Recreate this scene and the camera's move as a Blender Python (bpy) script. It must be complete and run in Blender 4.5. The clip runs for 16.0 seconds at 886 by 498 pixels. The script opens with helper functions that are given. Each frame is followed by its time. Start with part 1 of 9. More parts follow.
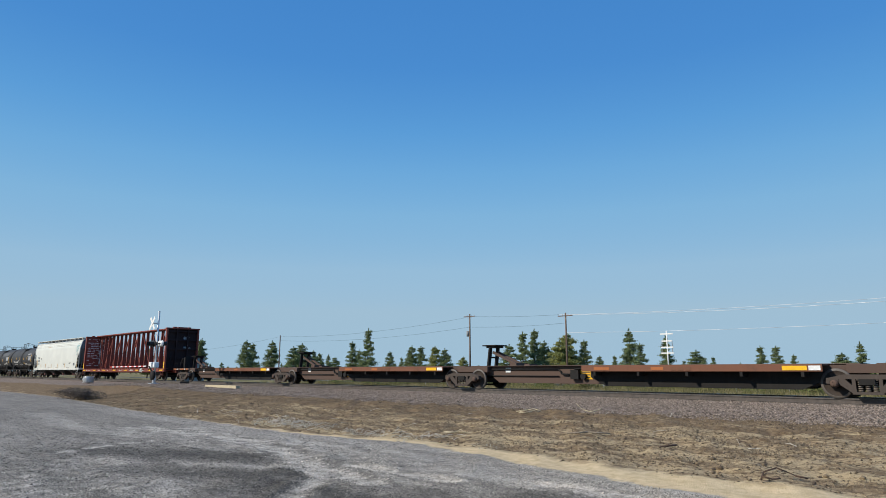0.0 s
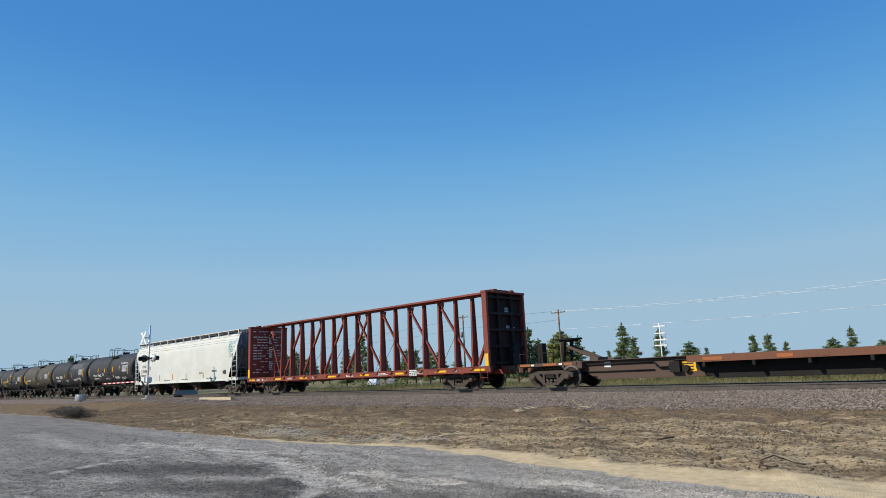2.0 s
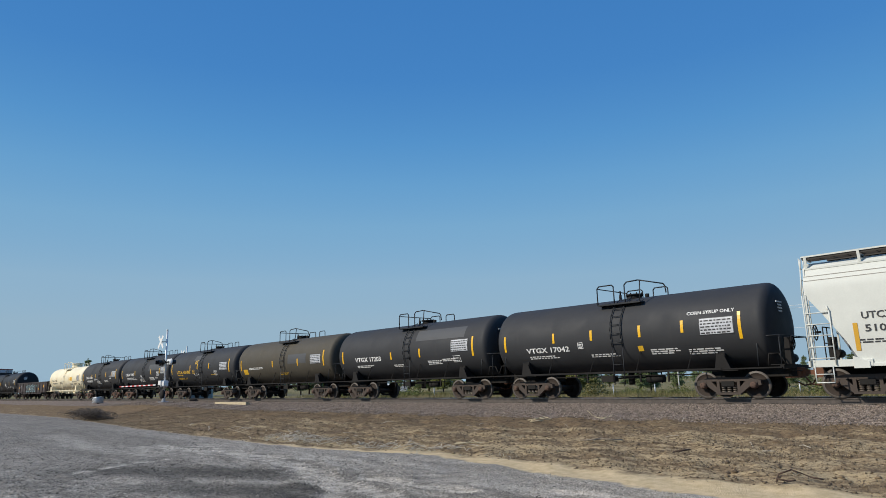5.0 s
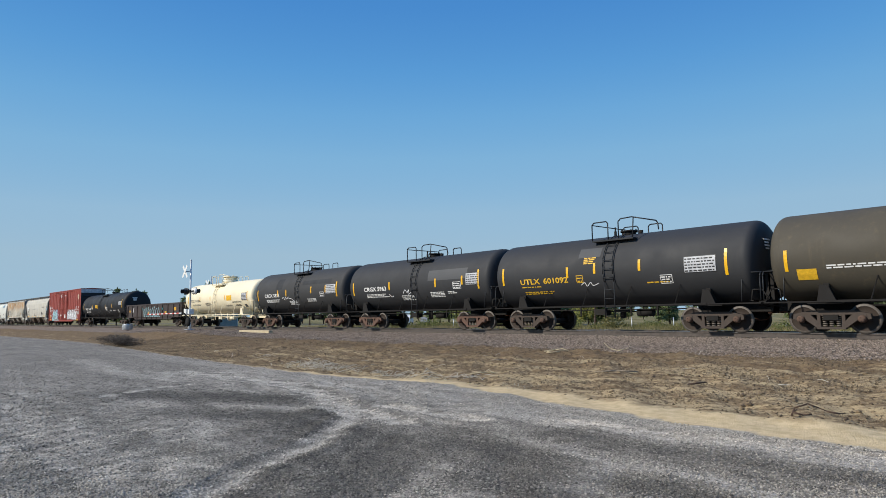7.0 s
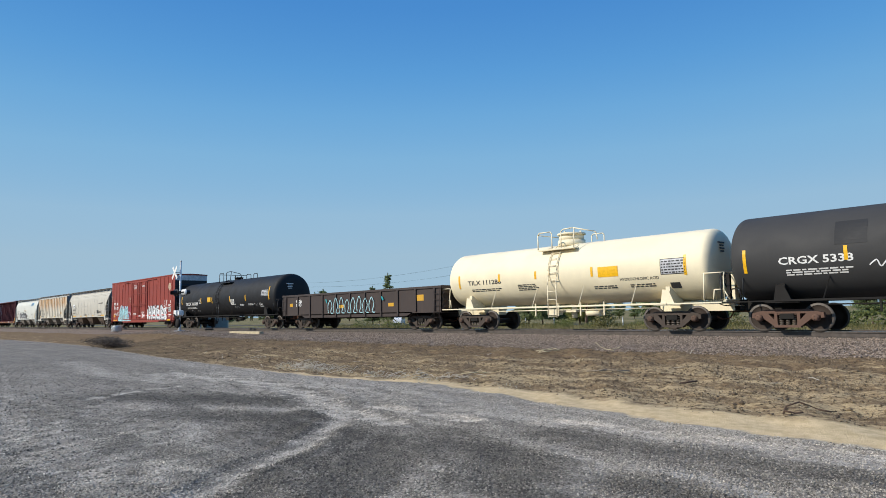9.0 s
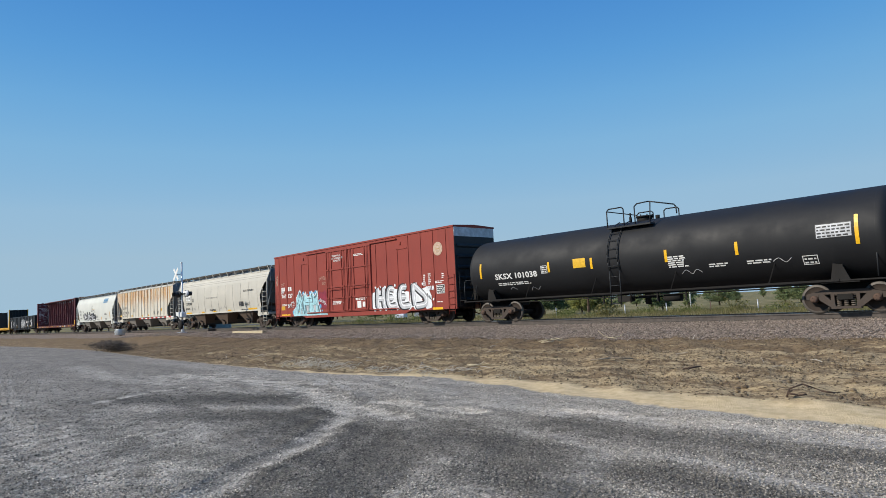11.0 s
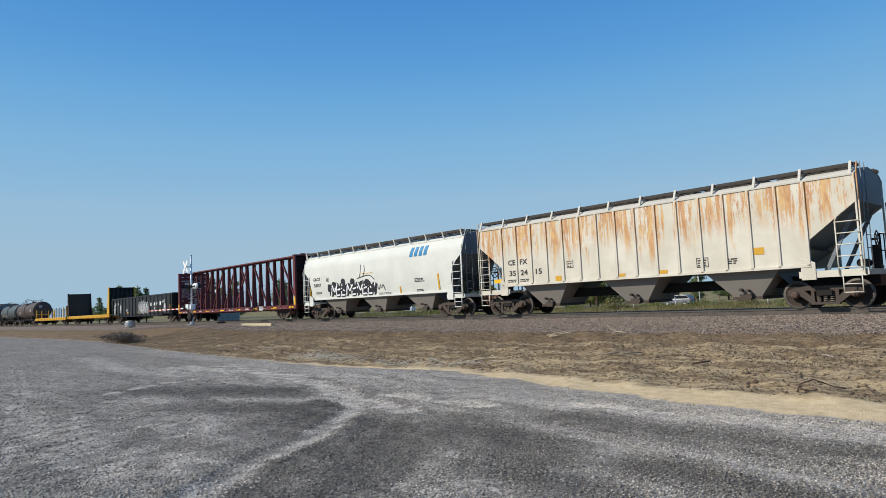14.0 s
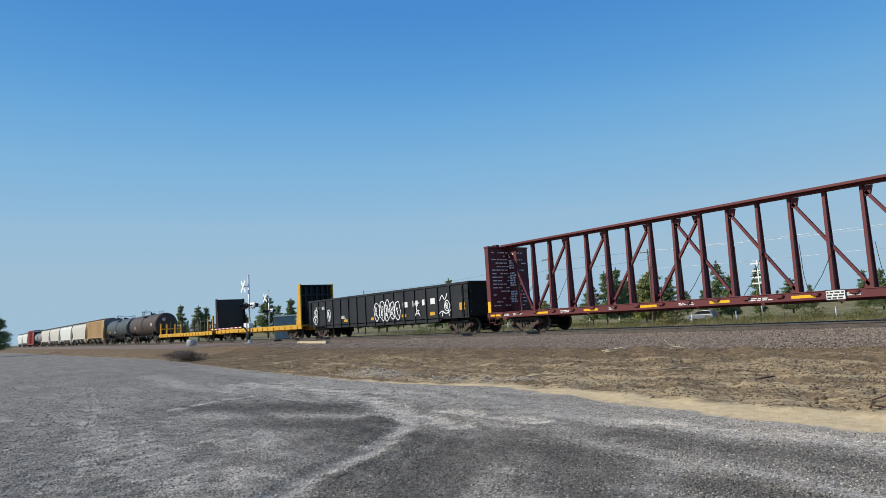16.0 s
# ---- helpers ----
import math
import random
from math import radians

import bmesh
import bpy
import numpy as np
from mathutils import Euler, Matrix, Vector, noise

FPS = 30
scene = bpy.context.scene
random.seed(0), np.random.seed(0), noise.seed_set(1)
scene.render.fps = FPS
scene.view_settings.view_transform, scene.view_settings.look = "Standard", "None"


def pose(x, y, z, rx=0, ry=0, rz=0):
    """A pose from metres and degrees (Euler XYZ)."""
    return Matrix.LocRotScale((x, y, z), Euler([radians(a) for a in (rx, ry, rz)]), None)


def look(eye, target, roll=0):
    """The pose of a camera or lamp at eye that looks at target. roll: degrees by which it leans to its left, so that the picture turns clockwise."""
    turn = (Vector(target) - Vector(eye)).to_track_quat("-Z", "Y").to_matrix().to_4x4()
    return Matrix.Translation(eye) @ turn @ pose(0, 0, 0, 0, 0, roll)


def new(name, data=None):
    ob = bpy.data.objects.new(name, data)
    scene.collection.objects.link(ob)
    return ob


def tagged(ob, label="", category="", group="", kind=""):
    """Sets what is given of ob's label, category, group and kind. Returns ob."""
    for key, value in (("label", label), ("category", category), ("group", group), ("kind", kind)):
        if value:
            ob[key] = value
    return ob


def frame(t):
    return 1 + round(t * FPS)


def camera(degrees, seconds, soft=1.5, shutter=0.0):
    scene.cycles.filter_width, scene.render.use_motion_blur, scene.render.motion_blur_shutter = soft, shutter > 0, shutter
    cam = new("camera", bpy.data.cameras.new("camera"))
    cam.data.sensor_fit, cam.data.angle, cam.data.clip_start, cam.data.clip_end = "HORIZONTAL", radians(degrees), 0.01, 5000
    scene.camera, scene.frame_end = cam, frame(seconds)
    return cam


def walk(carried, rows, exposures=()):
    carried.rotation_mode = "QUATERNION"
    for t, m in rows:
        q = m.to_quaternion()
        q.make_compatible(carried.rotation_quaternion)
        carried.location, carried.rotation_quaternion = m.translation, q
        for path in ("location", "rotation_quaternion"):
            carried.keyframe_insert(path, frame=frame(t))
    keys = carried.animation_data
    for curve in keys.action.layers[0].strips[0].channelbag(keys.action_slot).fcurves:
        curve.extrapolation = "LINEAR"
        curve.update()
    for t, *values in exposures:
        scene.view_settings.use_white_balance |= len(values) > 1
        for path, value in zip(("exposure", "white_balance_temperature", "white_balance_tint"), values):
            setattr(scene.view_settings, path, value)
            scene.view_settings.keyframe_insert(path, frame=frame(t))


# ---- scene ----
# The world: x runs with the train, y away from the camera, z up; the gravel lot is at z = 0.
cam = camera(68.82, 16.0, soft=0.6)
walk(cam, [
    (0.0, pose(0.069, -0.080, 1.655, 100.69, -0.02, 45.13)),
    (0.5, pose(0.046, -0.071, 1.651, 100.60, 1.06, 44.93)),
    (1.0, pose(0.045, -0.042, 1.651, 100.50, 2.41, 44.36)),
    (1.5, pose(0.024, -0.050, 1.666, 100.83, 2.08, 44.33)),
    (2.0, pose(0.047, -0.034, 1.662, 100.84, 2.48, 44.73)),
    (2.5, pose(0.022, -0.018, 1.658, 100.61, 2.32, 44.58)),
    (3.0, pose(0.029, -0.049, 1.638, 101.15, 2.80, 44.70)),
    (3.5, pose(0.015, -0.029, 1.655, 101.30, 2.40, 44.63)),
    (4.0, pose(0.027, -0.038, 1.642, 101.57, 2.26, 44.89)),
    (4.5, pose(0.035, -0.063, 1.643, 102.01, 2.05, 45.21)),
    (5.0, pose(0.091, -0.201, 1.661, 101.61, 1.52, 45.82)),
    (5.2, pose(0.110, -0.266, 1.658, 100.65, 0.41, 45.73)),
    (7.3, pose(-0.022, 0.046, 1.657, 95.31, 1.10, 47.59)),
    (7.5, pose(-0.036, 0.057, 1.659, 95.14, 1.04, 47.41)),
    (8.0, pose(-0.039, 0.063, 1.659, 95.27, 0.70, 47.01)),
    (8.5, pose(-0.042, 0.068, 1.650, 95.64, 0.80, 46.92)),
    (11.0, pose(-0.030, 0.067, 1.650, 95.13, 2.95, 47.05)),
    (11.5, pose(-0.041, 0.076, 1.645, 94.95, 3.04, 47.26)),
    (12.0, pose(-0.035, 0.068, 1.647, 94.86, 3.14, 47.25)),
    (12.5, pose(-0.042, 0.072, 1.646, 94.93, 3.24, 47.47)),
    (13.0, pose(-0.037, 0.059, 1.644, 94.90, 3.19, 47.54)),
    (13.5, pose(-0.039, 0.063, 1.641, 94.56, 2.81, 47.72)),
    (14.0, pose(-0.051, 0.076, 1.652, 94.58, 2.73, 47.75)),
    (14.5, pose(-0.064, 0.082, 1.642, 95.33, 2.52, 49.10)),
    (15.0, pose(-0.044, 0.073, 1.639, 96.18, 2.69, 50.71)),
    (15.5, pose(-0.036, 0.062, 1.646, 96.24, 3.15, 51.93)),
    (16.0, pose(-0.021, 0.048, 1.636, 96.29, 3.30, 52.35)),
], exposures=[(0.0, 0.06), (3.5, 0.06), (4.5, -0.08), (5.2, -0.14), (6.4, -0.04), (7.3, 0.04), (16.0, 0.06)])

# ---- light ----
SUN_DIR = Vector((0.36, 0.70, -0.56))          # the way the light travels
SUN_EL = math.atan2(-SUN_DIR.z, math.hypot(SUN_DIR.x, SUN_DIR.y))
world = bpy.data.worlds.new("sky")
scene.world = world
world.use_nodes = True
wn, wl = world.node_tree.nodes, world.node_tree.links
sky = wn.new("ShaderNodeTexSky")
sky.sky_type, sky.sun_disc = "NISHITA", False
sky.sun_elevation = SUN_EL
sky.sun_rotation = math.atan2(-SUN_DIR.x, -SUN_DIR.y)
sky.air_density, sky.dust_density, sky.ozone_density, sky.altitude = 1.0, 0.1, 1.5, 1200
# summer sky behind thin smoke: the same blue all round, paling to grey blue in the thick air low down
split = wn.new("ShaderNodeSeparateColor")
wl.new(sky.outputs[0], split.inputs[0])
pale = wn.new("ShaderNodeMath")
pale.operation = "DIVIDE"
wl.new(split.outputs[0], pale.inputs[0]), wl.new(split.outputs[2], pale.inputs[1])
level = wn.new("ShaderNodeMapRange")
for key, value in (("From Min", 0.30), ("From Max", 0.70)):
    level.inputs[key].default_value = value
wl.new(pale.outputs[0], level.inputs["Value"])
ramp = wn.new("ShaderNodeValToRGB")
stops = ((0.0, (0.036, 0.175, 0.505)), (0.0775, (0.066, 0.250, 0.600)), (0.115, (0.100, 0.318, 0.650)), (0.155, (0.146, 0.378, 0.672)), (0.22, (0.205, 0.432, 0.676)), (0.40, (0.292, 0.482, 0.660)), (0.75, (0.335, 0.495, 0.628)))
while len(ramp.color_ramp.elements) < len(stops):
    ramp.color_ramp.elements.new(0.5)
for el, (p, c) in zip(ramp.color_ramp.elements, stops):
    el.position, el.color = p, (*c, 1)
wl.new(level.outputs[0], ramp.inputs[0])
gain = wn.new("ShaderNodeMix")
gain.data_type, gain.blend_type = "RGBA", "MULTIPLY"
gain.inputs[0].default_value = 1.0
gain.inputs[7].default_value = (7.41, 7.41, 7.41, 1)
wn["Background"].inputs[1].default_value = 0.135
wl.new(ramp.outputs[0], gain.inputs[6])
wl.new(gain.outputs[2], wn["Background"].inputs[0])
sun = new("sun", bpy.data.lights.new("sun", "SUN"))
sun.data.energy, sun.data.angle, sun.data.color = 4.5, radians(0.6), (1.0, 0.92, 0.79)
sun.matrix_basis = look((0, 0, 60), Vector((0, 0, 60)) + SUN_DIR)

# ---- mesh and material helpers ----
TRACK_Y, RAIL_Z, SPEED = 24.54, 0.815, 18.50


class Shape:
    """Collects boxes, tubes and sheets into one mesh."""

    def __init__(self):
        self.v, self.f, self.m, self.slot, self.smooth = [], [], [], 0, []

    def add(self, verts, faces, smooth=False):
        k = len(self.v)
        self.v += [tuple(p) for p in verts]
        self.f += [[i + k for i in q] for q in faces]
        self.m += [self.slot] * len(faces)
        self.smooth += [smooth] * len(faces)
        return self

    def box(self, x0, x1, y0, y1, z0, z1):
        p = [(x, y, z) for x in (x0, x1) for y in (y0, y1) for z in (z0, z1)]
        return self.add(p, [(0, 1, 3, 2), (4, 6, 7, 5), (0, 4, 5, 1), (2, 3, 7, 6), (0, 2, 6, 4), (1, 5, 7, 3)])

    def beam(self, a, b, w, h, up=(0, 0, 1)):
        """A bar of width w and height h from a to b."""
        a, b = Vector(a), Vector(b)
        d = (b - a).normalized()
        s = d.cross(Vector(up))
        s = s.normalized() if s.length > 1e-4 else Vector((0, 1, 0))
        u = s.cross(d)
        p = [c + s * (i * w / 2) + u * (j * h / 2) for c in (a, b) for i, j in ((-1, -1), (1, -1), (1, 1), (-1, 1))]
        return self.add(p, [(3, 2, 1, 0), (4, 5, 6, 7), (0, 1, 5, 4), (1, 2, 6, 5), (2, 3, 7, 6), (3, 0, 4, 7)])

    def rod(self, a, b, r, n=8, r2=None):
        a, b = Vector(a), Vector(b)
        r2 = r if r2 is None else r2
        d = (b - a).normalized()
        s = d.orthogonal().normalized()
        u = d.cross(s)
        p = [c + (s * math.cos(6.2832 * i / n) + u * math.sin(6.2832 * i / n)) * q for c, q in ((a, r), (b, r2)) for i in range(n)]
        f = [(i, (i + 1) % n, n + (i + 1) % n, n + i) for i in range(n)]
        self.add(p, f, True)
        k = len(self.v) - 2 * n
        self.f += [[k + n - 1 - i for i in range(n)], [k + n + i for i in range(n)]]
        self.m += [self.slot] * 2
        self.smooth += [False] * 2
        return self

    def pipe(self, pts, r, n=6):
        for a, b in zip(pts, pts[1:]):
            self.rod(a, b, r, n)
        return self

    def prism(self, poly, axis, a, b):
        """A polygon of two coordinates, drawn out along axis from a to b."""
        n = len(poly)

        def put(p, c):
            return (c, p[0], p[1]) if axis == "x" else (p[0], c, p[1]) if axis == "y" else (p[0], p[1], c)
        area = sum(p[0] * q[1] - q[0] * p[1] for p, q in zip(poly, poly[1:] + poly[:1]))
        if (area > 0) == (axis == "y"):
            poly = poly[::-1]
        v = [put(p, a) for p in poly] + [put(p, b) for p in poly]
        f = [tuple(range(n))[::-1], tuple(range(n, 2 * n))] + [(i, (i + 1) % n, n + (i + 1) % n, n + i) for i in range(n)]
        return self.add(v, f)

    def lathe(self, prof, y=0.0, z=0.0, n=40, axis="x", smooth=True):
        """Turns a profile of (along, radius) round the x or y axis."""
        v, f = [], []
        for a, r in prof:
            for i in range(n):
                c, s = r * math.cos(6.2832 * i / n), r * math.sin(6.2832 * i / n)
                v.append((a, y + c, z + s) if axis == "x" else (y + s, a, z + c))
        for j in range(len(prof) - 1):
            for i in range(n):
                k = (i + 1) % n
                f.append((j * n + i, j * n + k, (j + 1) * n + k, (j + 1) * n + i))
        f = [q[::-1] for q in f]
        return self.add(v, f, smooth)

    def mesh(self, name, mats):
        me = bpy.data.meshes.new(name)
        me.from_pydata(self.v, [], self.f)
        for m in (mats if isinstance(mats, (list, tuple)) else [mats]):
            me.materials.append(m)
        me.polygons.foreach_set("material_index", self.m)
        me.polygons.foreach_set("use_smooth", self.smooth)
        me.update()
        return me


def thing(name, label, category, group="", kind=""):
    return tagged(new(name), label, category, group, kind)


def part(name, shape, mats, parent, label="", bevel=0.0):
    ob = new(name, shape.mesh(name, mats) if isinstance(shape, Shape) else shape)
    ob.parent = parent
    if label:
        tagged(ob, label)
    if bevel:
        mod = ob.modifiers.new("bevel", "BEVEL")
        mod.width, mod.segments, mod.limit_method, mod.angle_limit = bevel, 2, "ANGLE", radians(40)
    return ob


def single(name, shape, mats, label, category, group="", kind="", m=None):
    ob = tagged(new(name, shape.mesh(name, mats)), label, category, group, kind)
    if m is not None:
        ob.matrix_basis = m
    return ob


class Nodes:
    """Short writing for node materials."""

    def __init__(self, name):
        self.mat = bpy.data.materials.new(name)
        self.mat.use_nodes = True
        self.t = self.mat.node_tree
        self.out = self.t.nodes["Principled BSDF"]
        self.co = self.t.nodes.new("ShaderNodeTexCoord").outputs["Object"]

    def put(self, socket, value):
        if isinstance(value, bpy.types.NodeSocket):
            self.t.links.new(value, socket)
        elif isinstance(value, (tuple, list)) and len(value) == 3 and socket.type == "RGBA":
            socket.default_value = (*value, 1)
        else:
            socket.default_value = value

    def noise(self, scale, detail=6.0, rough=0.6, co=None, stretch=None, dist=0.0):
        n = self.t.nodes.new("ShaderNodeTexNoise")
        co = co or self.co
        if stretch:
            m = self.t.nodes.new("ShaderNodeMapping")
            m.inputs["Scale"].default_value = stretch
            self.put(m.inputs["Vector"], co)
            co = m.outputs[0]
        self.put(n.inputs["Vector"], co)
        n.inputs["Scale"].default_value, n.inputs["Detail"].default_value = scale, detail
        n.inputs["Roughness"].default_value, n.inputs["Distortion"].default_value = rough, dist
        return n.outputs["Fac"]

    def cells(self, scale, out="Color", co=None):
        n = self.t.nodes.new("ShaderNodeTexVoronoi")
        n.inputs["Scale"].default_value = scale
        self.put(n.inputs["Vector"], co or self.co)
        return n.outputs[out]

    def band(self, fac, lo, hi, a=0.0, b=1.0):
        n = self.t.nodes.new("ShaderNodeMapRange")
        n.interpolation_type = "SMOOTHSTEP"
        self.put(n.inputs["Value"], fac)
        for k, v in zip(("From Min", "From Max", "To Min", "To Max"), (lo, hi, a, b)):
            n.inputs[k].default_value = v
        return n.outputs[0]

    def mix(self, fac, a, b, mode="MIX"):
        n = self.t.nodes.new("ShaderNodeMix")
        n.data_type, n.blend_type = "RGBA", mode
        self.put(n.inputs[0], fac), self.put(n.inputs[6], a), self.put(n.inputs[7], b)
        return n.outputs[2]

    def math(self, op, a, b=0.0):
        n = self.t.nodes.new("ShaderNodeMath")
        n.operation = op
        self.put(n.inputs[0], a), self.put(n.inputs[1], b)
        return n.outputs[0]

    def xyz(self, co=None):
        n = self.t.nodes.new("ShaderNodeSeparateXYZ")
        self.put(n.inputs[0], co or self.co)
        return n.outputs

    def attr(self, name):
        n = self.t.nodes.new("ShaderNodeAttribute")
        n.attribute_name = name
        return n.outputs["Fac"]

    def island(self):
        return self.t.nodes.new("ShaderNodeNewGeometry").outputs["Random Per Island"]

    def chance(self):
        return self.t.nodes.new("ShaderNodeObjectInfo").outputs["Random"]

    def bump(self, height, strength=0.3, dist=0.02):
        n = self.t.nodes.new("ShaderNodeBump")
        n.inputs["Strength"].default_value, n.inputs["Distance"].default_value = strength, dist
        self.put(n.inputs["Height"], height)
        self.put(self.out.inputs["Normal"], n.outputs[0])

    def done(self, color, rough=0.6, metal=0.0, spec=None):
        self.put(self.out.inputs["Base Color"], color)
        self.put(self.out.inputs["Roughness"], rough)
        self.put(self.out.inputs["Metallic"], metal)
        if spec is not None:
            self.out.inputs["Specular IOR Level"].default_value = spec
        return self.mat


def mixed(c, k):
    return tuple(min(1.0, max(0.0, v * k)) for v in c)


def paint(name, color, rough=0.5, dirt=(0.16, 0.12, 0.09), amount=0.35, streaks=0.3, bump=0.15, rust=None):
    """Weathered vehicle paint: broad fading, dust from below, streaks running down, fine grain."""
    n = Nodes(name)
    broad = n.noise(0.7, 5, 0.6)
    streak = n.noise(1.0, 6, 0.7, stretch=(5.0, 5.0, 0.35))
    fine = n.noise(22, 4, 0.6)
    c = n.mix(n.band(broad, 0.35, 0.7), mixed(color, 0.94), mixed(color, 1.05))
    c = n.mix(n.band(streak, 0.52, 0.75, 0, streaks), c, dirt)
    c = n.mix(n.band(n.noise(2.6, 8, 0.7), 0.55, 0.8, 0, amount), c, dirt)
    if rust:
        c = n.mix(n.band(n.noise(4.5, 9, 0.75, dist=0.4), 0.62, 0.68, 0, rust), c, (0.13, 0.05, 0.025))
    c = n.mix(n.band(fine, 0.3, 0.7, 0, 0.12), c, mixed(color, 0.7))
    n.bump(n.math("ADD", n.noise(6, 3), n.math("MULTIPLY", fine, 0.3)), bump, 0.01)
    return n.done(c, n.band(broad, 0.3, 0.7, rough - 0.08, rough + 0.12), spec=0.28)


def plain(name, color, rough=0.6, metal=0.0, vary=0.15, scale=8.0, bump=0.1):
    n = Nodes(name)
    f = n.noise(scale, 6, 0.65)
    c = n.mix(n.band(f, 0.3, 0.7), mixed(color, 1 - vary), mixed(color, 1 + vary))
    c = n.mix(n.band(n.noise(scale * 6, 4), 0.4, 0.75, 0, vary), c, mixed(color, 0.6))
    if bump:
        n.bump(f, bump, 0.01)
    return n.done(c, rough, metal)


# ---- materials ----
BLACK = paint("black_tank_paint", (0.037, 0.038, 0.041), 0.66, (0.085, 0.075, 0.065), 0.16, 0.14, 0.03)
DEEPBLACK = paint("deep_black_paint", (0.0145, 0.0152, 0.0175), 0.60, (0.045, 0.042, 0.038), 0.16, 0.12, 0.03)
BLACK2 = paint("faded_black_paint", (0.046, 0.046, 0.047), 0.70, (0.09, 0.08, 0.07), 0.12, 0.08, 0.03)
SPILL = paint("stained_tank_paint", (0.075, 0.066, 0.050), 0.68, (0.16, 0.125, 0.075), 0.5, 0.25, 0.05)
BROWNTANK = paint("brown_tank_paint", (0.070, 0.050, 0.042), 0.6, (0.13, 0.10, 0.08), 0.5, 0.4)
GREENTANK = paint("slate_tank_paint", (0.060, 0.075, 0.075), 0.5, (0.13, 0.11, 0.09), 0.4, 0.4)
GREYTANK = paint("grey_tank_paint", (0.22, 0.22, 0.22), 0.5)
DARKPATCH = paint("dark_repaint", (0.026, 0.027, 0.030), 0.65, amount=0.05, streaks=0.03, bump=0.03)
PATCH = paint("repaint_patch", (0.082, 0.084, 0.088), 0.65, amount=0.1, streaks=0.05, bump=0.03)
CREAM = paint("cream_tank_paint", (0.84, 0.75, 0.54), 0.55, (0.62, 0.50, 0.30), 0.10, 0.06, 0.03)
WHITE = paint("white_hopper_paint", (0.640, 0.648, 0.595), 0.55, (0.50, 0.46, 0.38), 0.07, 0.07, 0.03)
CREAMWHITE = paint("ivory_hopper_paint", (0.54, 0.515, 0.45), 0.6, (0.36, 0.32, 0.25), 0.24, 0.26, 0.05)
# grey of the upright seams and of the shadow lines painted along the eaves
SEAMSHADE = paint("weld_seam_paint", (0.36, 0.34, 0.30), 0.7, amount=0.2, streaks=0.1)
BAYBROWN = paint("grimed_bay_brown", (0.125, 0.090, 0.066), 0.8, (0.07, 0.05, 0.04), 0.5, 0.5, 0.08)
TAN = paint("tan_hopper_paint", (0.50, 0.33, 0.16), 0.6, (0.22, 0.13, 0.07), 0.4, 0.4)
BAYGREY = paint("dusty_bay_grey", (0.25, 0.23, 0.205), 0.75, (0.25, 0.20, 0.15), 0.4, 0.4, 0.08)
# grey for hopper car ends; their shade is put into the colour
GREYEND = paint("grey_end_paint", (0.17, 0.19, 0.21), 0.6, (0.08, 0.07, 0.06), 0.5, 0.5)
BOXRED = paint("boxcar_red_paint", (0.273, 0.052, 0.038), 0.6, (0.11, 0.04, 0.034), 0.26, 0.26, 0.08)
BEAMRED = paint("beam_red_paint", (0.22, 0.055, 0.038), 0.55, (0.09, 0.04, 0.035), 0.35, 0.3, rust=0.5)
MAROON = paint("beam_maroon_paint", (0.135, 0.035, 0.036), 0.55, (0.07, 0.03, 0.03), 0.4, 0.35, rust=0.4)
GONBLACK = paint("gondola_black_paint", (0.022, 0.024, 0.027), 0.5, (0.09, 0.08, 0.07), 0.3, 0.3)
GONBROWN = paint("gondola_weathered_paint", (0.060, 0.046, 0.042), 0.6, (0.10, 0.07, 0.05), 0.5, 0.5, rust=0.5)
FLATYELLOW = paint("flatcar_yellow_paint", (0.62, 0.34, 0.035), 0.55, (0.16, 0.10, 0.05), 0.4, 0.35)
SPINE = paint("spine_brown_paint", (0.095, 0.060, 0.046), 0.65, (0.07, 0.055, 0.045), 0.5, 0.3, rust=0.6)
SPINEBRIGHT = paint("worn_orange_paint", (0.36, 0.12, 0.04), 0.6, (0.10, 0.05, 0.03), 0.5, 0.3, rust=0.5)
SPINEORANGE = paint("spine_deck_paint", (0.17, 0.070, 0.040), 0.6, (0.06, 0.04, 0.03), 0.6, 0.3, rust=0.6)
UNDER = paint("underframe_grime", (0.016, 0.0145, 0.0135), 0.8, (0.045, 0.036, 0.030), 0.4, 0.25)
TRUCK = paint("cast_truck_grime", (0.070, 0.054, 0.045), 0.75, (0.14, 0.11, 0.09), 0.5, 0.2)
SPRINGGREY = paint("dusty_spring_steel", (0.17, 0.14, 0.115), 0.7, (0.06, 0.05, 0.04), 0.3, 0.1)
GRATING = paint("grimy_roof_grating", (0.060, 0.052, 0.045), 0.8, (0.11, 0.09, 0.07), 0.4, 0.2)
ENDBLACK = paint("grimed_black_end", (0.024, 0.012, 0.013), 0.75, (0.045, 0.024, 0.022), 0.4, 0.3)
BROWNTRUCK = paint("rust_brown_truck", (0.135, 0.080, 0.060), 0.8, (0.07, 0.05, 0.04), 0.45, 0.2)
RUSTBEARING = paint("rusty_bearing", (0.105, 0.066, 0.050), 0.75, (0.05, 0.04, 0.033), 0.4, 0.2)
RUSTY = paint("rusty_casting", (0.16, 0.075, 0.045), 0.8, (0.07, 0.05, 0.04), 0.5, 0.2)
WHEEL = paint("wheel_plate", (0.040, 0.029, 0.023), 0.7, (0.12, 0.09, 0.07), 0.4, 0.1)
TREAD = plain("wheel_tread", (0.105, 0.090, 0.078), 0.6, 0.1, 0.15, 20, 0.02)
SIGNWHITE = plain("lettering_white", (0.74, 0.74, 0.72), 0.6, 0, 0.12, 12, 0)
FADEDCREAM = plain("faded_cream", (0.52, 0.38, 0.29), 0.6, 0, 0.2, 9, 0)
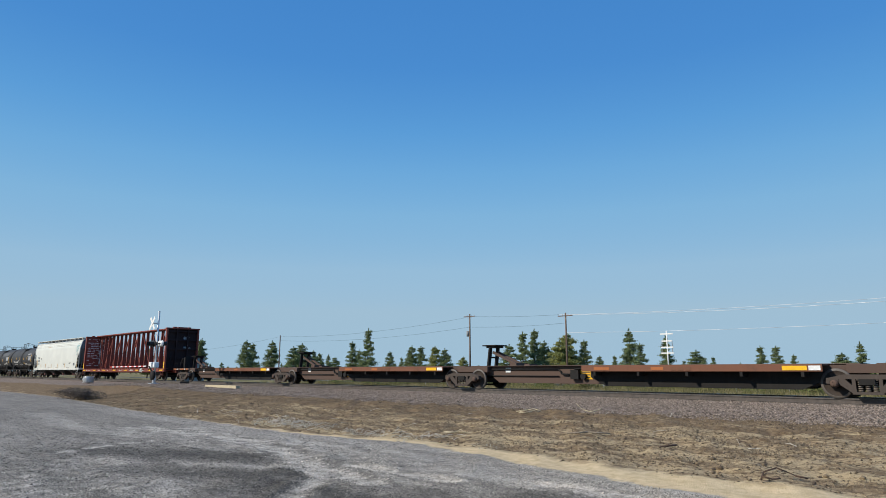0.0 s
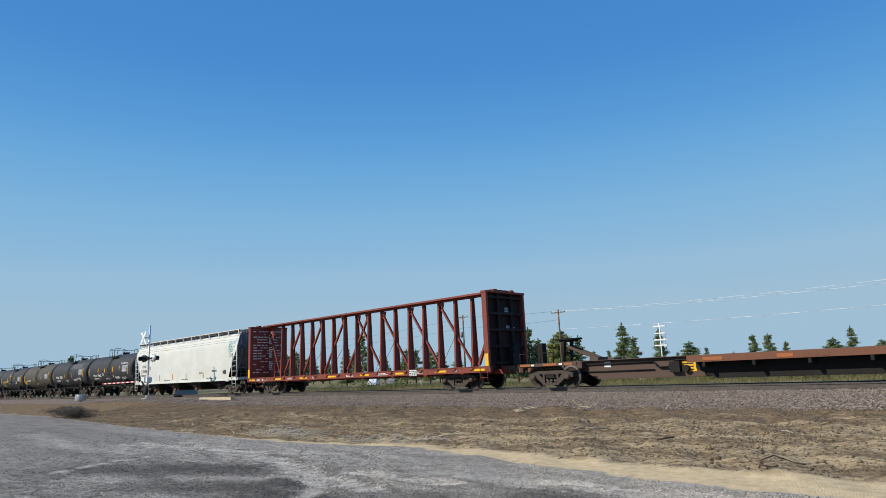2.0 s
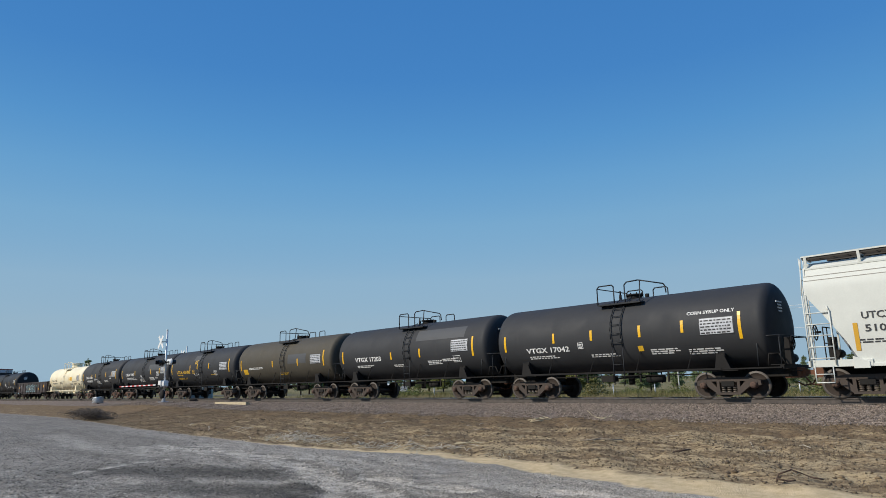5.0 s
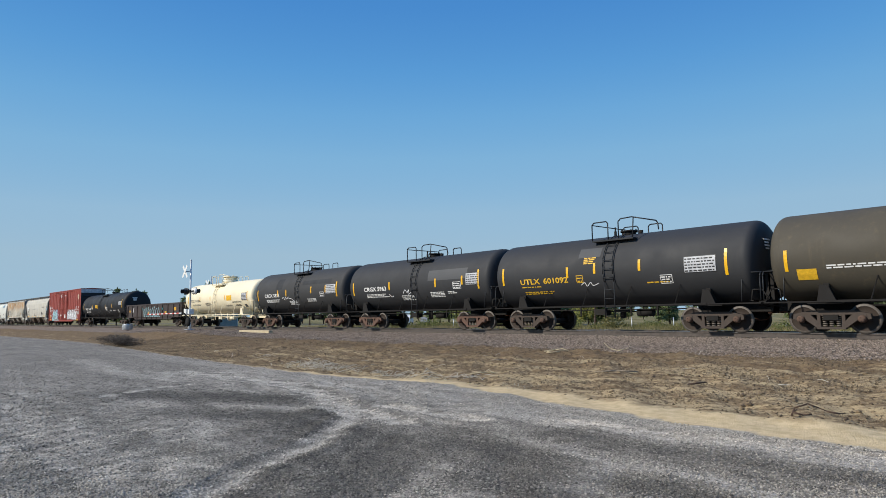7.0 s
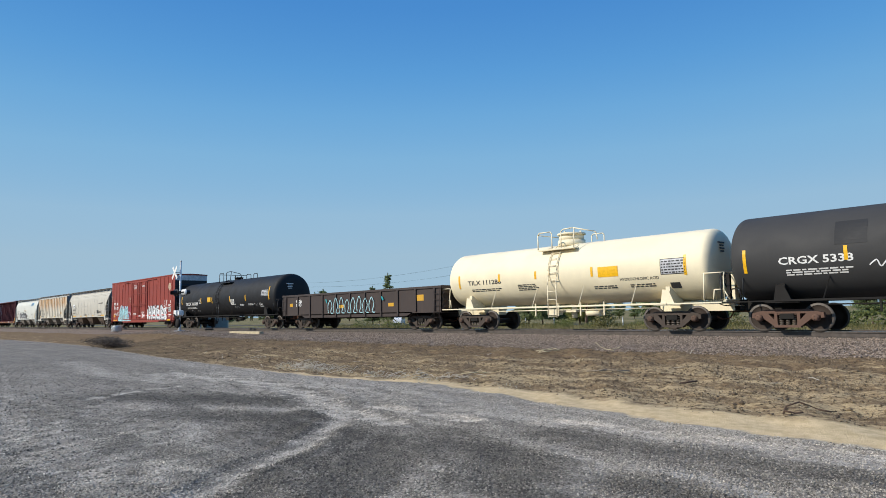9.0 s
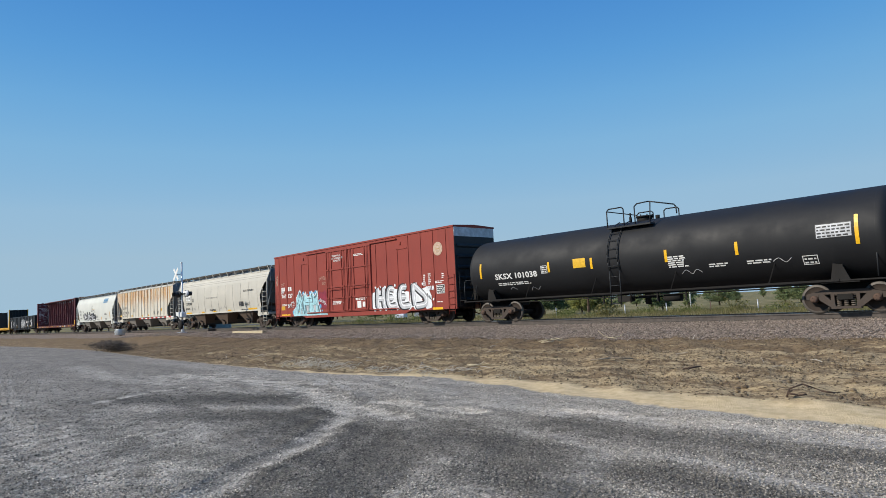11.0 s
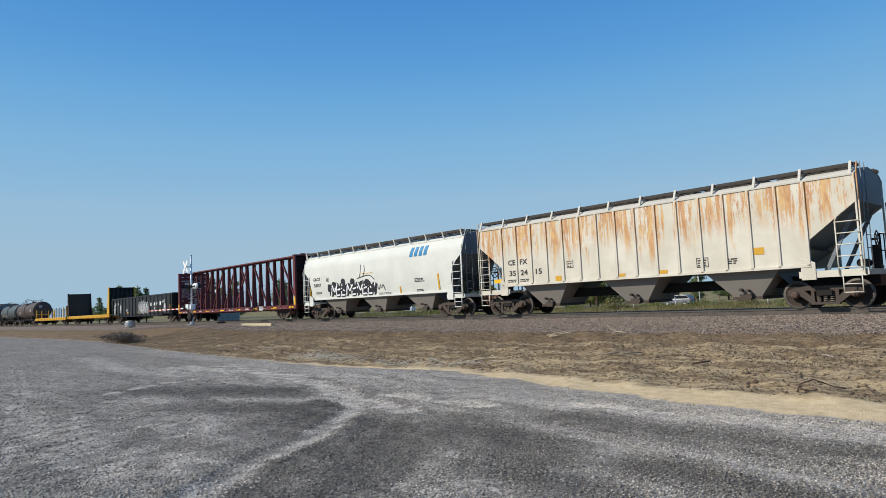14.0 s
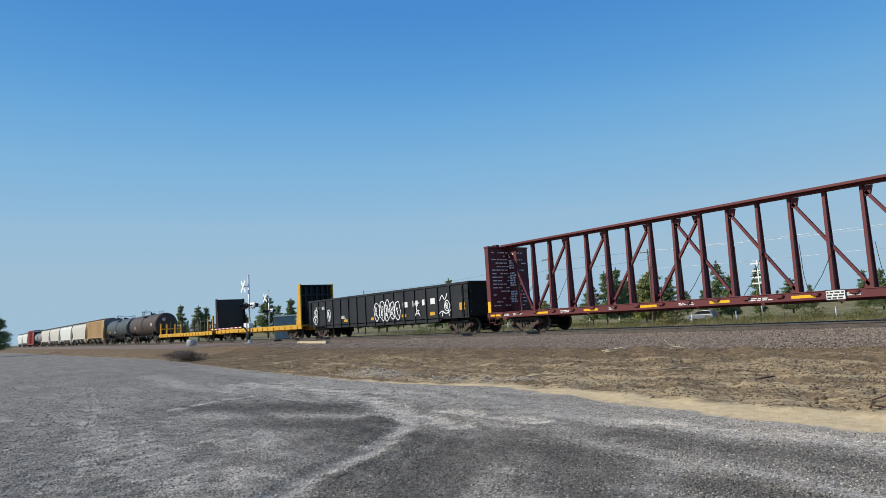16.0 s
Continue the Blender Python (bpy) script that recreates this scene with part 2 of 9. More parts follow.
LETTERBLACK = plain("lettering_black", (0.030, 0.030, 0.032), 0.6, 0, 0.2, 12, 0)
LETTERYELLOW = plain("lettering_yellow", (0.72, 0.42, 0.02), 0.6, 0, 0.15, 12, 0)
REFLECT = plain("reflector_yellow", (0.82, 0.45, 0.01), 0.4, 0, 0.12, 10, 0)
REFLECTRED = plain("reflector_red", (0.55, 0.03, 0.02), 0.4, 0, 0.12, 10, 0)
LOGOBLUE = plain("logo_blue", (0.02, 0.20, 0.40), 0.5, 0, 0.15, 6, 0)
SPRAYCYAN = plain("spray_cyan", (0.36, 0.62, 0.68), 0.5, 0, 0.2, 3, 0)
SPRAYSKY = plain("spray_sky_blue", (0.10, 0.38, 0.62), 0.5, 0, 0.2, 3, 0)
SPRAYTEAL = plain("spray_teal", (0.02, 0.30, 0.34), 0.5, 0, 0.2, 3, 0)
SPRAYWHITE = plain("spray_white", (0.78, 0.79, 0.80), 0.5, 0, 0.1, 3, 0)
SPRAYGREY = plain("spray_grey", (0.50, 0.51, 0.53), 0.5, 0, 0.25, 3, 0)
SPRAYBLACK = plain("spray_black", (0.018, 0.018, 0.022), 0.5, 0, 0.2, 3, 0)
SPRAYRED = plain("spray_dark_red", (0.24, 0.02, 0.04), 0.5, 0, 0.3, 3, 0)
SPRAYSLATE = plain("spray_slate", (0.10, 0.17, 0.20), 0.5, 0, 0.3, 3, 0)
CABINET = plain("cabinet_grey_green", (0.25, 0.29, 0.27), 0.5, 0.1, 0.1, 3, 0.03)
GALV = plain("galvanised_steel", (0.45, 0.46, 0.47), 0.45, 0.6, 0.12, 4, 0.05)
ALU = plain("aluminium_paint", (0.62, 0.63, 0.63), 0.4, 0.35, 0.12, 6, 0.05)
LAMPWHITE = plain("lamp_lens", (0.70, 0.66, 0.64), 0.2, 0, 0.05, 6, 0)
OUTLETRED = plain("outlet_red", (0.12, 0.035, 0.03), 0.6, 0, 0.3, 9, 0)
GATERED = plain("gate_red", (0.55, 0.04, 0.03), 0.45, 0, 0.1, 6, 0)
POLEWOOD = plain("pole_wood", (0.13, 0.085, 0.06), 0.85, 0, 0.3, 3, 0.3)
RAILSTEEL = plain("rail_side_rust", (0.095, 0.078, 0.068), 0.75, 0.1, 0.25, 5, 0.2)
RAILTOP = plain("rail_head_polish", (0.50, 0.49, 0.47), 0.25, 1.0, 0.08, 8, 0.02)
TIEWOOD = plain("tie_wood", (0.085, 0.070, 0.058), 0.9, 0, 0.35, 6, 0.5)
PALEWOOD = plain("pale_timber", (0.52, 0.43, 0.28), 0.8, 0, 0.2, 6, 0.2)
DEADWOOD = plain("dead_wood", (0.30, 0.24, 0.17), 0.85, 0, 0.3, 12, 0.2)
STRAWSTICK = plain("bleached_stick", (0.56, 0.50, 0.41), 0.8, 0, 0.2, 9, 0.1)
DARKWOOD = plain("dark_root_wood", (0.075, 0.045, 0.030), 0.85, 0, 0.3, 12, 0.2)
# near-white that carries the sunlight on the wires
WIRE = plain("wire_grey", (0.78, 0.79, 0.80), 0.4, 0.2, 0.05, 2, 0)
CARWHITE = plain("car_paint_white", (0.72, 0.73, 0.74), 0.25, 0, 0.04, 2, 0)
CARSILVER = plain("car_paint_silver", (0.20, 0.21, 0.23), 0.3, 0.2, 0.04, 2, 0)
GLASSDARK = plain("tinted_glass", (0.015, 0.018, 0.02), 0.06, 0, 0.05, 2, 0)
TYRE = plain("tyre_rubber", (0.02, 0.02, 0.02), 0.85, 0, 0.1, 10, 0)


def leaf_material(name, dark, light, rough=0.75):
    n = Nodes(name)
    c = n.mix(n.island(), dark, light)
    c = n.mix(n.band(n.noise(0.5, 3), 0.4, 0.65, 0, 0.5), c, mixed(dark, 0.8))
    n.out.inputs["Specular IOR Level"].default_value = 0.15
    glow = n.t.nodes.new("ShaderNodeBsdfTranslucent")
    both = n.t.nodes.new("ShaderNodeMixShader")
    both.inputs[0].default_value = 0.35
    n.put(glow.inputs["Color"], c)
    n.put(both.inputs[1], n.out.outputs[0]), n.put(both.inputs[2], glow.outputs[0])
    n.put(n.t.nodes["Material Output"].inputs["Surface"], both.outputs[0])
    return n.done(c, rough)


NEEDLES = leaf_material("pine_needles", (0.085, 0.115, 0.060), (0.36, 0.42, 0.19))
# yellower, brighter needles for some pines, with sunlight put into the colour
NEEDLES2 = leaf_material("sunlit_pine_needles", (0.14, 0.16, 0.055), (0.50, 0.49, 0.17))
SHRUB = leaf_material("shrub_leaves", (0.075, 0.095, 0.030), (0.25, 0.26, 0.085))
DRYSHRUB = leaf_material("dry_shrub_twigs", (0.075, 0.060, 0.050), (0.22, 0.185, 0.15))
DRYGRASS = leaf_material("dry_grass", (0.22, 0.17, 0.085), (0.50, 0.41, 0.23))
GREENGRASS = leaf_material("rough_grass", (0.085, 0.090, 0.030), (0.34, 0.29, 0.12))
STUBBLE = leaf_material("short_stubble", (0.16, 0.118, 0.080), (0.46, 0.36, 0.245))
STRAW = leaf_material("bleached_straw", (0.40, 0.36, 0.27), (0.66, 0.62, 0.50))
BARK = plain("pine_bark", (0.085, 0.055, 0.040), 0.9, 0, 0.3, 5, 0.5)


def stones(name, palette_dark, palette_light, rough=0.85):
    n = Nodes(name)
    c = n.mix(n.island(), palette_dark, palette_light)
    c = n.mix(n.band(n.noise(30, 4), 0.4, 0.7, 0, 0.35), c, mixed(palette_dark, 0.8))
    return n.done(c, rough)


BALLAST = stones("ballast_stone", (0.085, 0.063, 0.048), (0.40, 0.315, 0.245))
def toned_gravel():
    n = Nodes("gravel_stone")
    c = n.mix(n.island(), (0.105, 0.094, 0.080), (0.56, 0.505, 0.425))
    c = n.mix(n.band(n.noise(30, 4), 0.4, 0.7, 0, 0.25), c, (0.12, 0.106, 0.09))
    return n.done(n.mix(1.0, c, n.mix(n.math("MULTIPLY", n.attr("tone"), 0.5), (0, 0, 0), (2, 2, 2)), "MULTIPLY"), 0.9)


GRAVEL = toned_gravel()
CLODS = stones("dirt_clods", (0.060, 0.041, 0.025), (0.235, 0.168, 0.094))


def rust_hopper():
    """Off-white ribbed side with orange rust washing down inside each panel from the top."""
    n = Nodes("rust_streaked_paint")
    c = n.mix(n.band(n.noise(0.8, 5), 0.35, 0.7), (0.54, 0.50, 0.41), (0.64, 0.60, 0.51))
    x, y, z = n.xyz()
    panels = n.noise(1.3, 3, 0.6, stretch=(1.0, 0.05, 0.02))
    reach = n.math("ADD", z, n.math("MULTIPLY", n.math("SUBTRACT", panels, 0.5), 4.6))
    top = n.band(reach, 2.3, 3.3)
    run = n.noise(1.6, 9, 0.72, stretch=(3.4, 1.0, 0.20), dist=0.25)
    edge = n.noise(5.0, 8, 0.75, stretch=(1.5, 1, 0.6))
    wash = n.math("MULTIPLY", n.band(n.math("ADD", run, n.math("MULTIPLY", n.math("SUBTRACT", edge, 0.5), 0.30)), 0.455, 0.525), top)
    tint = n.mix(n.band(n.noise(3.0, 7, 0.7, stretch=(1.5, 1, 0.35)), 0.35, 0.65), (0.62, 0.38, 0.13), (0.42, 0.165, 0.045))
    c = n.mix(n.math("MULTIPLY", wash, 0.88), c, tint)
    c = n.mix(n.band(n.noise(3, 8, 0.7), 0.6, 0.75, 0, 0.35), c, (0.44, 0.34, 0.20))
    n.bump(n.noise(8, 4), 0.12, 0.01)
    return n.done(c, 0.6)


RUSTWHITE = rust_hopper()


# ---- ground ----
LOT_X = (-3000, -300, -80, -62, -48, -37.4, -29.6, -22.5, -18, -15.8, -14.1, -11.8, -10.2, -8.2, -6.65, -5.47, -4.47, -2.3, 5, 80, 3000)
LOT_Y = (12, 12, 12.3, 12.7, 12.5, 11.4, 10.6, 10.15, 9.9, 9.85, 10.1, 10.5, 10.2, 9.8, 9.42, 9.2, 9.02, 8.93, 8, 4, 4)
SAND_X = (-3000, -24, -18, -16, -12, -10, -8.8, -7, -4.8, -3.6, -2.3, 5, 3000)
SAND_W = (0.0, 0.0, 0.10, 0.26, 0.36, 0.58, 0.78, 0.88, 1.05, 1.22, 1.45, 1.6, 1.6)


TRACKS = (  # breadth, then the run of each paler wheel mark worn through the loose gravel
    (0.17, ((-5.5, 1.6), (-6.01, 2.29), (-6.31, 2.79), (-6.82, 3.33), (-7.09, 3.82), (-7.37, 4.37), (-7.96, 5.07), (-8.67, 5.84), (-9.18, 6.42))),
    (0.30, ((-20.5, 7.6), (-17.90, 7.82), (-15.02, 8.11), (-12.72, 7.69), (-10.64, 6.92), (-9.23, 6.45))),
    (0.20, ((-9.23, 6.45), (-8.50, 6.49), (-7.87, 6.33))),
    (0.15, ((-9.69, 7.28), (-8.11, 7.30), (-7.21, 7.25))),
    (0.10, ((-6.19, 8.04), (-5.29, 8.17), (-3.76, 8.32), (-2.22, 8.49), (1.0, 8.0))),
    (0.12, ((-15.22, 3.99), (-15.66, 4.68), (-16.26, 5.63), (-16.27, 6.31))),
)
SMOOTH = (  # breadth and run of dusty stretches pressed flat
    (0.16, ((-9.23, 6.45), (-10.43, 6.19), (-11.32, 5.53), (-12.33, 5.11))), (0.20, ((-4.3, 2.6), (-4.69, 3.34), (-4.95, 3.83), (-5.18, 4.29), (-5.38, 4.81))),
    (0.13, ((-5.72, 6.52), (-5.05, 6.54), (-4.19, 6.20), (-3.70, 6.17), (-3.17, 6.32), (-2.55, 6.12), (-1.87, 6.08), (0.5, 5.6))),
    (0.55, ((-13.76, 4.38), (-11.03, 3.92), (-9.16, 4.05), (-8.31, 4.06))), (0.50, ((-13.02, 2.37), (-10.38, 2.31), (-9.03, 2.26), (-7.49, 2.43))),
    (0.50, ((-30, 7.2), (-22, 6.4), (-17, 7.0), (-13, 6.9))), 
    (0.07, ((-26.23, 4.31), (-18.50, 3.18), (-11.95, 1.96), (-8.94, 1.35))), (0.05, ((-26.65, 4.13), (-18.80, 3.02), (-12.79, 1.94))), (0.25, ((-3.98, 5.88), (-3.72, 4.77), (-3.48, 4.30), (-3.2, 3.6))), (0.2, ((-3.6, 4.1), (-3.9, 4.15), (-4.36, 4.28))),
    (0.85, ((-19, 8.9), (-15, 9.0), (-11, 8.7), (-7.4, 8.2))), (0.40, ((-7.6, 8.6), (-6.2, 8.1), (-4.5, 7.95), (-1.5, 8.05))),
)
DARKS = (  # breadth and run of darker, freshly turned gravel
    (0.34, ((-4.9, 1.9), (-5.62, 2.64), (-6.34, 3.29), (-6.88, 4.15), (-7.30, 4.83), (-7.89, 5.61))), (0.42, ((-4.4, 2.2), (-5.09, 3.06), (-5.66, 3.80), (-6.44, 4.82), (-6.89, 5.54))),
    (0.30, ((-4.85, 3.25), (-5.37, 4.01), (-5.86, 4.86), (-6.34, 5.68), (-6.68, 6.38))), (0.45, ((-5.93, 5.95), (-5.01, 5.46), (-4.16, 4.91), (-3.46, 4.35), (-3.0, 3.4))), (0.35, ((-5.63, 6.15), (-4.45, 5.54), (-3.64, 4.83))),
    (0.30, ((-8.00, 4.15), (-8.32, 4.84), (-8.95, 5.50), (-9.69, 6.19))), (0.30, ((-8.65, 4.15), (-9.29, 5.01), (-9.82, 5.71))), (0.35, ((-12.03, 4.27), (-10.71, 4.73), (-9.96, 5.37))),
    (0.60, ((-15.52, 4.76), (-14.10, 5.23), (-13.11, 6.03), (-11.90, 6.67))), (0.30, ((-5.62, 7.29), (-4.68, 7.20), (-3.63, 7.29), (-2.71, 7.24), (-1.0, 7.2))), (0.35, ((-3.70, 5.65), (-2.85, 5.66), (-2.13, 5.59), (-1, 5.3))),
)
RUTS = (  # breadth and run of narrow ruts, whose shade is put into the tone
    (0.06, ((-7.96, 1.52), (-8.25, 2.01), (-8.30, 2.38))), (0.07, ((-9.27, 2.38), (-9.43, 2.83), (-10.26, 3.48))), (0.08, ((-9.99, 1.47), (-9.94, 1.76), (-9.63, 2.02))), (0.06, ((-7.30, 1.54), (-7.29, 2.04), (-7.05, 2.35))),
    (0.09, ((-6.10, 2.48), (-6.98, 3.34), (-7.15, 3.78), (-7.05, 4.02))), (0.08, ((-8.15, 5.20), (-7.63, 4.61), (-7.44, 4.01), (-7.24, 3.54), (-6.5, 2.75))), (0.06, ((-9.55, 6.1), (-9.0, 5.35), (-8.55, 4.75))),
    (0.06, ((-9.05, 6.0), (-8.5, 5.35), (-8.1, 4.85), (-7.8, 4.3))), (0.06, ((-7.4, 5.9), (-6.9, 5.15), (-6.2, 4.3))), (0.05, ((-7.75, 5.85), (-7.2, 5.1), (-6.5, 4.2), (-5.9, 3.4))), (0.06, ((-5.3, 4.4), (-4.8, 3.5), (-4.4, 2.9))),
    (0.06, ((-8.6, 1.7), (-8.9, 2.3), (-9.0, 2.9))), (0.06, ((-7.7, 1.7), (-7.75, 2.2), (-7.5, 2.6))), (0.07, ((-11.5, 3.1), (-11.3, 3.5), (-11.9, 4.0))), (0.06, ((-5.9, 7.85), (-4.6, 7.7), (-3.2, 7.75))), (0.06, ((-5.5, 6.85), (-4.6, 6.8), (-3.4, 6.75), (-2.2, 6.7))),
)


def near_lines(x, y, lines):
    """Distance to the nearest line, in units of its own breadth."""
    best = np.full(np.shape(x), 99.0)
    for wide, line in lines:
        for (ax, ay), (bx, by) in zip(line, line[1:]):
            dx, dy = bx - ax, by - ay
            k = np.clip(((x - ax) * dx + (y - ay) * dy) / (dx * dx + dy * dy), 0, 1)
            best = np.minimum(best, np.hypot(x - ax - k * dx, y - ay - k * dy) / wide)
    return best


def lot_edge(x):
    return np.interp(x, LOT_X, LOT_Y)


ripple_dice = random.Random(8)
RIPPLES = [(ripple_dice.uniform(0.35, 1.6), ripple_dice.uniform(0.3, 2.2), ripple_dice.uniform(0, 6.28)) for i in range(26)]


LUMPS = [(ripple_dice.uniform(0.20, 0.9), ripple_dice.uniform(0.0, 3.14), ripple_dice.uniform(0, 6.28)) for i in range(26)]


def ground_z(x, y):
    x, y = np.asarray(x, float), np.asarray(y, float)
    edge = lot_edge(x)
    toe = np.maximum(17.6, edge + 1.2)
    k = np.clip((y - edge - 0.2) / (toe - edge - 0.2), 0, 1)
    z = 0.40 * k ** 1.1
    z = z + np.clip((y - toe) / np.maximum(22.6 - toe, 0.3), 0, 1) * 0.21
    z = z - np.clip((y - 26.5) / 3.0, 0, 1) * 0.55 - np.clip((y - 30) / 60, 0, 1) * 0.75
    z = z + 0.30 * np.exp(-((x + 49) / 8) ** 2 - ((y - 18.6) / 1.7) ** 2)
    bumps = 0.035 * np.sin(x * 1.9 + 0.7 * np.sin(y * 2.3)) * np.sin(y * 1.7 + x * 0.31) + 0.02 * np.sin(x * 4.1 + y * 3.3)
    soil = np.clip((y - edge) / 0.8, 0, 1) * np.clip((20.5 - y) / 1.5, 0, 1)
    z = z + bumps * soil
    if np.any(soil > 0):
        z = z + soil * np.clip((y - edge - np.interp(x, SAND_X, SAND_W)) / 0.5, 0.1, 1) * np.clip((x + 40) / 12, 0, 1) * sum(0.0060 * w ** 0.6 * np.sin((x * math.cos(a) + y * math.sin(a)) * 6.283 / w + p + 1.7 * np.sin(x * 3.1 / w ** 0.5)) for w, a, p in LUMPS)
    lot = 1 - np.clip((y - edge) / 0.8, 0, 1)
    near = np.clip((15 - np.hypot(x + 4, y - 3)) / 4, 0, 1) * lot
    if np.any(near > 0):
        rough = sum(0.006 * w * np.sin((x * math.cos(a) + y * math.sin(a)) * 6.283 / w + p) for w, a, p in RIPPLES)
        pale = near_lines(x, y, TRACKS)
        rough = rough - 0.020 * np.exp(-near_lines(x, y, RUTS) ** 2)
        rough = rough * 0.35 * np.clip(pale - 0.5, 0.15, 1) - 0.022 * np.exp(-pale ** 2) + 0.022 * np.exp(-((pale - 1.9) / 0.55) ** 2)
        z = z + near * rough
    return z


tone_dice = random.Random(21)
STREAKS = [(tone_dice.uniform(0.25, 1.6), tone_dice.uniform(1.0, 1.9), tone_dice.uniform(0, 6.28)) for i in range(20)]
MOTTLE = [(tone_dice.uniform(0.22, 0.7), tone_dice.uniform(0, 3.14), tone_dice.uniform(0, 6.28)) for i in range(24)]


def line_waves(turn, spread_by, lo, hi, count, dice):
    """Waves across lines that run at about the given turn."""
    return [(dice.uniform(lo, hi), turn + math.pi / 2 + dice.uniform(-spread_by, spread_by), dice.uniform(0, 6.28)) for i in range(count)]


CRUMBS = [(tone_dice.uniform(0.10, 0.26), tone_dice.uniform(0, 3.14), tone_dice.uniform(0, 6.28)) for i in range(24)]
TREAD_LINES = line_waves(2.25, 0.10, 0.13, 0.45, 16, tone_dice)
SWEEP_LINES = line_waves(-0.06, 0.12, 0.13, 0.50, 14, tone_dice)
FAN_LINES = line_waves(1.95, 0.16, 0.14, 0.55, 14, tone_dice)


def lot_tone(x, y):
    """How light the lot's gravel is, 1 on the whole: dust in the wheel marks, dark turned stone between them, shade
    painted into the ruts.
    """
    x, y = np.asarray(x, float), np.asarray(y, float)

    def waves(table, sx=1.0):
        a = sum(np.sin((sx * x * math.cos(d) + y * math.sin(d)) * 6.283 / w + p + 1.3 * np.sin((y * math.cos(d) - x * math.sin(d)) * 2.1 / w)) for w, d, p in table)
        return a / math.sqrt(len(table) / 2)
    m, k, f = waves(MOTTLE), waves(STREAKS, 0.45), waves(CRUMBS)
    fade = np.clip((x + 30) / 12, 0, 1)
    k, m = k * fade, m * fade
    comb = waves(TREAD_LINES) * np.clip(1.6 - near_lines(x, y, ((1.3, ((-4.6, 2.0), (-6.2, 4.0), (-8.0, 6.0))),)), 0, 1)
    comb = comb + waves(SWEEP_LINES) * np.clip((x + 6.5) / 1.5, 0, 1) * np.clip((y - 4.5) / 1.0, 0, 1)
    comb = comb + waves(FAN_LINES) * np.clip((-7.0 - x) / 1.0, 0, 1) * np.clip((x + 16) / 4, 0, 1) * np.clip((6.0 - y) / 1.0, 0, 1)
    tone = 0.98 * np.exp(0.07 * k + 0.08 * m + 0.13 * comb)
    dark = np.clip(1.45 - near_lines(x, y, DARKS) * 0.85 + 0.30 * m + 0.40 * comb + 0.25 * f, 0, 1)
    flat = np.clip(1.5 - near_lines(x, y, SMOOTH) + 0.2 * m + 0.3 * k, 0, 1)
    pale = np.clip(1.30 - near_lines(x, y, TRACKS) + 0.32 * m + 0.25 * k + 0.30 * f, 0, 0.9)
    rut_shade = np.clip(1.25 - near_lines(x, y, RUTS) + 0.25 * m + 0.25 * f, 0, 1)
    tone = tone * (1 - 0.54 * dark) * (1 + 0.34 * flat) * (1 - 0.13 * np.clip((-6.5 - x) / 2, 0, 1))
    tone = tone * (1 - pale) + 1.66 * pale * np.exp(0.14 * m)
    # darkens the tone along the ruts to stand for their shade
    tone = tone * (1 - 0.45 * rut_shade)
    tone = tone * (1 - 0.10 * np.clip((-24 - x) / 15, 0, 1))
    rim = np.clip((y - lot_edge(x) + 1.5) / 0.6, 0, 1) * np.clip((x + 40) / 15, 0, 1)
    return tone * (1 - 0.5 * rim) + 0.5 * rim * 1.22


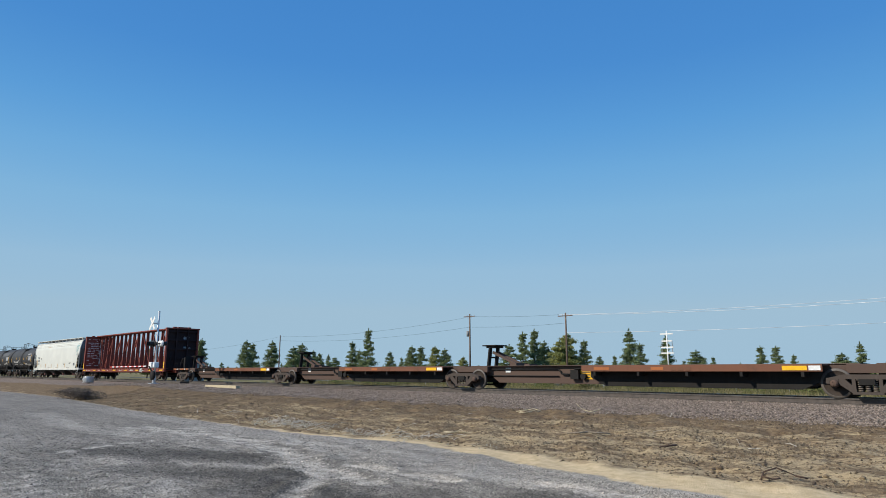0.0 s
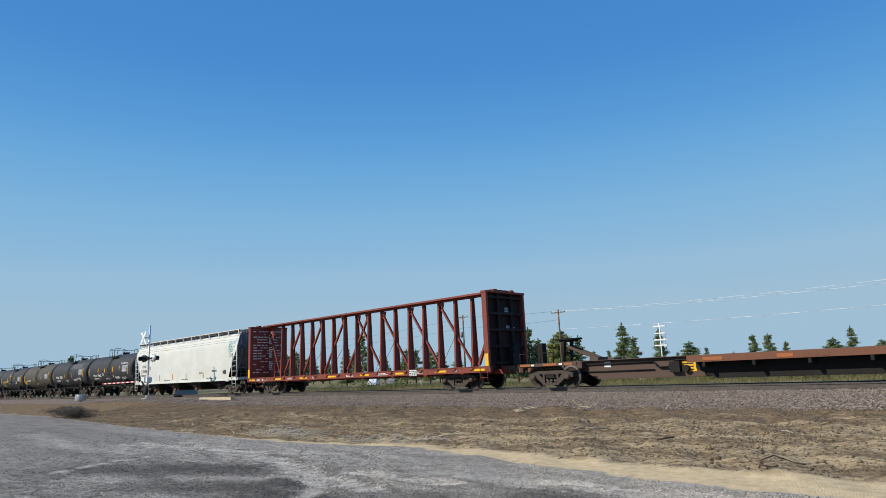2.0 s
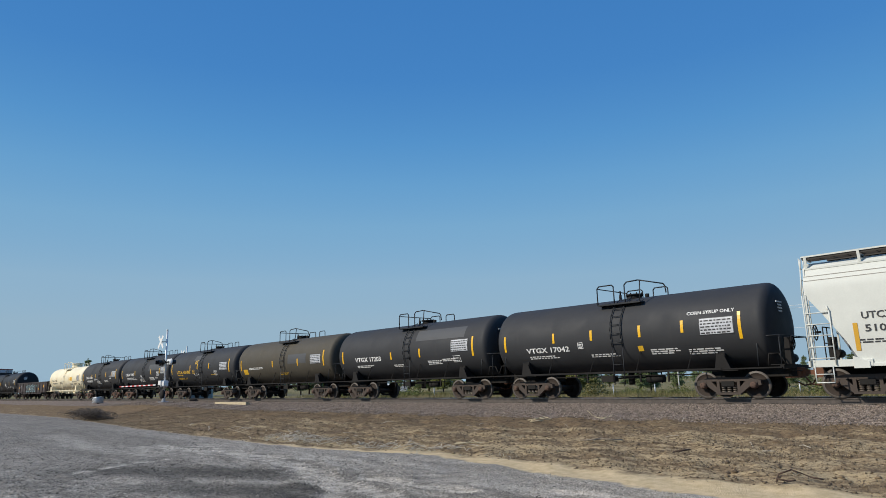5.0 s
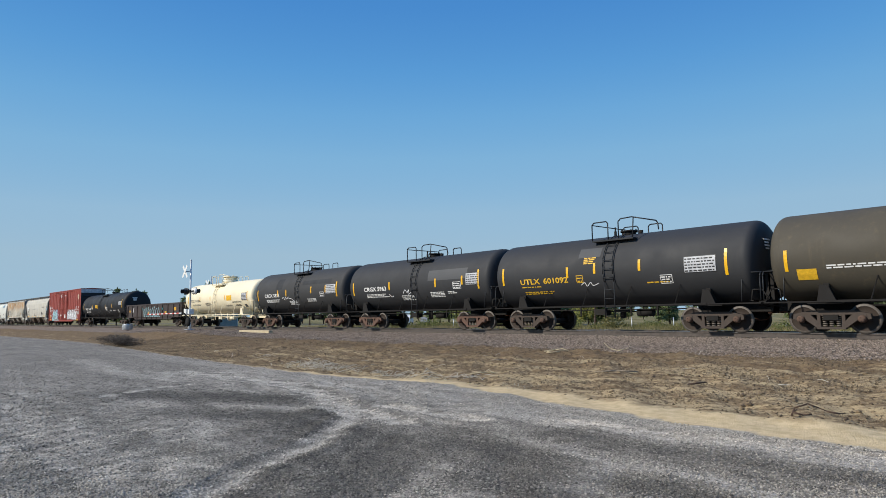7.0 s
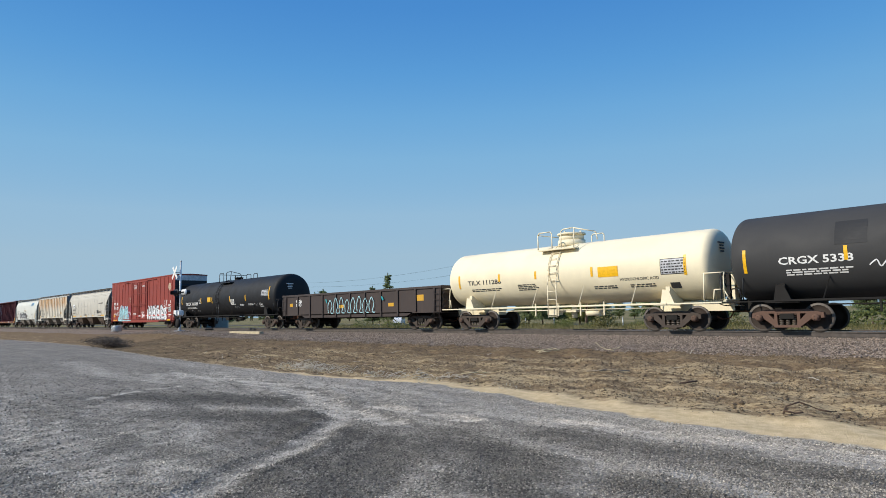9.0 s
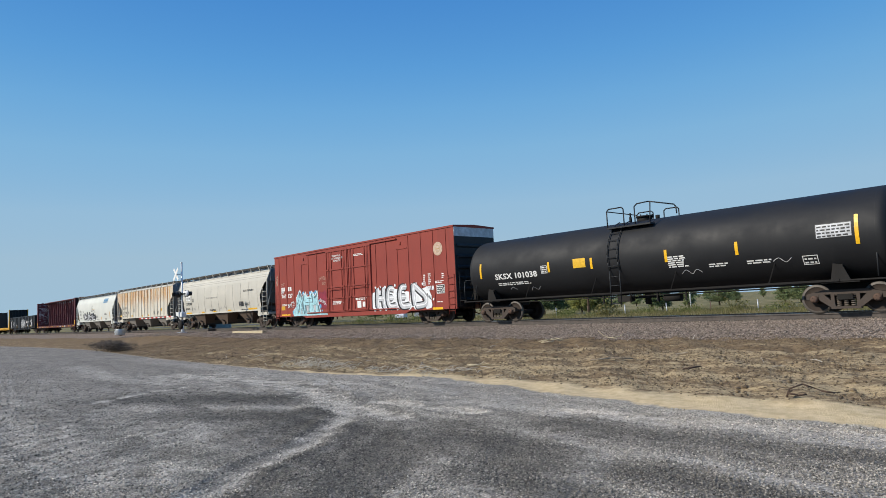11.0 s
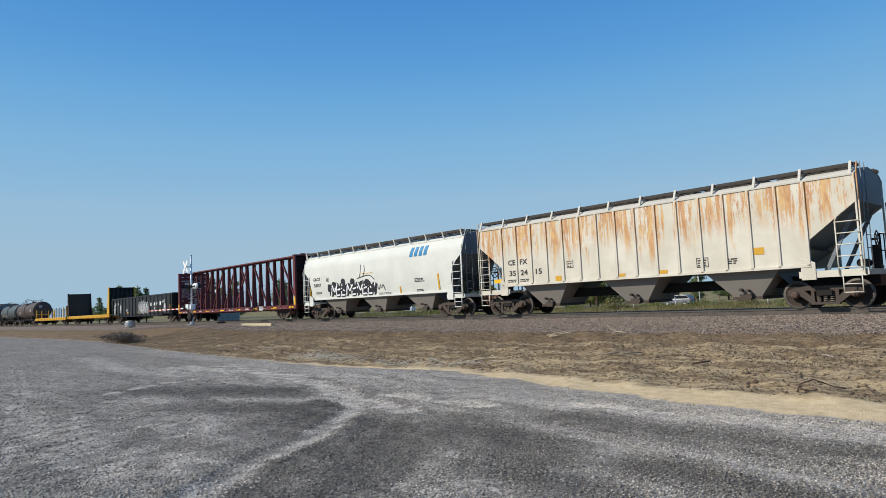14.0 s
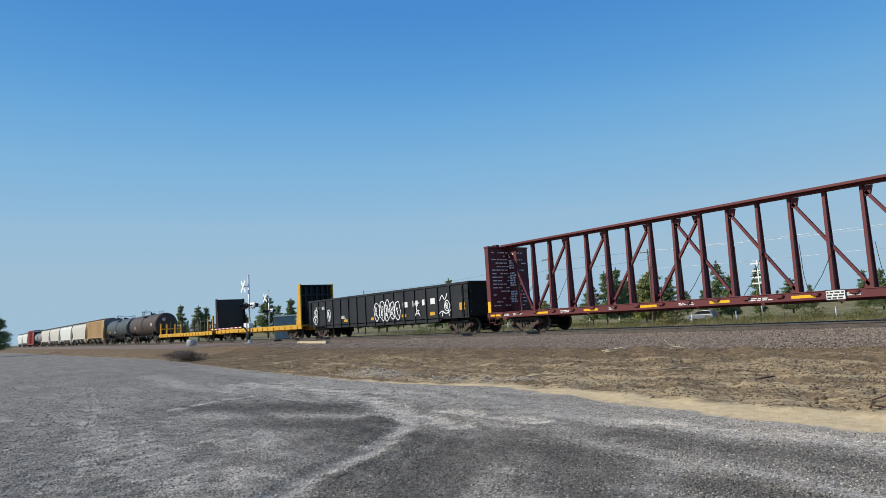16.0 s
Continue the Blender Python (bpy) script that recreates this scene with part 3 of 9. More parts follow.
def ground_material():
    n = Nodes("ground")
    x, y, z = n.xyz()
    lot, sand = n.attr("lot"), n.attr("sand")
    wob = n.math("SUBTRACT", n.noise(1.1, 7, 0.65), 0.5)
    fine = n.noise(26, 5, 0.7)
    mid = n.noise(5, 6, 0.65)
    big = n.noise(0.35, 5, 0.6)
    # gravel of the lot
    grain = n.cells(38)
    tone = n.attr("tone")
    g = n.mix(n.band(mid, 0.3, 0.72), (0.195, 0.173, 0.147), (0.320, 0.285, 0.243))
    g = n.mix(0.5, g, n.mix(grain, (0.12, 0.107, 0.090), (0.46, 0.415, 0.35)))
    g = n.mix(n.band(big, 0.45, 0.62, 0, 0.3), g, (0.34, 0.303, 0.258))
    far = n.band(n.noise(0.8, 8, 0.75, stretch=(0.35, 1.9, 1)), 0.3, 0.7, 0.78, 1.22)
    tone = n.math("MULTIPLY", tone, far)
    tone = n.math("MULTIPLY", tone, n.band(n.noise(11, 6, 0.75, stretch=(0.6, 1.6, 1)), 0.3, 0.7, 0.72, 1.28))
    tone = n.math("MULTIPLY", tone, n.band(n.noise(48, 5, 0.8), 0.36, 0.64, 0.55, 1.5))
    g = n.mix(1.0, g, n.mix(n.math("MULTIPLY", tone, 0.5), (0, 0, 0), (2, 2, 2)), "MULTIPLY")
    # burnt-brown soil with straw-coloured patches
    patch = n.math("ADD", n.noise(0.9, 6, 0.65, stretch=(0.40, 1.8, 1)), n.band(x, -44, -2, -0.11, 0.045))
    patch = n.math("ADD", patch, n.band(y, 14.4, 17.4, 0.02, -0.15))
    tuft = n.noise(7.5, 8, 0.82, stretch=(0.62, 1.35, 1))
    cover = n.math("ADD", n.math("MULTIPLY", tuft, 0.52), n.math("MULTIPLY", patch, 0.48))
    s = n.mix(n.band(mid, 0.3, 0.7), (0.128, 0.083, 0.045), (0.258, 0.178, 0.096))
    s = n.mix(n.band(cover, 0.472, 0.580, 0, 0.84), s, n.mix(fine, (0.36, 0.262, 0.138), (0.63, 0.49, 0.285)))
    s = n.mix(n.band(n.noise(9, 6, 0.75, stretch=(0.7, 1.2, 1)), 0.52, 0.62, 0, 0.70), s, (0.066, 0.043, 0.028))
    s = n.mix(n.band(n.noise(34, 4, 0.7), 0.53, 0.64, 0, 0.55), s, (0.060, 0.040, 0.027))
    # pale sand
    p = n.mix(n.band(mid, 0.3, 0.7), (0.51, 0.375, 0.205), (0.70, 0.540, 0.320))
    p = n.mix(n.band(fine, 0.55, 0.75, 0, 0.4), p, (0.24, 0.17, 0.10))
    # ballast bed
    b = n.mix(n.cells(17), (0.095, 0.072, 0.058), (0.34, 0.265, 0.21))
    b = n.mix(n.band(mid, 0.4, 0.7, 0, 0.4), b, (0.125, 0.096, 0.077))
    # rough field beyond
    f = n.mix(n.band(n.noise(0.22, 6, 0.65), 0.38, 0.62), (0.30, 0.235, 0.115), (0.085, 0.090, 0.030))
    f = n.mix(n.band(n.noise(2.5, 5, 0.7), 0.45, 0.7, 0, 0.6), f, (0.19, 0.155, 0.070))
    c = n.mix(n.band(n.math("ADD", sand, n.math("MULTIPLY", wob, 1.5)), -0.16, 0.22), p, s)
    c = n.mix(n.band(n.math("ADD", lot, n.math("MULTIPLY", wob, 1.0)), -0.10, 0.10), g, c)
    toe = n.math("ADD", y, n.math("MULTIPLY", wob, 1.3))
    c = n.mix(n.math("MULTIPLY", n.band(toe, 17.4, 18.2), n.band(lot, 0.4, 1.0)), c, b)
    c = n.mix(n.band(toe, 28.6, 29.6), c, f)
    n.bump(n.math("ADD", n.math("MULTIPLY", fine, 0.6), n.math("ADD", mid, n.cells(38, "Distance"))), 0.55, 0.03)
    return n.done(c, 0.95, spec=0.2)


def grid_lines(stops):
    out = []
    for (a, b, step) in stops:
        out += list(np.arange(a, b, step))
    return np.array(out + [stops[-1][1]])


GX = grid_lines(((-3000, -600, 300), (-600, -150, 50), (-150, -70, 5), (-70, -26, 0.7), (-26, -13, 0.15), (-13, 2, 0.05), (2, 40, 2), (40, 200, 20), (200, 3000, 400)))
GY = grid_lines(((-3000, -200, 400), (-200, -20, 20), (-20, 0, 2), (0, 10.5, 0.05), (10.5, 18.4, 0.09), (18.4, 30, 0.4), (30, 100, 5), (100, 400, 50), (400, 3000, 260)))
gx, gy = np.meshgrid(GX, GY, indexing="ij")
gz = ground_z(gx, gy)
nx, ny = gx.shape
idx = np.arange(nx * ny).reshape(nx, ny)
quads = np.stack([idx[:-1, :-1], idx[1:, :-1], idx[1:, 1:], idx[:-1, 1:]], -1).reshape(-1, 4)
me = bpy.data.meshes.new("ground")
me.from_pydata(np.stack([gx, gy, gz], -1).reshape(-1, 3).tolist(), [], quads.tolist())
me.polygons.foreach_set("use_smooth", [True] * len(me.polygons))
for key, val in (("lot", gy - lot_edge(gx)), ("sand", gy - lot_edge(gx) - np.interp(gx, SAND_X, SAND_W)),
                 ("tone", np.clip(lot_tone(gx, gy), 0, 2))):
    me.attributes.new(key, "FLOAT", "POINT").data.foreach_set("value", val.astype(np.float32).ravel())
me.materials.append(ground_material())
tagged(new("ground", me), "grey gravel lot, bare brown soil and dry field beside the tracks", "ground", kind="structure")


def scatter(name, pts, size, mat, label, category, flat=0.7, tone=None):
    """Many small faceted stones at the points, as one object."""
    rng = np.random.default_rng(len(pts))
    k = len(pts)
    oct_v = np.array(((1, 0, 0), (-1, 0, 0), (0, 1, 0), (0, -1, 0), (0, 0, 1), (0, 0, -0.6)), float)
    oct_f = np.array(((0, 2, 4), (2, 1, 4), (1, 3, 4), (3, 0, 4), (2, 0, 5), (1, 2, 5), (3, 1, 5), (0, 3, 5)))
    v = oct_v[None] * rng.uniform(0.55, 1.2, (k, 6, 1)) + rng.uniform(-0.18, 0.18, (k, 6, 3))
    v[:, :, 2] *= flat
    a = rng.uniform(0, 6.283, k)
    c, s = np.cos(a)[:, None], np.sin(a)[:, None]
    v = np.stack([v[:, :, 0] * c - v[:, :, 1] * s, v[:, :, 0] * s + v[:, :, 1] * c, v[:, :, 2]], -1)
    v = v * size[:, None, None] + pts[:, None, :]
    f = (oct_f[None] + 6 * np.arange(k)[:, None, None]).reshape(-1, 3)
    me = bpy.data.meshes.new(name)
    me.vertices.add(6 * k), me.loops.add(24 * k), me.polygons.add(8 * k)
    me.vertices.foreach_set("co", v.astype(np.float32).ravel())
    me.loops.foreach_set("vertex_index", f.astype(np.int32).ravel())
    me.polygons.foreach_set("loop_start", np.arange(0, 24 * k, 3, dtype=np.int32))
    me.update(calc_edges=True)
    if tone is not None:
        me.attributes.new("tone", "FLOAT", "POINT").data.foreach_set("value", np.repeat(tone, 6).astype(np.float32))
    me.materials.append(mat)
    return tagged(new(name, me), label, category, kind="stuff")


rng = np.random.default_rng(3)


def spread(k, x0, x1, y0, y1, sink=0.3, lo=0.02, hi=0.05, keep=None):
    x, y = rng.uniform(x0, x1, k), rng.uniform(y0, y1, k)
    if keep is not None:
        ok = keep(x, y)
        x, y = x[ok], y[ok]
    s = rng.uniform(lo, hi, len(x)) * rng.uniform(0.7, 1.3, len(x))
    return np.stack([x, y, ground_z(x, y) + s * sink], -1), s


def blurred(p):
    """Places a little off each stone's own, so that kicked stones carry their tone with them."""
    return p[:, 0] + rng.normal(size=len(p)) * 0.09, p[:, 1] + rng.normal(size=len(p)) * 0.09


def in_lot(x, y):
    fan = rng.uniform(0, 1, len(x)) < np.clip(1.6 - np.hypot(x, y) / 11, 0, 1) ** 1.3 * np.clip((2.5 - x) / 3, 0, 1) * np.clip((y + 0.6) / 2, 0, 1)
    loose = rng.uniform(0, 1, len(x)) < np.where(near_lines(x, y, TRACKS) < 0.9, 0.45, 1.0) * np.where(near_lines(x, y, SMOOTH) < 0.9, 0.45, 1.0)
    return (y < lot_edge(x) - 0.05) & fan & loose


p, s = spread(520000, -19, 2.5, -0.6, 12.5, 0.22, 0.006, 0.017, in_lot)
scatter("lot_gravel", p, s, GRAVEL, "loose crushed grey gravel strewn over the lot", "gravel", 0.75, tone=np.clip(lot_tone(*blurred(p)), 0.2, 2.2))
p, s = spread(70000, -46, -9, 0.5, 14, 0.2, 0.010, 0.028, lambda x, y: (y < lot_edge(x) - 0.05) & (y < -0.9 * x) & (rng.uniform(0, 1, len(x)) < np.clip((np.hypot(x, y) - 7) / 8, 0, 1) * np.clip(1.15 - np.hypot(x, y) / 36, 0, 1)))
scatter("far_lot_gravel", p, s, GRAVEL, "coarser grey gravel farther out on the lot", "gravel", 0.6, tone=np.clip(lot_tone(*blurred(p)), 0.2, 2.2))
p, s = spread(105000, -62, 2, 17.5, 23.6, 0.25, 0.020, 0.042, lambda x, y: (y > lot_edge(x) + 1.2 + 0.25 * np.sin(x)) & (rng.uniform(0, 1, len(x)) < np.clip(1.25 - (-x) / 62, 0.25, 1)))
scatter("ballast", p, s, BALLAST, "brown-grey crushed stone ballast along the track", "ballast")
p, s = spread(40000, -46, 1, 9, 18.6, 0.15, 0.006, 0.030, lambda x, y: (y > lot_edge(x) + np.interp(x, SAND_X, SAND_W) * rng.uniform(0.75, 1.4, len(x))))
scatter("soil_clods", p, s, CLODS, "dark clods and pebbles on the bare soil", "soil")
p, s = spread(1500, -46, 1, 9.5, 18.4, 0.1, 0.030, 0.065, lambda x, y: (y > lot_edge(x) + np.interp(x, SAND_X, SAND_W) + 0.1) & (np.sin(x * 0.9 + np.sin(y * 1.1) * 2) + np.sin(y * 2.3) > 0.2))
scatter("large_clods", p, s, CLODS, "fist-sized dark clods lying in patches on the soil", "soil")

# ---- track ----
track = thing("railway_track", "single railway track with rusty rails on wooden ties", "railway track", kind="structure")
for side in (-1, 1):
    r = Shape()
    y0 = TRACK_Y + side * 0.7525
    r.box(-900, 300, y0 - 0.075, y0 + 0.075, RAIL_Z - 0.175, RAIL_Z - 0.155)
    r.box(-900, 300, y0 - 0.010, y0 + 0.010, RAIL_Z - 0.155, RAIL_Z - 0.045)
    r.box(-900, 300, y0 - 0.037, y0 + 0.037, RAIL_Z - 0.045, RAIL_Z - 0.004)
    r.slot = 1
    r.box(-900, 300, y0 - 0.034, y0 + 0.034, RAIL_Z - 0.0039, RAIL_Z)
    part("rail", r, [RAILSTEEL, RAILTOP], track, "rusty steel rail with a polished head")
tie = Shape().box(-0.115, 0.115, -1.3, 1.3, -0.18, 0).mesh("tie", TIEWOOD)
far_ties = Shape()
for i in range(1300):
    x = 20 - i * 0.5
    if -130 < x:
        t = part("tie", tie, TIEWOOD, track)
        t.matrix_basis = pose(x, TRACK_Y + 0.03 * math.sin(i * 7.3), RAIL_Z - 0.177, 0, 0, math.sin(i * 3.1))
    else:
        far_ties.box(x - 0.115, x + 0.115, TRACK_Y - 1.3, TRACK_Y + 1.3, RAIL_Z - 0.35, RAIL_Z - 0.177)
tagged(part("far_tie_row", far_ties, TIEWOOD, track), kind="stuff")


# ---- rolling stock: common parts; each car's own origin is on the rail top at its middle, +x forward, -y the side seen ----
def wheelset_mesh():
    s = Shape()
    r = 0.457
    for side in (-1, 1):
        y = side * 0.7525
        prof = [(-0.062, 0.0), (-0.062, 0.13), (-0.02, 0.15), (-0.005, 0.34), (-0.055, 0.375), (-0.066, 0.385), (-0.0665, 0.447)]
        s.slot = 0
        s.lathe([(y - side * a * -1, q) for a, q in prof], 0, 0, 28, "y")
        s.slot = 1
        s.lathe([(y + side * -0.0665, 0.447), (y + side * -0.06, r), (y + side * 0.045, r + 0.004), (y + side * 0.05, r + 0.022), (y + side * 0.065, r + 0.02), (y + side * 0.067, 0.40)], 0, 0, 28, "y")
        s.slot = 0
        s.lathe([(y + side * 0.067, 0.42), (y + side * 0.03, 0.34), (y + side * 0.03, 0.16), (y + side * 0.07, 0.12), (y + side * 0.07, 0.0)], 0, 0, 28, "y")
    s.rod((0, -1.05, 0), (0, 1.05, 0), 0.085, 12)
    return s.mesh("wheelset", [WHEEL, TREAD])


def side_frame_mesh():
    s = Shape()
    y0, y1 = -0.09, 0.09
    s.prism([(-1.14, 0.46), (-1.12, 0.62), (-0.62, 0.74), (0.62, 0.74), (1.12, 0.62), (1.14, 0.46), (1.03, 0.44), (1.02, 0.56), (0.78, 0.56), (0.70, 0.60), (-0.70, 0.60), (-0.78, 0.56), (-1.02, 0.56), (-1.03, 0.44)], "y", y0, y1)
    for k in (-1, 1):
        s.prism([(k * 0.72, 0.60), (k * 0.60, 0.60), (k * 0.30, 0.28), (k * 0.30, 0.17), (k * 0.42, 0.17), (k * 0.78, 0.45)], "y", y0, y1)
        s.box(k * 0.36 - 0.05, k * 0.36 + 0.05, y0, y1, 0.26, 0.62)
        s.prism([(k * 0.74, 0.38), (k * 0.79, 0.58), (k * 0.70, 0.58)], "y", y0, y1)
        s.box(k * 0.89 - 0.12, k * 0.89 + 0.12, y0 - 0.01, y1 + 0.01, 0.52, 0.60)
    s.box(-0.42, 0.42, y0 - 0.02, y1 + 0.02, 0.13, 0.21)
    s.box(-0.30, 0.30, y0 + 0.01, y1 - 0.01, 0.56, 0.70)
    return s


def spring_mesh():
    s = Shape()
    for x in (-0.2, 0.0, 0.2):
        for k in range(5):
            s.lathe([(0.0, 0.055), (0.02, 0.085), (0.04, 0.055)], x, 0, 10)
            for i in range(len(s.v) - 30, len(s.v)):
                a = s.v[i]
                s.v[i] = (x + (a[1] - x), a[2], 0.22 + k * 0.065 + a[0])
    return s.mesh("spring_group", [SPRINGGREY])


def bearing_mesh():
    s = Shape()
    s.lathe([(-0.14, 0.0), (-0.14, 0.07), (-0.11, 0.115), (0.06, 0.125), (0.06, 0.0)], 0, 0, 16, "y")
    for i in range(3):
        a = i * 2.094
        s.rod((0.06 * math.cos(a), -0.14, 0.06 * math.sin(a)), (0.06 * math.cos(a), -0.16, 0.06 * math.sin(a)), 0.016, 6)
    return s


WHEELSET, SPRINGS = wheelset_mesh(), spring_mesh()
SIDEFRAMES = [side_frame_mesh().mesh("side_frame", [m]) for m in (TRUCK, BROWNTRUCK)]
BEARINGS = [bearing_mesh().mesh("axle_bearing", [m]) for m in (RUSTBEARING, BROWNTRUCK)]
BOLSTER = Shape().box(-0.22, 0.22, -1.12, 1.12, 0.42, 0.60).box(-0.30, 0.30, -0.35, 0.35, 0.55, 0.72).box(-0.9, -0.82, -0.9, 0.9, 0.30, 0.42).box(0.82, 0.9, -0.9, 0.9, 0.30, 0.42).mesh("truck", [UNDER])
WHEELSETS = ([], [])
CARS = []


def truck(parent, x, brown=0):
    t = part("truck", BOLSTER, None, parent, "cast steel two-axle truck caked with road grime")
    t.matrix_basis = pose(x, 0, 0)
    for side in (-1, 1):
        f = part("side_frame", SIDEFRAMES[brown], None, t)
        f.matrix_basis = pose(0, side * 1.0, 0)
        part("spring_group", SPRINGS, None, t, "dusty coil springs").matrix_basis = pose(0, side * 1.0, 0)
        for k in (-1, 1):
            b = part("axle_bearing", BEARINGS[brown], None, t)
            b.matrix_basis = pose(k * 0.89, side * 1.06, 0.457, 0, 0, 0 if side < 0 else 180)
    for i, k in enumerate((-1, 1)):
        w = part("wheelset", WHEELSET, None, t, "steel wheels with bright worn treads")
        w.matrix_basis = pose(k * 0.89, 0, 0.457)
        WHEELSETS[i].append(w)
    return t


COUPLER = Shape()
COUPLER.box(-0.55, 0.0, -0.22, 0.22, 0.66, 1.02).box(0.0, 0.38, -0.09, 0.09, 0.76, 0.92)
COUPLER.prism([(0.36, -0.13), (0.50, -0.17), (0.62, -0.10), (0.60, 0.02), (0.50, 0.02), (0.48, 0.10), (0.58, 0.17), (0.44, 0.18), (0.36, 0.10)], "z", 0.70, 0.98)
COUPLER.pipe([(0.1, -0.25, 0.72), (0.3, -0.3, 0.45), (0.55, -0.22, 0.40), (0.7, -0.05, 0.52)], 0.028)
COUPLER = COUPLER.mesh("coupler", [RUSTY])


def running_gear(car, tc, length, brown=0):
    """Two trucks and two couplers."""
    for k in (-1, 1):
        truck(car, k * tc / 2, brown)
        c = part("coupler", COUPLER, None, car, "rusty coupler with a hanging brake hose")
        c.matrix_basis = pose(k * (length / 2 - 0.02), 0, 0, 0, 0, 0 if k > 0 else 180)


def car_thing(name, x0, label, category="freight car"):
    car = thing(name, label, category, "cars of the freight train")
    car.matrix_basis = pose(x0, TRACK_Y, RAIL_Z)
    CARS.append((car, x0))
    return car


def text_mesh(words, size, mat, fit=None, bold=0.0):
    """Flat letters in the x-z plane, left end at the origin, read from the -y side."""
    cu = bpy.data.curves.new("lettering", "FONT")
    cu.body, cu.size, cu.offset, cu.resolution_u = words, size, bold, 2
    ob = bpy.data.objects.new("lettering", cu)
    me = bpy.data.meshes.new_from_object(ob)
    bpy.data.objects.remove(ob)
    co = np.empty(len(me.vertices) * 3, np.float32)
    me.vertices.foreach_get("co", co)
    co = co.reshape(-1, 3)
    if len(co):
        co[:, 0] -= co[:, 0].min()
        if fit:
            co[:, 0] *= fit / max(co[:, 0].max(), 1e-3)
    out = np.stack([co[:, 0], np.zeros(len(co)), co[:, 1]], -1)
    me.vertices.foreach_set("co", out.astype(np.float32).ravel())
    me.materials.clear()
    me.materials.append(mat)
    return me


def curve_on(me, place):
    co = np.empty(len(me.vertices) * 3, np.float32)
    me.vertices.foreach_get("co", co)
    co = np.array([place(*p) for p in co.reshape(-1, 3)], np.float32)
    me.vertices.foreach_set("co", co.ravel())
    me.update()
    return me


def flat_side(y):
    return lambda x, dy, z: (x, y - 0.006 + dy, z)


def round_side(r, zc):
    """Puts (x, z) on the near side of a lying cylinder; z is taken as the true height."""
    def place(x, dy, z):
        h = max(-0.999, min(0.999, (z - zc) / r))
        q = r + 0.006 - dy
        return (x, -q * math.sqrt(1 - h * h), zc + q * h)
    return place


def lettering(parent, place, words, x, z, size, mat, fit=None, bold=0.0, label=""):
    me = text_mesh(words, size, mat, fit, bold)
    curve_on(me, lambda a, b, c: place(a + x, b, c + z))
    return part("lettering", me, None, parent, label)


def panel(parent, name, place, rects, mat, label="", lift=0.0, cut=0.12):
    """Thin painted or glued rectangles (x, z, width, height) laid on a side."""
    s = Shape()
    for x, z, w, h in rects:
        n = max(1, int(h / cut))
        pts = []
        for j in range(n + 1):
            pts += [place(x, -lift, z + h * j / n), place(x + w, -lift, z + h * j / n)]
        s.add(pts, [(2 * j, 2 * j + 1, 2 * j + 3, 2 * j + 2) for j in range(n)])
    return part(name, s, mat, parent, label)


def stencil(parent, place, x, z, w, rows, mat, h=0.045, gap=0.075, seed=1, label=""):
    """Lines of small writing too fine to read."""
    r = random.Random(seed)
    rects = []
    for i in range(rows):
        a = x
        end = x + w * r.uniform(0.75, 1.0)
        while a < end - 0.06:
            b = min(r.uniform(0.08, 0.32), end - a)
            rects.append((a, z - i * gap, b, h))
            a += b + 0.045
    return tagged(panel(parent, "stencil", place, rects, mat), label or "rows of small stencilled writing", kind="stuff")


def label_box(parent, place, x, z, w, h, mat, seed=1):
    """A framed stencil block with rows of marks."""
    if w > 0.8:
        panel(parent, "stencil_plate", place, [(x, z, w, h)], SPRAYGREY, "pale stencil panel", 0.001)
        mat = LETTERBLACK if mat is not LETTERBLACK else SIGNWHITE
        inner = place
        place = lambda p, q, r: inner(p, q - 0.004, r)
    t = 0.025
    rects = [(x, z, w, t), (x, z + h - t, w, t), (x, z, t, h), (x + w - t, z, t, h)]
    r = random.Random(seed)
    rows = max(2, int(h / 0.11))
    for i in range(rows):
        a = x + 0.05
        while a < x + w - 0.1:
            b = min(r.uniform(0.05, 0.16), x + w - 0.06 - a)
            rects.append((a, z + 0.045 + i * (h - 0.07) / rows, b, 0.05))
            a += b + 0.04
    return tagged(panel(parent, "stencil_block", place, rects, mat), "block of small stencilled marks", kind="stuff")


def stroke(s, place, pts, w, lift):
    """A painted stroke with round ends through the points."""
    pts = [Vector((p[0], p[1])) for p in pts]
    fine = []
    for i in range(len(pts) - 1):
        a, b, c, d = pts[max(i - 1, 0)], pts[i], pts[i + 1], pts[min(i + 2, len(pts) - 1)]
        for k in range(5):
            t = k / 5
            fine.append(0.5 * ((2 * b) + (c - a) * t + (2 * a - 5 * b + 4 * c - d) * t * t + (3 * b - a - 3 * c + d) * t ** 3))
    fine.append(pts[-1])
    v = []
    for i, p in enumerate(fine):
        d = fine[min(i + 1, len(fine) - 1)] - fine[max(i - 1, 0)]
        d = d.normalized() if d.length > 1e-6 else Vector((1, 0))
        q = Vector((-d.y, d.x)) * (w / 2 * (0.55 if i in (0, len(fine) - 1) else 1.0))
        v += [place(p.x + q.x, -lift, p.y + q.y), place(p.x - q.x, -lift, p.y - q.y)]
    s.add(v, [(2 * i, 2 * i + 1, 2 * i + 3, 2 * i + 2) for i in range(len(fine) - 1)])


def spray(parent, place, layers, label):
    """Graffiti: layers of (material, stroke width, lift, list of strokes)."""
    root = None
    for mat, w, lift, strokes in layers:
        s = Shape()
        for i, pts in enumerate(strokes):
            stroke(s, place, pts, w, lift + 0.0001 * i)
        ob = part("graffiti", s, mat, parent, label)
        root = root or ob
    return root


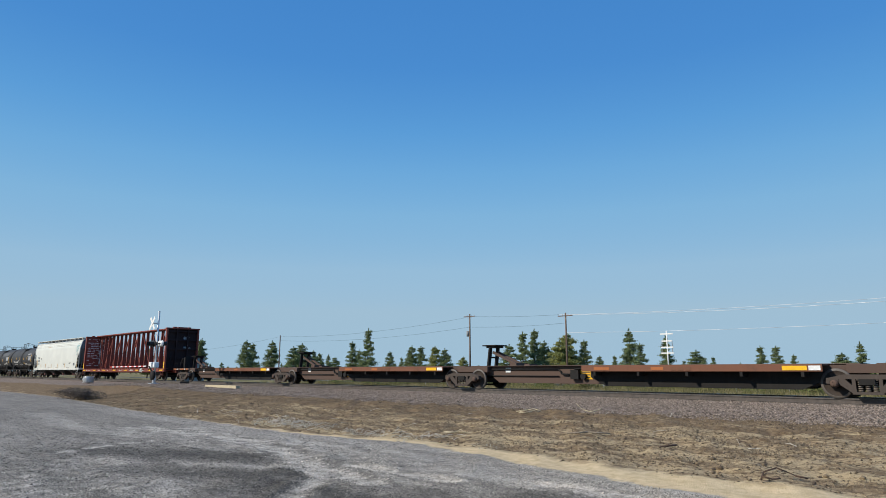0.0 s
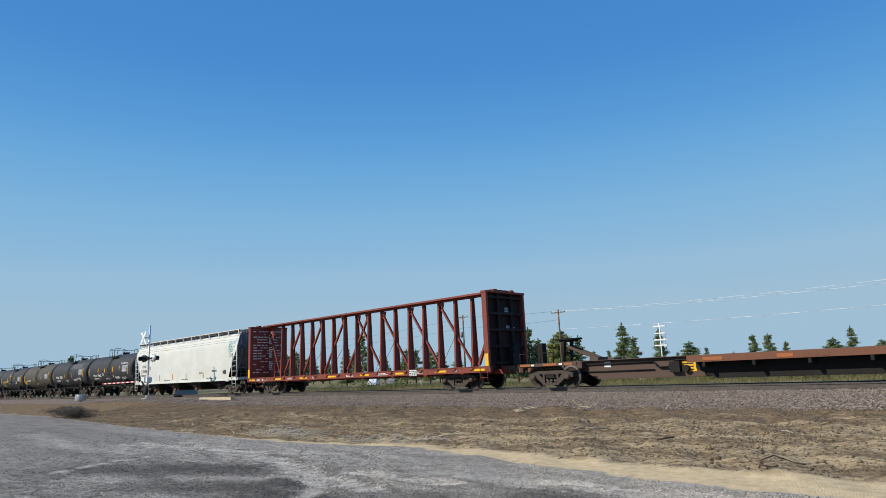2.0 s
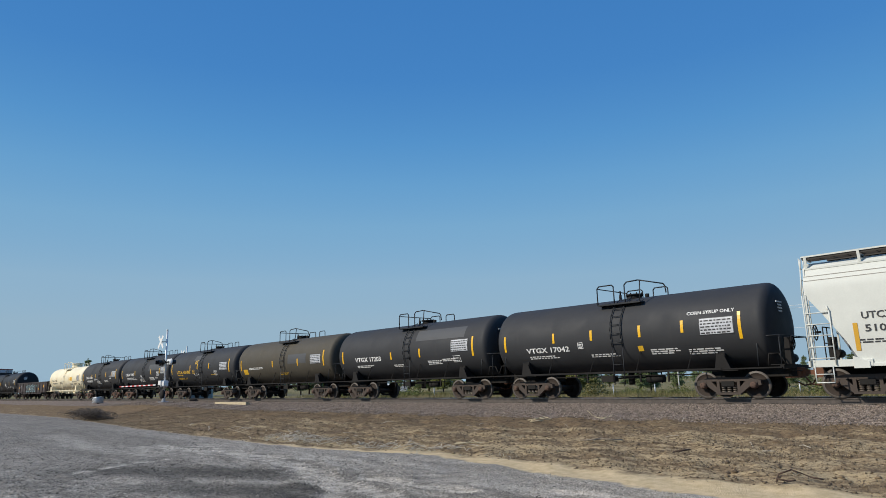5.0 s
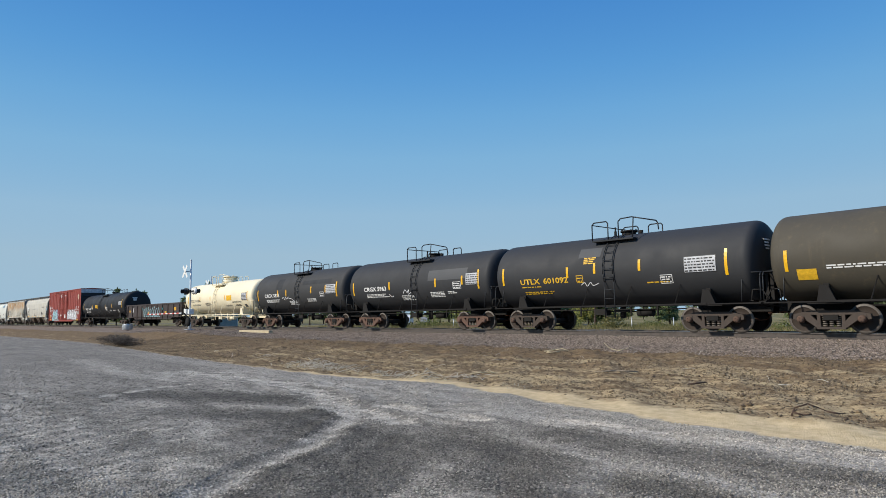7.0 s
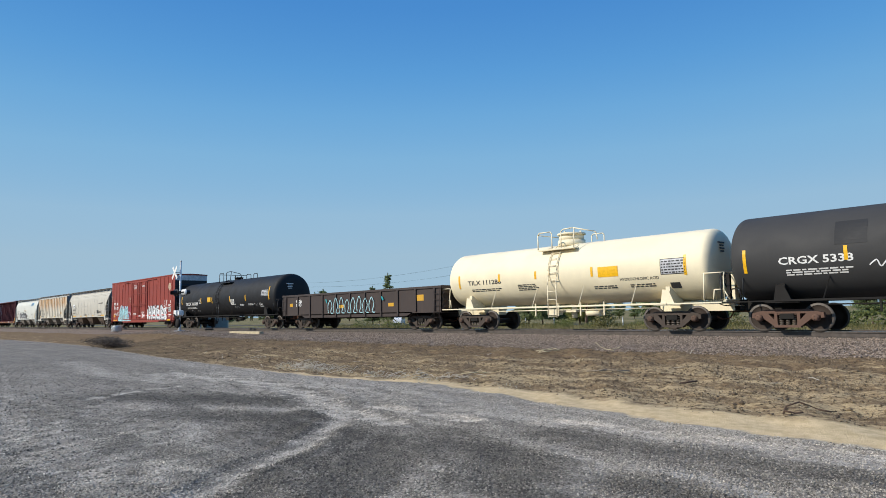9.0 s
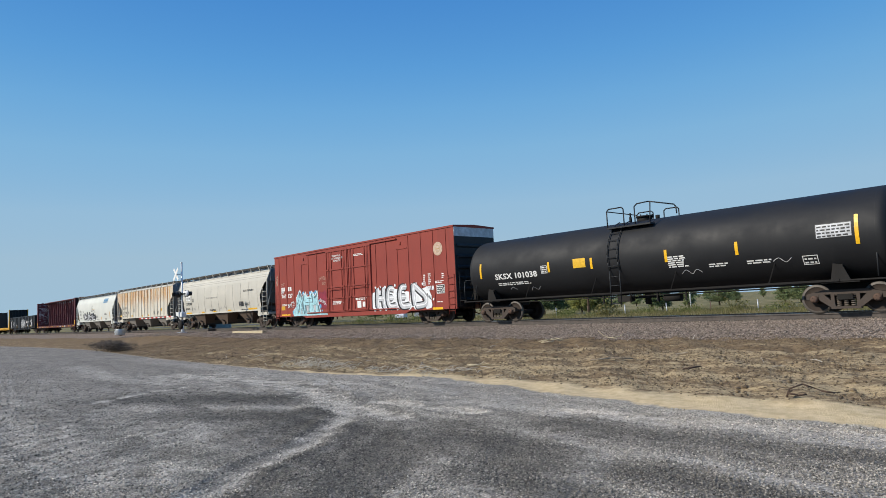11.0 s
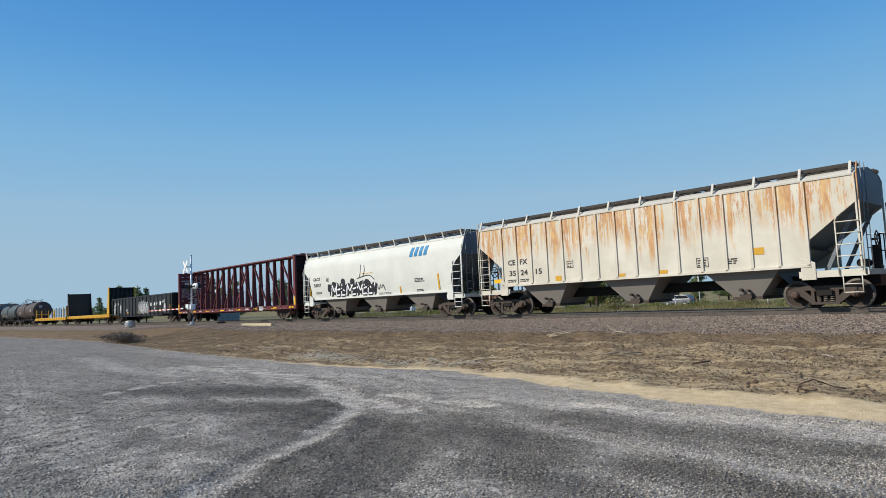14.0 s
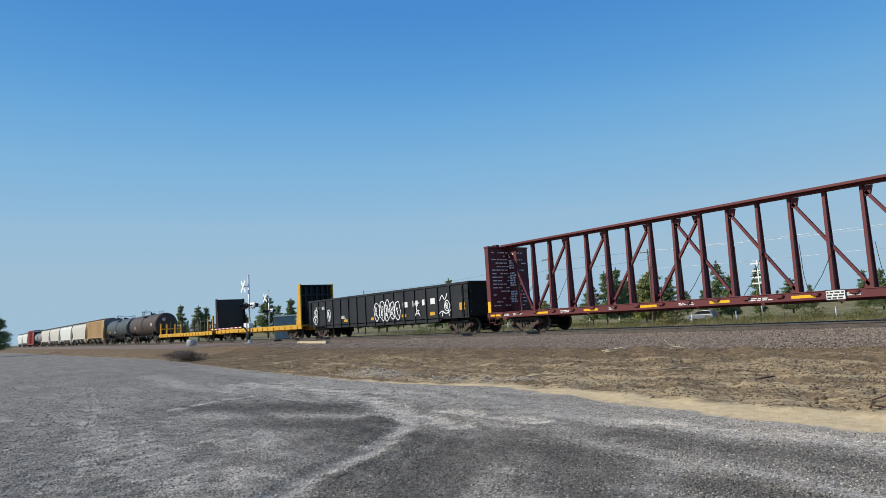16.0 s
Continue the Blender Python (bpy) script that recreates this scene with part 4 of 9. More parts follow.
def daub(parent, place, shapes, mat, lift, label):
    """Flat painted shapes with straight sides, each a run of (x, z) corners."""
    s = Shape()
    for pts in shapes:
        s.add([place(x, -lift, z) for x, z in pts], [tuple(range(len(pts)))])
    return part("graffiti", s, mat, parent, label)


def scrawl(x, z, w, h, n):
    """One looping line that runs along like quick handwriting."""
    return [(x + w * i / n + 0.05 * math.sin(i * 2.4), z + h * (0.5 + 0.5 * math.sin(i * 1.85 + 0.6 * math.sin(i * 0.7)))) for i in range(n + 1)]


def ladder(parent, mat, x0, x1, y, z0, z1, rungs, name="ladder", r=0.016, arc=None):
    s = Shape()
    for x in (x0, x1):
        s.pipe([(x, y, z0), (x, y, z1)], r)
    for i in range(rungs):
        z = z0 + (z1 - z0) * (i + 0.5) / rungs
        s.rod((x0, y, z), (x1, y, z), r * 0.85, 6)
    return part(name, s, mat, parent)


# ---- tank cars ----
def tank_car(name, x0, label, paint_mat, length, radius, tc, zc=None, ends=None, trim=None, letters=(), strips=(), dome=False, rail_mat=None, strip_mat=None, patches=(), seed=1, ladder_x=0.10, top_x=0.40):
    trim, rail_mat, strip_mat = trim or UNDER, rail_mat or GONBLACK, strip_mat or REFLECT
    zc = zc or radius + 1.03
    car = car_thing(name, x0, label, "tank car")
    body = ends or length + 1.7
    running_gear(car, tc, body - 0.3, int(seed in (6, 7)))
    h, r = length / 2, radius
    dish = 0.46
    prof = [(-h, 0.0)]
    for i in range(1, 17):
        a = i / 16 * math.pi / 2
        prof.append((-h + dish * (1 - math.cos(a) ** 0.75), r * math.sin(a) ** 0.75))
    prof.append((-0.18 * length, r))
    tank = Shape().lathe(prof + [(-a, q) for a, q in prof[::-1]], 0, zc, 56)
    tank = part("tank", tank, paint_mat, car)
    place = round_side(r, zc)
    weld = Shape()
    for k in (-h + dish + 0.02, -h * 0.5, -h * 0.17, h * 0.17, h * 0.5, h - dish - 0.02):
        weld.lathe([(k - 0.03, r - 0.002), (k, r + 0.003), (k + 0.03, r - 0.002)], 0, zc, 56)
    part("weld_seam", weld, paint_mat, tank)
    # cradles, stub sills and the long side pipe
    for k in (-1, 1):
        s = Shape()
        x = k * tc / 2
        s.prism([(-1.30, 0.95), (1.30, 0.95), (1.32, zc - r * 0.60), (1.2, zc - r * 0.62), (0.6, zc - r * 0.90), (-0.6, zc - r * 0.90), (-1.2, zc - r * 0.62), (-1.32, zc - r * 0.60)], "x", x - 0.09, x + 0.09)
        s.box(min(x - k * 0.9, k * (body / 2 - 0.3)), max(x - k * 0.9, k * (body / 2 - 0.3)), -0.28, 0.28, 0.72, 1.12)
        part("cradle", s, trim, car, "welded tank cradle over the truck", bevel=0.01)
        part("gusset_plate", Shape().prism([(x - 0.26, 1.04), (x + 0.30, 1.04), (x + 0.10, 1.52), (x - 0.16, 1.58)], "y", -1.44, -1.40), trim, car, "gusset plate")
        part("bolster_plate", Shape().box(x - 0.55, x + 0.55, -1.46, -0.5, 0.96, 1.03), trim, car)
        s = Shape()
        xe = k * (body / 2 - 0.35)
        s.box(xe - 0.06, xe + 0.06, -1.45, 1.45, 0.98, 1.10)
        s.box(min(xe, x), max(xe, x), -1.48, -1.30, 1.00, 1.05).box(min(xe, x), max(xe, x), 1.30, 1.48, 1.00, 1.05)
        s.box(xe - 0.35, xe + 0.1, -1.46, -0.4, 1.10, 1.13)
        part("end_platform", s, trim, car, bevel=0.006)
        for y in (-1.44, 1.44):
            s = Shape().pipe([(xe, y, 1.1), (xe, y, 1.95), (xe, y * 0.93, 2.1), (xe - k * 0.75, y * 0.93, 2.1), (xe - k * 0.75, y, 1.1)], 0.022)
            part("hand_rail", s, rail_mat, car)
        part("hand_rail", Shape().pipe([(xe, -1.35, 2.1), (xe, 1.35, 2.1)], 0.02), rail_mat, car)
        part("hand_brake", Shape().box(xe - 0.10, xe + 0.10, -0.75, -0.45, 1.12, 2.05), trim, car, "hand brake stand on the end platform", bevel=0.02)
        s = Shape().lathe([(xe + k * 0.13, 0.22), (xe + k * 0.15, 0.26), (xe + k * 0.17, 0.22)], -0.6, 1.85, 16)
        for i in range(3):
            s.rod((xe + k * 0.15, -0.6 + 0.24 * math.cos(i * 1.05), 1.85 + 0.24 * math.sin(i * 1.05)), (xe + k * 0.15, -0.6 - 0.24 * math.cos(i * 1.05), 1.85 - 0.24 * math.sin(i * 1.05)), 0.014, 5)
        part("brake_wheel", s.rod((xe, -0.6, 1.85), (xe + k * 0.16, -0.6, 1.85), 0.04, 8), trim, car)
        part("air_reservoir", Shape().rod((xe - k * 0.3, 0.1, 1.35), (xe - k * 0.3, 0.75, 1.35), 0.16, 12).box(xe - k * 0.3 - 0.05, xe - k * 0.3 + 0.05, 0.2, 0.65, 1.05, 1.30), trim, car)
        part("grab_iron", Shape().pipe([(xe, -1.0, 1.12), (xe - k * 0.2, -1.0, 1.5), (xe - k * 0.5, -1.1, 1.5), (xe - k * 0.55, -1.1, 1.1)], 0.025), trim, car)
        part("uncoupling_lever", Shape().pipe([(xe + k * 0.12, -1.4, 0.98), (xe + k * 0.16, -0.9, 0.92), (xe + k * 0.2, -0.2, 0.9)], 0.018), trim, car)
    s = Shape()
    for y in (-1.47, 1.47):
        s.box(-tc / 2, tc / 2, y - 0.03, y + 0.03, 1.0, 1.07)
        for i in range(4):
            x = -tc / 2 + tc * (i + 0.6) / 4.2
            s.beam((x, y, 1.04), (x + 0.22, y * 0.90, zc - r * 0.44), 0.03, 0.03)
    part("side_rail", s, trim, car)
    # brake rigging, bottom outlet
    s = Shape()
    s.rod((-1.5, 0.25, 0.8), (1.2, 0.25, 0.8), 0.03).rod((0.9, -0.3, 0.75), (1.6, -0.3, 0.75), 0.16, 12).box(-1.1, -0.5, -0.55, -0.2, 0.66, 0.92).rod((-tc / 2 + 0.9, -0.5, 0.88), (tc / 2 - 0.9, -0.5, 0.88), 0.022)
    s.rod((0, 0, zc - r), (0, 0, 0.52), 0.13, 12).box(-0.28, 0.28, -0.28, 0.28, 0.78, 0.86)
    for x in (-1.8, -0.5, 0.7, 1.9):
        s.box(x - 0.03, x + 0.03, -0.55, -0.5, 0.62, zc - r * 0.93)
    part("brake_rigging", s, trim, car)
    # ladders up both sides to the top platform
    lx, px = (-0.32, 0.0) if dome else (ladder_x, top_x)
    for side in (-1, 1):
        s = Shape()
        for x in (lx, lx + 0.46):
            pts = [(x, side * 1.5, 0.55), (x, side * 1.5, zc - 0.5)]
            for i in range(1, 9):
                a = math.radians(-18 + i * 11.5)
                pts.append((x, side * (r + 0.07) * math.cos(a), zc + (r + 0.07) * math.sin(a)))
            s.pipe(pts, 0.022)
        for i in range(4):
            z = 0.62 + i * 0.36
            s.rod((lx, side * 1.5, z), (lx + 0.46, side * 1.5, z), 0.016, 6)
        for i in range(7):
            a = math.radians(-12 + i * 13)
            y, z = side * (r + 0.07) * math.cos(a), zc + (r + 0.07) * math.sin(a)
            s.rod((lx, y, z), (lx + 0.46, y, z), 0.016, 6)
        part("ladder", s, rail_mat, car)
    top = zc + r
    for side in (-1, 1):
        s = Shape()
        s.box(px - 1.0, px + 0.95, side * 0.95 - 0.28, side * 0.95 + 0.28, top - 0.31, top - 0.25)
        for x in (px - 0.8, px + 0.8):
            s.beam((x, side * 0.9, top - 0.28), (x, side * 0.6, top - 0.14), 0.04, 0.04)
        part("top_platform", s, rail_mat, car)
        y = side * 1.2
        part("safety_railing", Shape().pipe([(px + x, y, top + z) for x, z in ((-1.0, -0.28), (-1.0, 0.43), (-0.9, 0.52), (-0.30, 0.52), (-0.22, 0.44), (-0.22, -0.28))], 0.026), rail_mat, car)
        if side < 0:
            part("safety_railing", Shape().pipe([(px + x, y * f, top + z) for x, f, z in ((0.28, 1, -0.28), (0.28, 1, 0.46), (0.40, 1, 0.56), (0.85, 0.9, 0.60), (1.72, 0.6, 0.38), (1.76, 0.55, 0.30), (1.76, 0.5, 0.02))], 0.026), rail_mat, car)
            part("railing_post", Shape().pipe([(px + 0.92, y, top - 0.28), (px + 0.92, y * 0.9, top + 0.57)], 0.024), rail_mat, car)
            part("cross_rail", Shape().pipe([(px - 1.0, -1.2, top + 0.43), (px - 1.0, 1.2, top + 0.43)], 0.024), rail_mat, car)
        else:
            part("safety_railing", Shape().pipe([(px + x, y, top + z) for x, z in ((0.28, -0.28), (0.28, 0.44), (0.36, 0.52), (0.88, 0.52), (0.95, 0.44), (0.95, -0.28))], 0.026), rail_mat, car)
    s = Shape()
    if dome:
        s.lathe([(0.0, 0.0)], 0, 0, 8)
        s.rod((0, 0, top - 0.1), (0, 0, top + 0.18), 0.62, 28).rod((0, 0, top + 0.18), (0, 0, top + 0.42), 0.56, 28).rod((0, 0, top + 0.42), (0, 0, top + 0.50), 0.64, 28)
        for i in range(4):
            s.rod((0.5 * math.cos(i * 1.57), 0.5 * math.sin(i * 1.57), top + 0.5), (0.5 * math.cos(i * 1.57), 0.5 * math.sin(i * 1.57), top + 0.58), 0.04)
    else:
        s.rod((px + 0.05, 0, top - 0.1), (px + 0.05, 0, top + 0.12), 0.30, 22).rod((px + 0.05, 0, top + 0.12), (px + 0.05, 0, top + 0.18), 0.36, 22)
        for i in range(8):
            a = i * 0.785
            s.rod((px + 0.05 + 0.33 * math.cos(a), 0.33 * math.sin(a), top + 0.1), (px + 0.05 + 0.33 * math.cos(a), 0.33 * math.sin(a), top + 0.23), 0.025, 6)
        part("relief_valve", Shape().rod((px - 0.62, 0, top - 0.05), (px - 0.62, 0, top + 0.22), 0.06, 10).rod((px - 0.62, 0, top + 0.22), (px - 0.62, 0, top + 0.40), 0.035, 8), trim, car)
        part("vent_cap", Shape().rod((px + 0.62, 0, top - 0.05), (px + 0.62, 0, top + 0.15), 0.09, 10), trim, car)
    part("manway", s, trim if not dome else paint_mat, car)
    for x, z, w, hgt in patches:
        panel(tank, "repaint_patch", place, [(x, z, w, hgt)], PATCH if paint_mat is not BLACK2 else DARKPATCH, "patch of newer paint", 0.0)
    for x, z, hgt in strips:
        panel(car, "reflector", place, [(x - 0.055, z, 0.11, hgt)], strip_mat, "yellow reflective strip", 0.004)
    for kind, *a in letters:
        if kind == "text":
            words, x, z, size, mat, fit = a
            lettering(car, place, words, x, z, size, mat, fit, 0.034 * size - 0.004)
        elif kind == "lines":
            x, z, w, rows, mat = a
            stencil(car, place, x, z, w, rows, mat, seed=seed + rows)
        elif kind == "block":
            x, z, w, hgt, mat = a
            label_box(car, place, x, z, w, hgt, mat, seed)
        elif kind == "rect":
            x, z, w, hgt, mat = a
            panel(car, "marking", place, [(x, z, w, hgt)], mat, "", 0.003)
        elif kind == "spray":
            layers = a[0]
            spray(car, place, layers, "spray-painted graffiti")
    # small bars of writing on the forward head
    s = Shape()
    for i, w in enumerate((0.55, 0.35, 0.4, 0.3)):
        zz = zc + 0.75 - i * 0.11
        yy = -0.35
        q = math.hypot(yy, zz - zc) / r
        xx = h - dish * (1 - (1 - min(1.0, q) ** 2.67) ** 0.375) + 0.03
        s.box(xx - 0.02, xx, yy - w / 2, yy + w / 2, zz, zz + 0.055)
    tagged(part("stencil", s, SIGNWHITE if paint_mat is not CREAM else LETTERBLACK, car), "rows of small stencilled writing", kind="stuff")
    return car


# ---- covered hoppers ----
CURVED_END = ((1.15, 1.30), (1.15, 2.17), (1.12, 2.46), (0.75, 2.95), (0.35, 3.33), (0.0, 3.46))
SMALL_END = ((0.85, 1.30), (0.85, 2.0), (0.72, 2.45), (0.45, 2.85), (0.15, 3.1), (0.0, 3.2))
SHARP_END = ((1.50, 1.34), (1.50, 1.80), (1.42, 2.26), (0.95, 2.62), (0.5, 2.97), (0.0, 3.34))
LOW_END = ((1.30, 0.98), (1.26, 1.25), (1.02, 1.75), (0.68, 2.30), (0.32, 2.85), (0.0, 3.30))


def hopper_car(name, x0, label, paint_mat, length, height, tc, bays, ribs=False, end_mat=None, walk_posts=11, marks=(), belly=0.10, seed=1, sill=1.30, outlet_mat=None, end_cut=CURVED_END, pitch=4.4, top_rail=False, seam_mat=None, gate_mat=None, deck=1.08, roof_mat=None):
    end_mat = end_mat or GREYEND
    car = car_thing(name, x0, label, "hopper car")
    running_gear(car, tc, length + 0.7)
    h, half = length / 2, 1.52
    cut = h - end_cut[0][0]
    eave = height - 0.40
    zt = end_cut[-1][1]

    def skin(z):
        k = min(1.0, max(0.0, (z - sill) / (eave - sill)))
        return half - (0.0 if ribs else belly * (2 * k - 1) ** 2 + 0.16 * max(0, k - 0.82) / 0.18)

    # side sheets with the shaped cut-out at both ends, and the roof over them
    levels = sorted({sill} | {z for d, z in end_cut if z > sill + 0.02} | {zt + (eave - zt) * k / 5 for k in range(1, 6)})
    cz, cd = [z for d, z in end_cut], [d for d, z in end_cut]
    s = Shape()
    for side in (-1, 1):
        v = []
        for z in levels:
            e = h - float(np.interp(z, cz, cd))
            v += [(-e, side * skin(z), z), (e, side * skin(z), z)]
        f = [(2 * i, 2 * i + 1, 2 * i + 3, 2 * i + 2) for i in range(len(levels) - 1)]
        s.add(v, f if side < 0 else [q[::-1] for q in f], True)
    body = part("body", s, paint_mat, car)
    ye = skin(eave)
    prof = [(-ye, eave), (-ye * 0.97, eave + 0.05), (-ye * 0.80, height - 0.20), (0, height - 0.04), (ye * 0.80, height - 0.20), (ye * 0.97, eave + 0.05), (ye, eave)]
    s = Shape()
    v = [(x, y, z) for y, z in prof for x in (-h, h)]
    s.add(v, [(2 * i, 2 * i + 1, 2 * i + 3, 2 * i + 2) for i in range(6)], True)
    part("roof", s, roof_mat or paint_mat, body)
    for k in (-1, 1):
        # upper end wall and the slope sheet running in under it; the grey stands for shade
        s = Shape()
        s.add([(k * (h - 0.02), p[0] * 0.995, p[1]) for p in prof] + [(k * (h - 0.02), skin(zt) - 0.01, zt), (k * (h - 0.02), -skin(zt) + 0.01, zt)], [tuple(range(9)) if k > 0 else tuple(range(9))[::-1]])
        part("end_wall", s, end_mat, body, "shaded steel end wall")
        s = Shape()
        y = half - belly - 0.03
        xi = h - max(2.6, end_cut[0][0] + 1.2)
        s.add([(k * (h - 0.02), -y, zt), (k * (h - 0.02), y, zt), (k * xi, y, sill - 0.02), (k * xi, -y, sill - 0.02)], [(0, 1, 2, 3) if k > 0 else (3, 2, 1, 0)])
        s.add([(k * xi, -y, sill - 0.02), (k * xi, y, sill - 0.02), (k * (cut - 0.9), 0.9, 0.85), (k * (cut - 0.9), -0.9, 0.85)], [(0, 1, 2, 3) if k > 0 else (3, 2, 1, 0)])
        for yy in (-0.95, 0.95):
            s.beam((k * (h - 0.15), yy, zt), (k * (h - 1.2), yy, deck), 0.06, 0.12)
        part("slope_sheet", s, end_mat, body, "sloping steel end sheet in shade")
    if ribs:
        n = 15
        rib = Shape().box(-0.045, 0.045, -0.05, 0.05, sill, eave - 0.03).mesh("rib", [paint_mat])
        for side in (-1, 1):
            for i in range(n + 1):
                x = -cut + 2 * cut * i / n
                part("rib", rib, None, body).matrix_basis = pose(x, side * half, 0)
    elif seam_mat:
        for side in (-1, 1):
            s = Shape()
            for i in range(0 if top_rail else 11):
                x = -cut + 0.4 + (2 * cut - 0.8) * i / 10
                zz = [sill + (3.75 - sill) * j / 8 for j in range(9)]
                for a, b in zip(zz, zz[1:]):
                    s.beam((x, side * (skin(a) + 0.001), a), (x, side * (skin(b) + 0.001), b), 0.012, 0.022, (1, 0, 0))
            # two shadow lines under the eave, put on as strips of darker paint
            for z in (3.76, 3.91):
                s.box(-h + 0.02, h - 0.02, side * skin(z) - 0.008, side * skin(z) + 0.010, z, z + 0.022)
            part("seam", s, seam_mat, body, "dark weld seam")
    for side in (-1, 1):
        s = Shape()
        s.box(-cut - 0.05, cut + 0.05, side * skin(sill) - 0.05, side * skin(sill) + 0.03, sill - 0.05, sill + 0.05)
        part("side_sill", s, paint_mat, car, bevel=0.006)
        s = Shape()
        s.box(-h, h, side * ye - 0.03, side * ye + 0.025, eave - 0.03, eave + 0.03)
        part("roof_edge", s, roof_mat or paint_mat, body)
    # discharge bays: broad at the sill, narrow at the outlet, daylight between them
    for i in range(bays):
        xm = pitch * (i - (bays - 1) / 2)
        hw = min(pitch / 2, cut - abs(xm) + 0.4) - 0.03
        rings = ((hw, half - belly - 0.05, max(sill + 0.55, 1.6)), (1.30 if pitch > 4.2 else 1.45, half - belly - 0.06, sill - 0.02), (0.48, 0.92, 0.46))
        v = [(xm + a * w, b * y, z) for w, y, z in rings for a, b in ((-1, -1), (1, -1), (1, 1), (-1, 1))]
        f = [(4 * j + (q + 1) % 4, 4 * j + q, 4 * j + 4 + q, 4 * j + 4 + (q + 1) % 4) for j in (0, 1) for q in range(4)]
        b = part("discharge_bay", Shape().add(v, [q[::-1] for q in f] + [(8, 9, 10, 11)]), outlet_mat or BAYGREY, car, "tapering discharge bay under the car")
        s = Shape()
        s.box(xm - 0.52, xm + 0.52, -0.95, 0.95, 0.36, 0.47).rod((xm - 0.13, -1.22, 0.72), (xm - 0.13, -0.9, 0.72), 0.055, 10).rod((xm + 0.12, -1.22, 0.68), (xm + 0.12, -0.9, 0.68), 0.05, 10)
        part("outlet_gate", s, TRUCK, b, "sliding outlet gate")
        s = Shape().prism([(xm - 0.14, 0.34), (xm + 0.14, 0.34), (xm + 0.24, 0.56), (xm - 0.24, 0.56)], "y", -1.06, -0.96)
        part("gate_gear", s, gate_mat or TRUCK, b)
    part("center_sill", Shape().box(-h - 0.1, h + 0.1, -0.25, 0.25, 0.72, 1.10), UNDER, car)
    for k in (-1, 1):
        # end platform on the stub sill
        s = Shape()
        xe = k * (h + 0.10)
        lo, hi = min(k * (cut - 0.35), xe), max(k * (cut - 0.35), xe)
        s.box(lo, hi, -half, -half + 0.10, deck - 0.16, deck + 0.06)
        s.box(lo, hi, half - 0.10, half, deck - 0.16, deck + 0.06)
        s.box(xe - 0.05, xe + 0.05, -half, half, deck - 0.14, deck + 0.04)
        x = k * (cut - 0.05)
        s.prism([(x - 0.22, deck - 0.22), (x + 0.22, deck - 0.22), (x + 0.22, sill + 0.1), (x - 0.22, sill + 0.28)], "y", -half - 0.03, -half + 0.03)
        s.box(min(k * (h - 1.5), k * h), max(k * (h - 1.5), k * h), -0.9, 0.9, deck - 0.10, deck - 0.04)
        part("end_platform", s, paint_mat, car, bevel=0.008)
        for y in (-1, 1):
            part("corner_post", Shape().beam((k * (h - 0.03), y * (half - 0.02), deck), (k * (h - 0.03), y * (skin(zt) - 0.01), zt), 0.05, 0.07).beam((k * (h - 0.03), y * (skin(zt) - 0.01), zt), (k * (h - 0.03), y * (ye + 0.01), eave), 0.05, 0.06), paint_mat, car)
        # side ladder: short inner stile with a curved top, tall outer stile
        s = Shape()
        a, b, y = k * (h - 0.66), k * (h + 0.06), -half - 0.04
        s.pipe([(a, y, deck - 0.1), (a, y, min(2.75, zt - 0.4)), (a + k * 0.06, y + 0.02, min(2.9, zt - 0.25))], 0.024)
        s.pipe([(b, y, deck - 0.1), (b, y, zt), (b, -ye - 0.05, eave), (b, -ye + 0.1, height - 0.02)], 0.024)
        for i in range(5):
            z = deck + 0.12 + i * 0.36
            s.rod((a, y, z), (b, y, z), 0.018, 6)
        s.pipe([(a + k * 0.1, y, deck - 0.12), (a + k * 0.1, y, 0.5), (b - k * 0.1, y, 0.5), (b - k * 0.1, y, deck - 0.12)], 0.02)
        s.rod((a + k * 0.1, y, 0.76), (b - k * 0.1, y, 0.76), 0.016, 6)
        part("ladder", s, paint_mat, car)
        # end rails in dark steel; the forward end ladder takes the ends' shade grey
        s = Shape()
        for yy in (-1.25, -0.82):
            s.pipe([(k * (h + 0.10), yy, deck), (k * (h + 0.10), yy, height)], 0.018)
        for i in range(8):
            z = deck + 0.3 + i * 0.40
            s.rod((k * (h + 0.10), -1.25, z), (k * (h + 0.10), -0.82, z), 0.015, 6)
        part("ladder", s, GREYEND if k > 0 else paint_mat, car)
        s = Shape()
        for yy in (0.25, 0.7, 1.35):
            s.pipe([(k * (h + 0.09), yy, deck), (k * (h + 0.09), yy, 2.35 if yy < 1 else zt + 0.1)], 0.022)
        s.rod((k * (h + 0.09), 0.25, 2.35), (k * (h + 0.09), 1.35, 2.35), 0.022, 6)
        s.rod((k * (h + 0.09), 0.25, 1.8), (k * (h + 0.09), 1.35, 1.8), 0.02, 6)
        part("hand_rail", s, UNDER, car)
        s = Shape()
        s.rod((k * (h - 0.35), -0.35, 1.42), (k * (h - 0.35), 0.35, 1.42), 0.14, 12).box(k * (h - 0.1) - 0.12, k * (h - 0.1) + 0.12, 0.35, 0.6, 1.15, 2.0)
        s.lathe([(k * (h + 0.13), 0.24), (k * (h + 0.15), 0.28), (k * (h + 0.17), 0.24)], -0.35, 2.15, 18)
        for i in range(3):
            s.rod((k * (h + 0.15), -0.35 + 0.26 * math.cos(i * 1.05), 2.15 + 0.26 * math.sin(i * 1.05)), (k * (h + 0.15), -0.35 - 0.26 * math.cos(i * 1.05), 2.15 - 0.26 * math.sin(i * 1.05)), 0.014, 5)
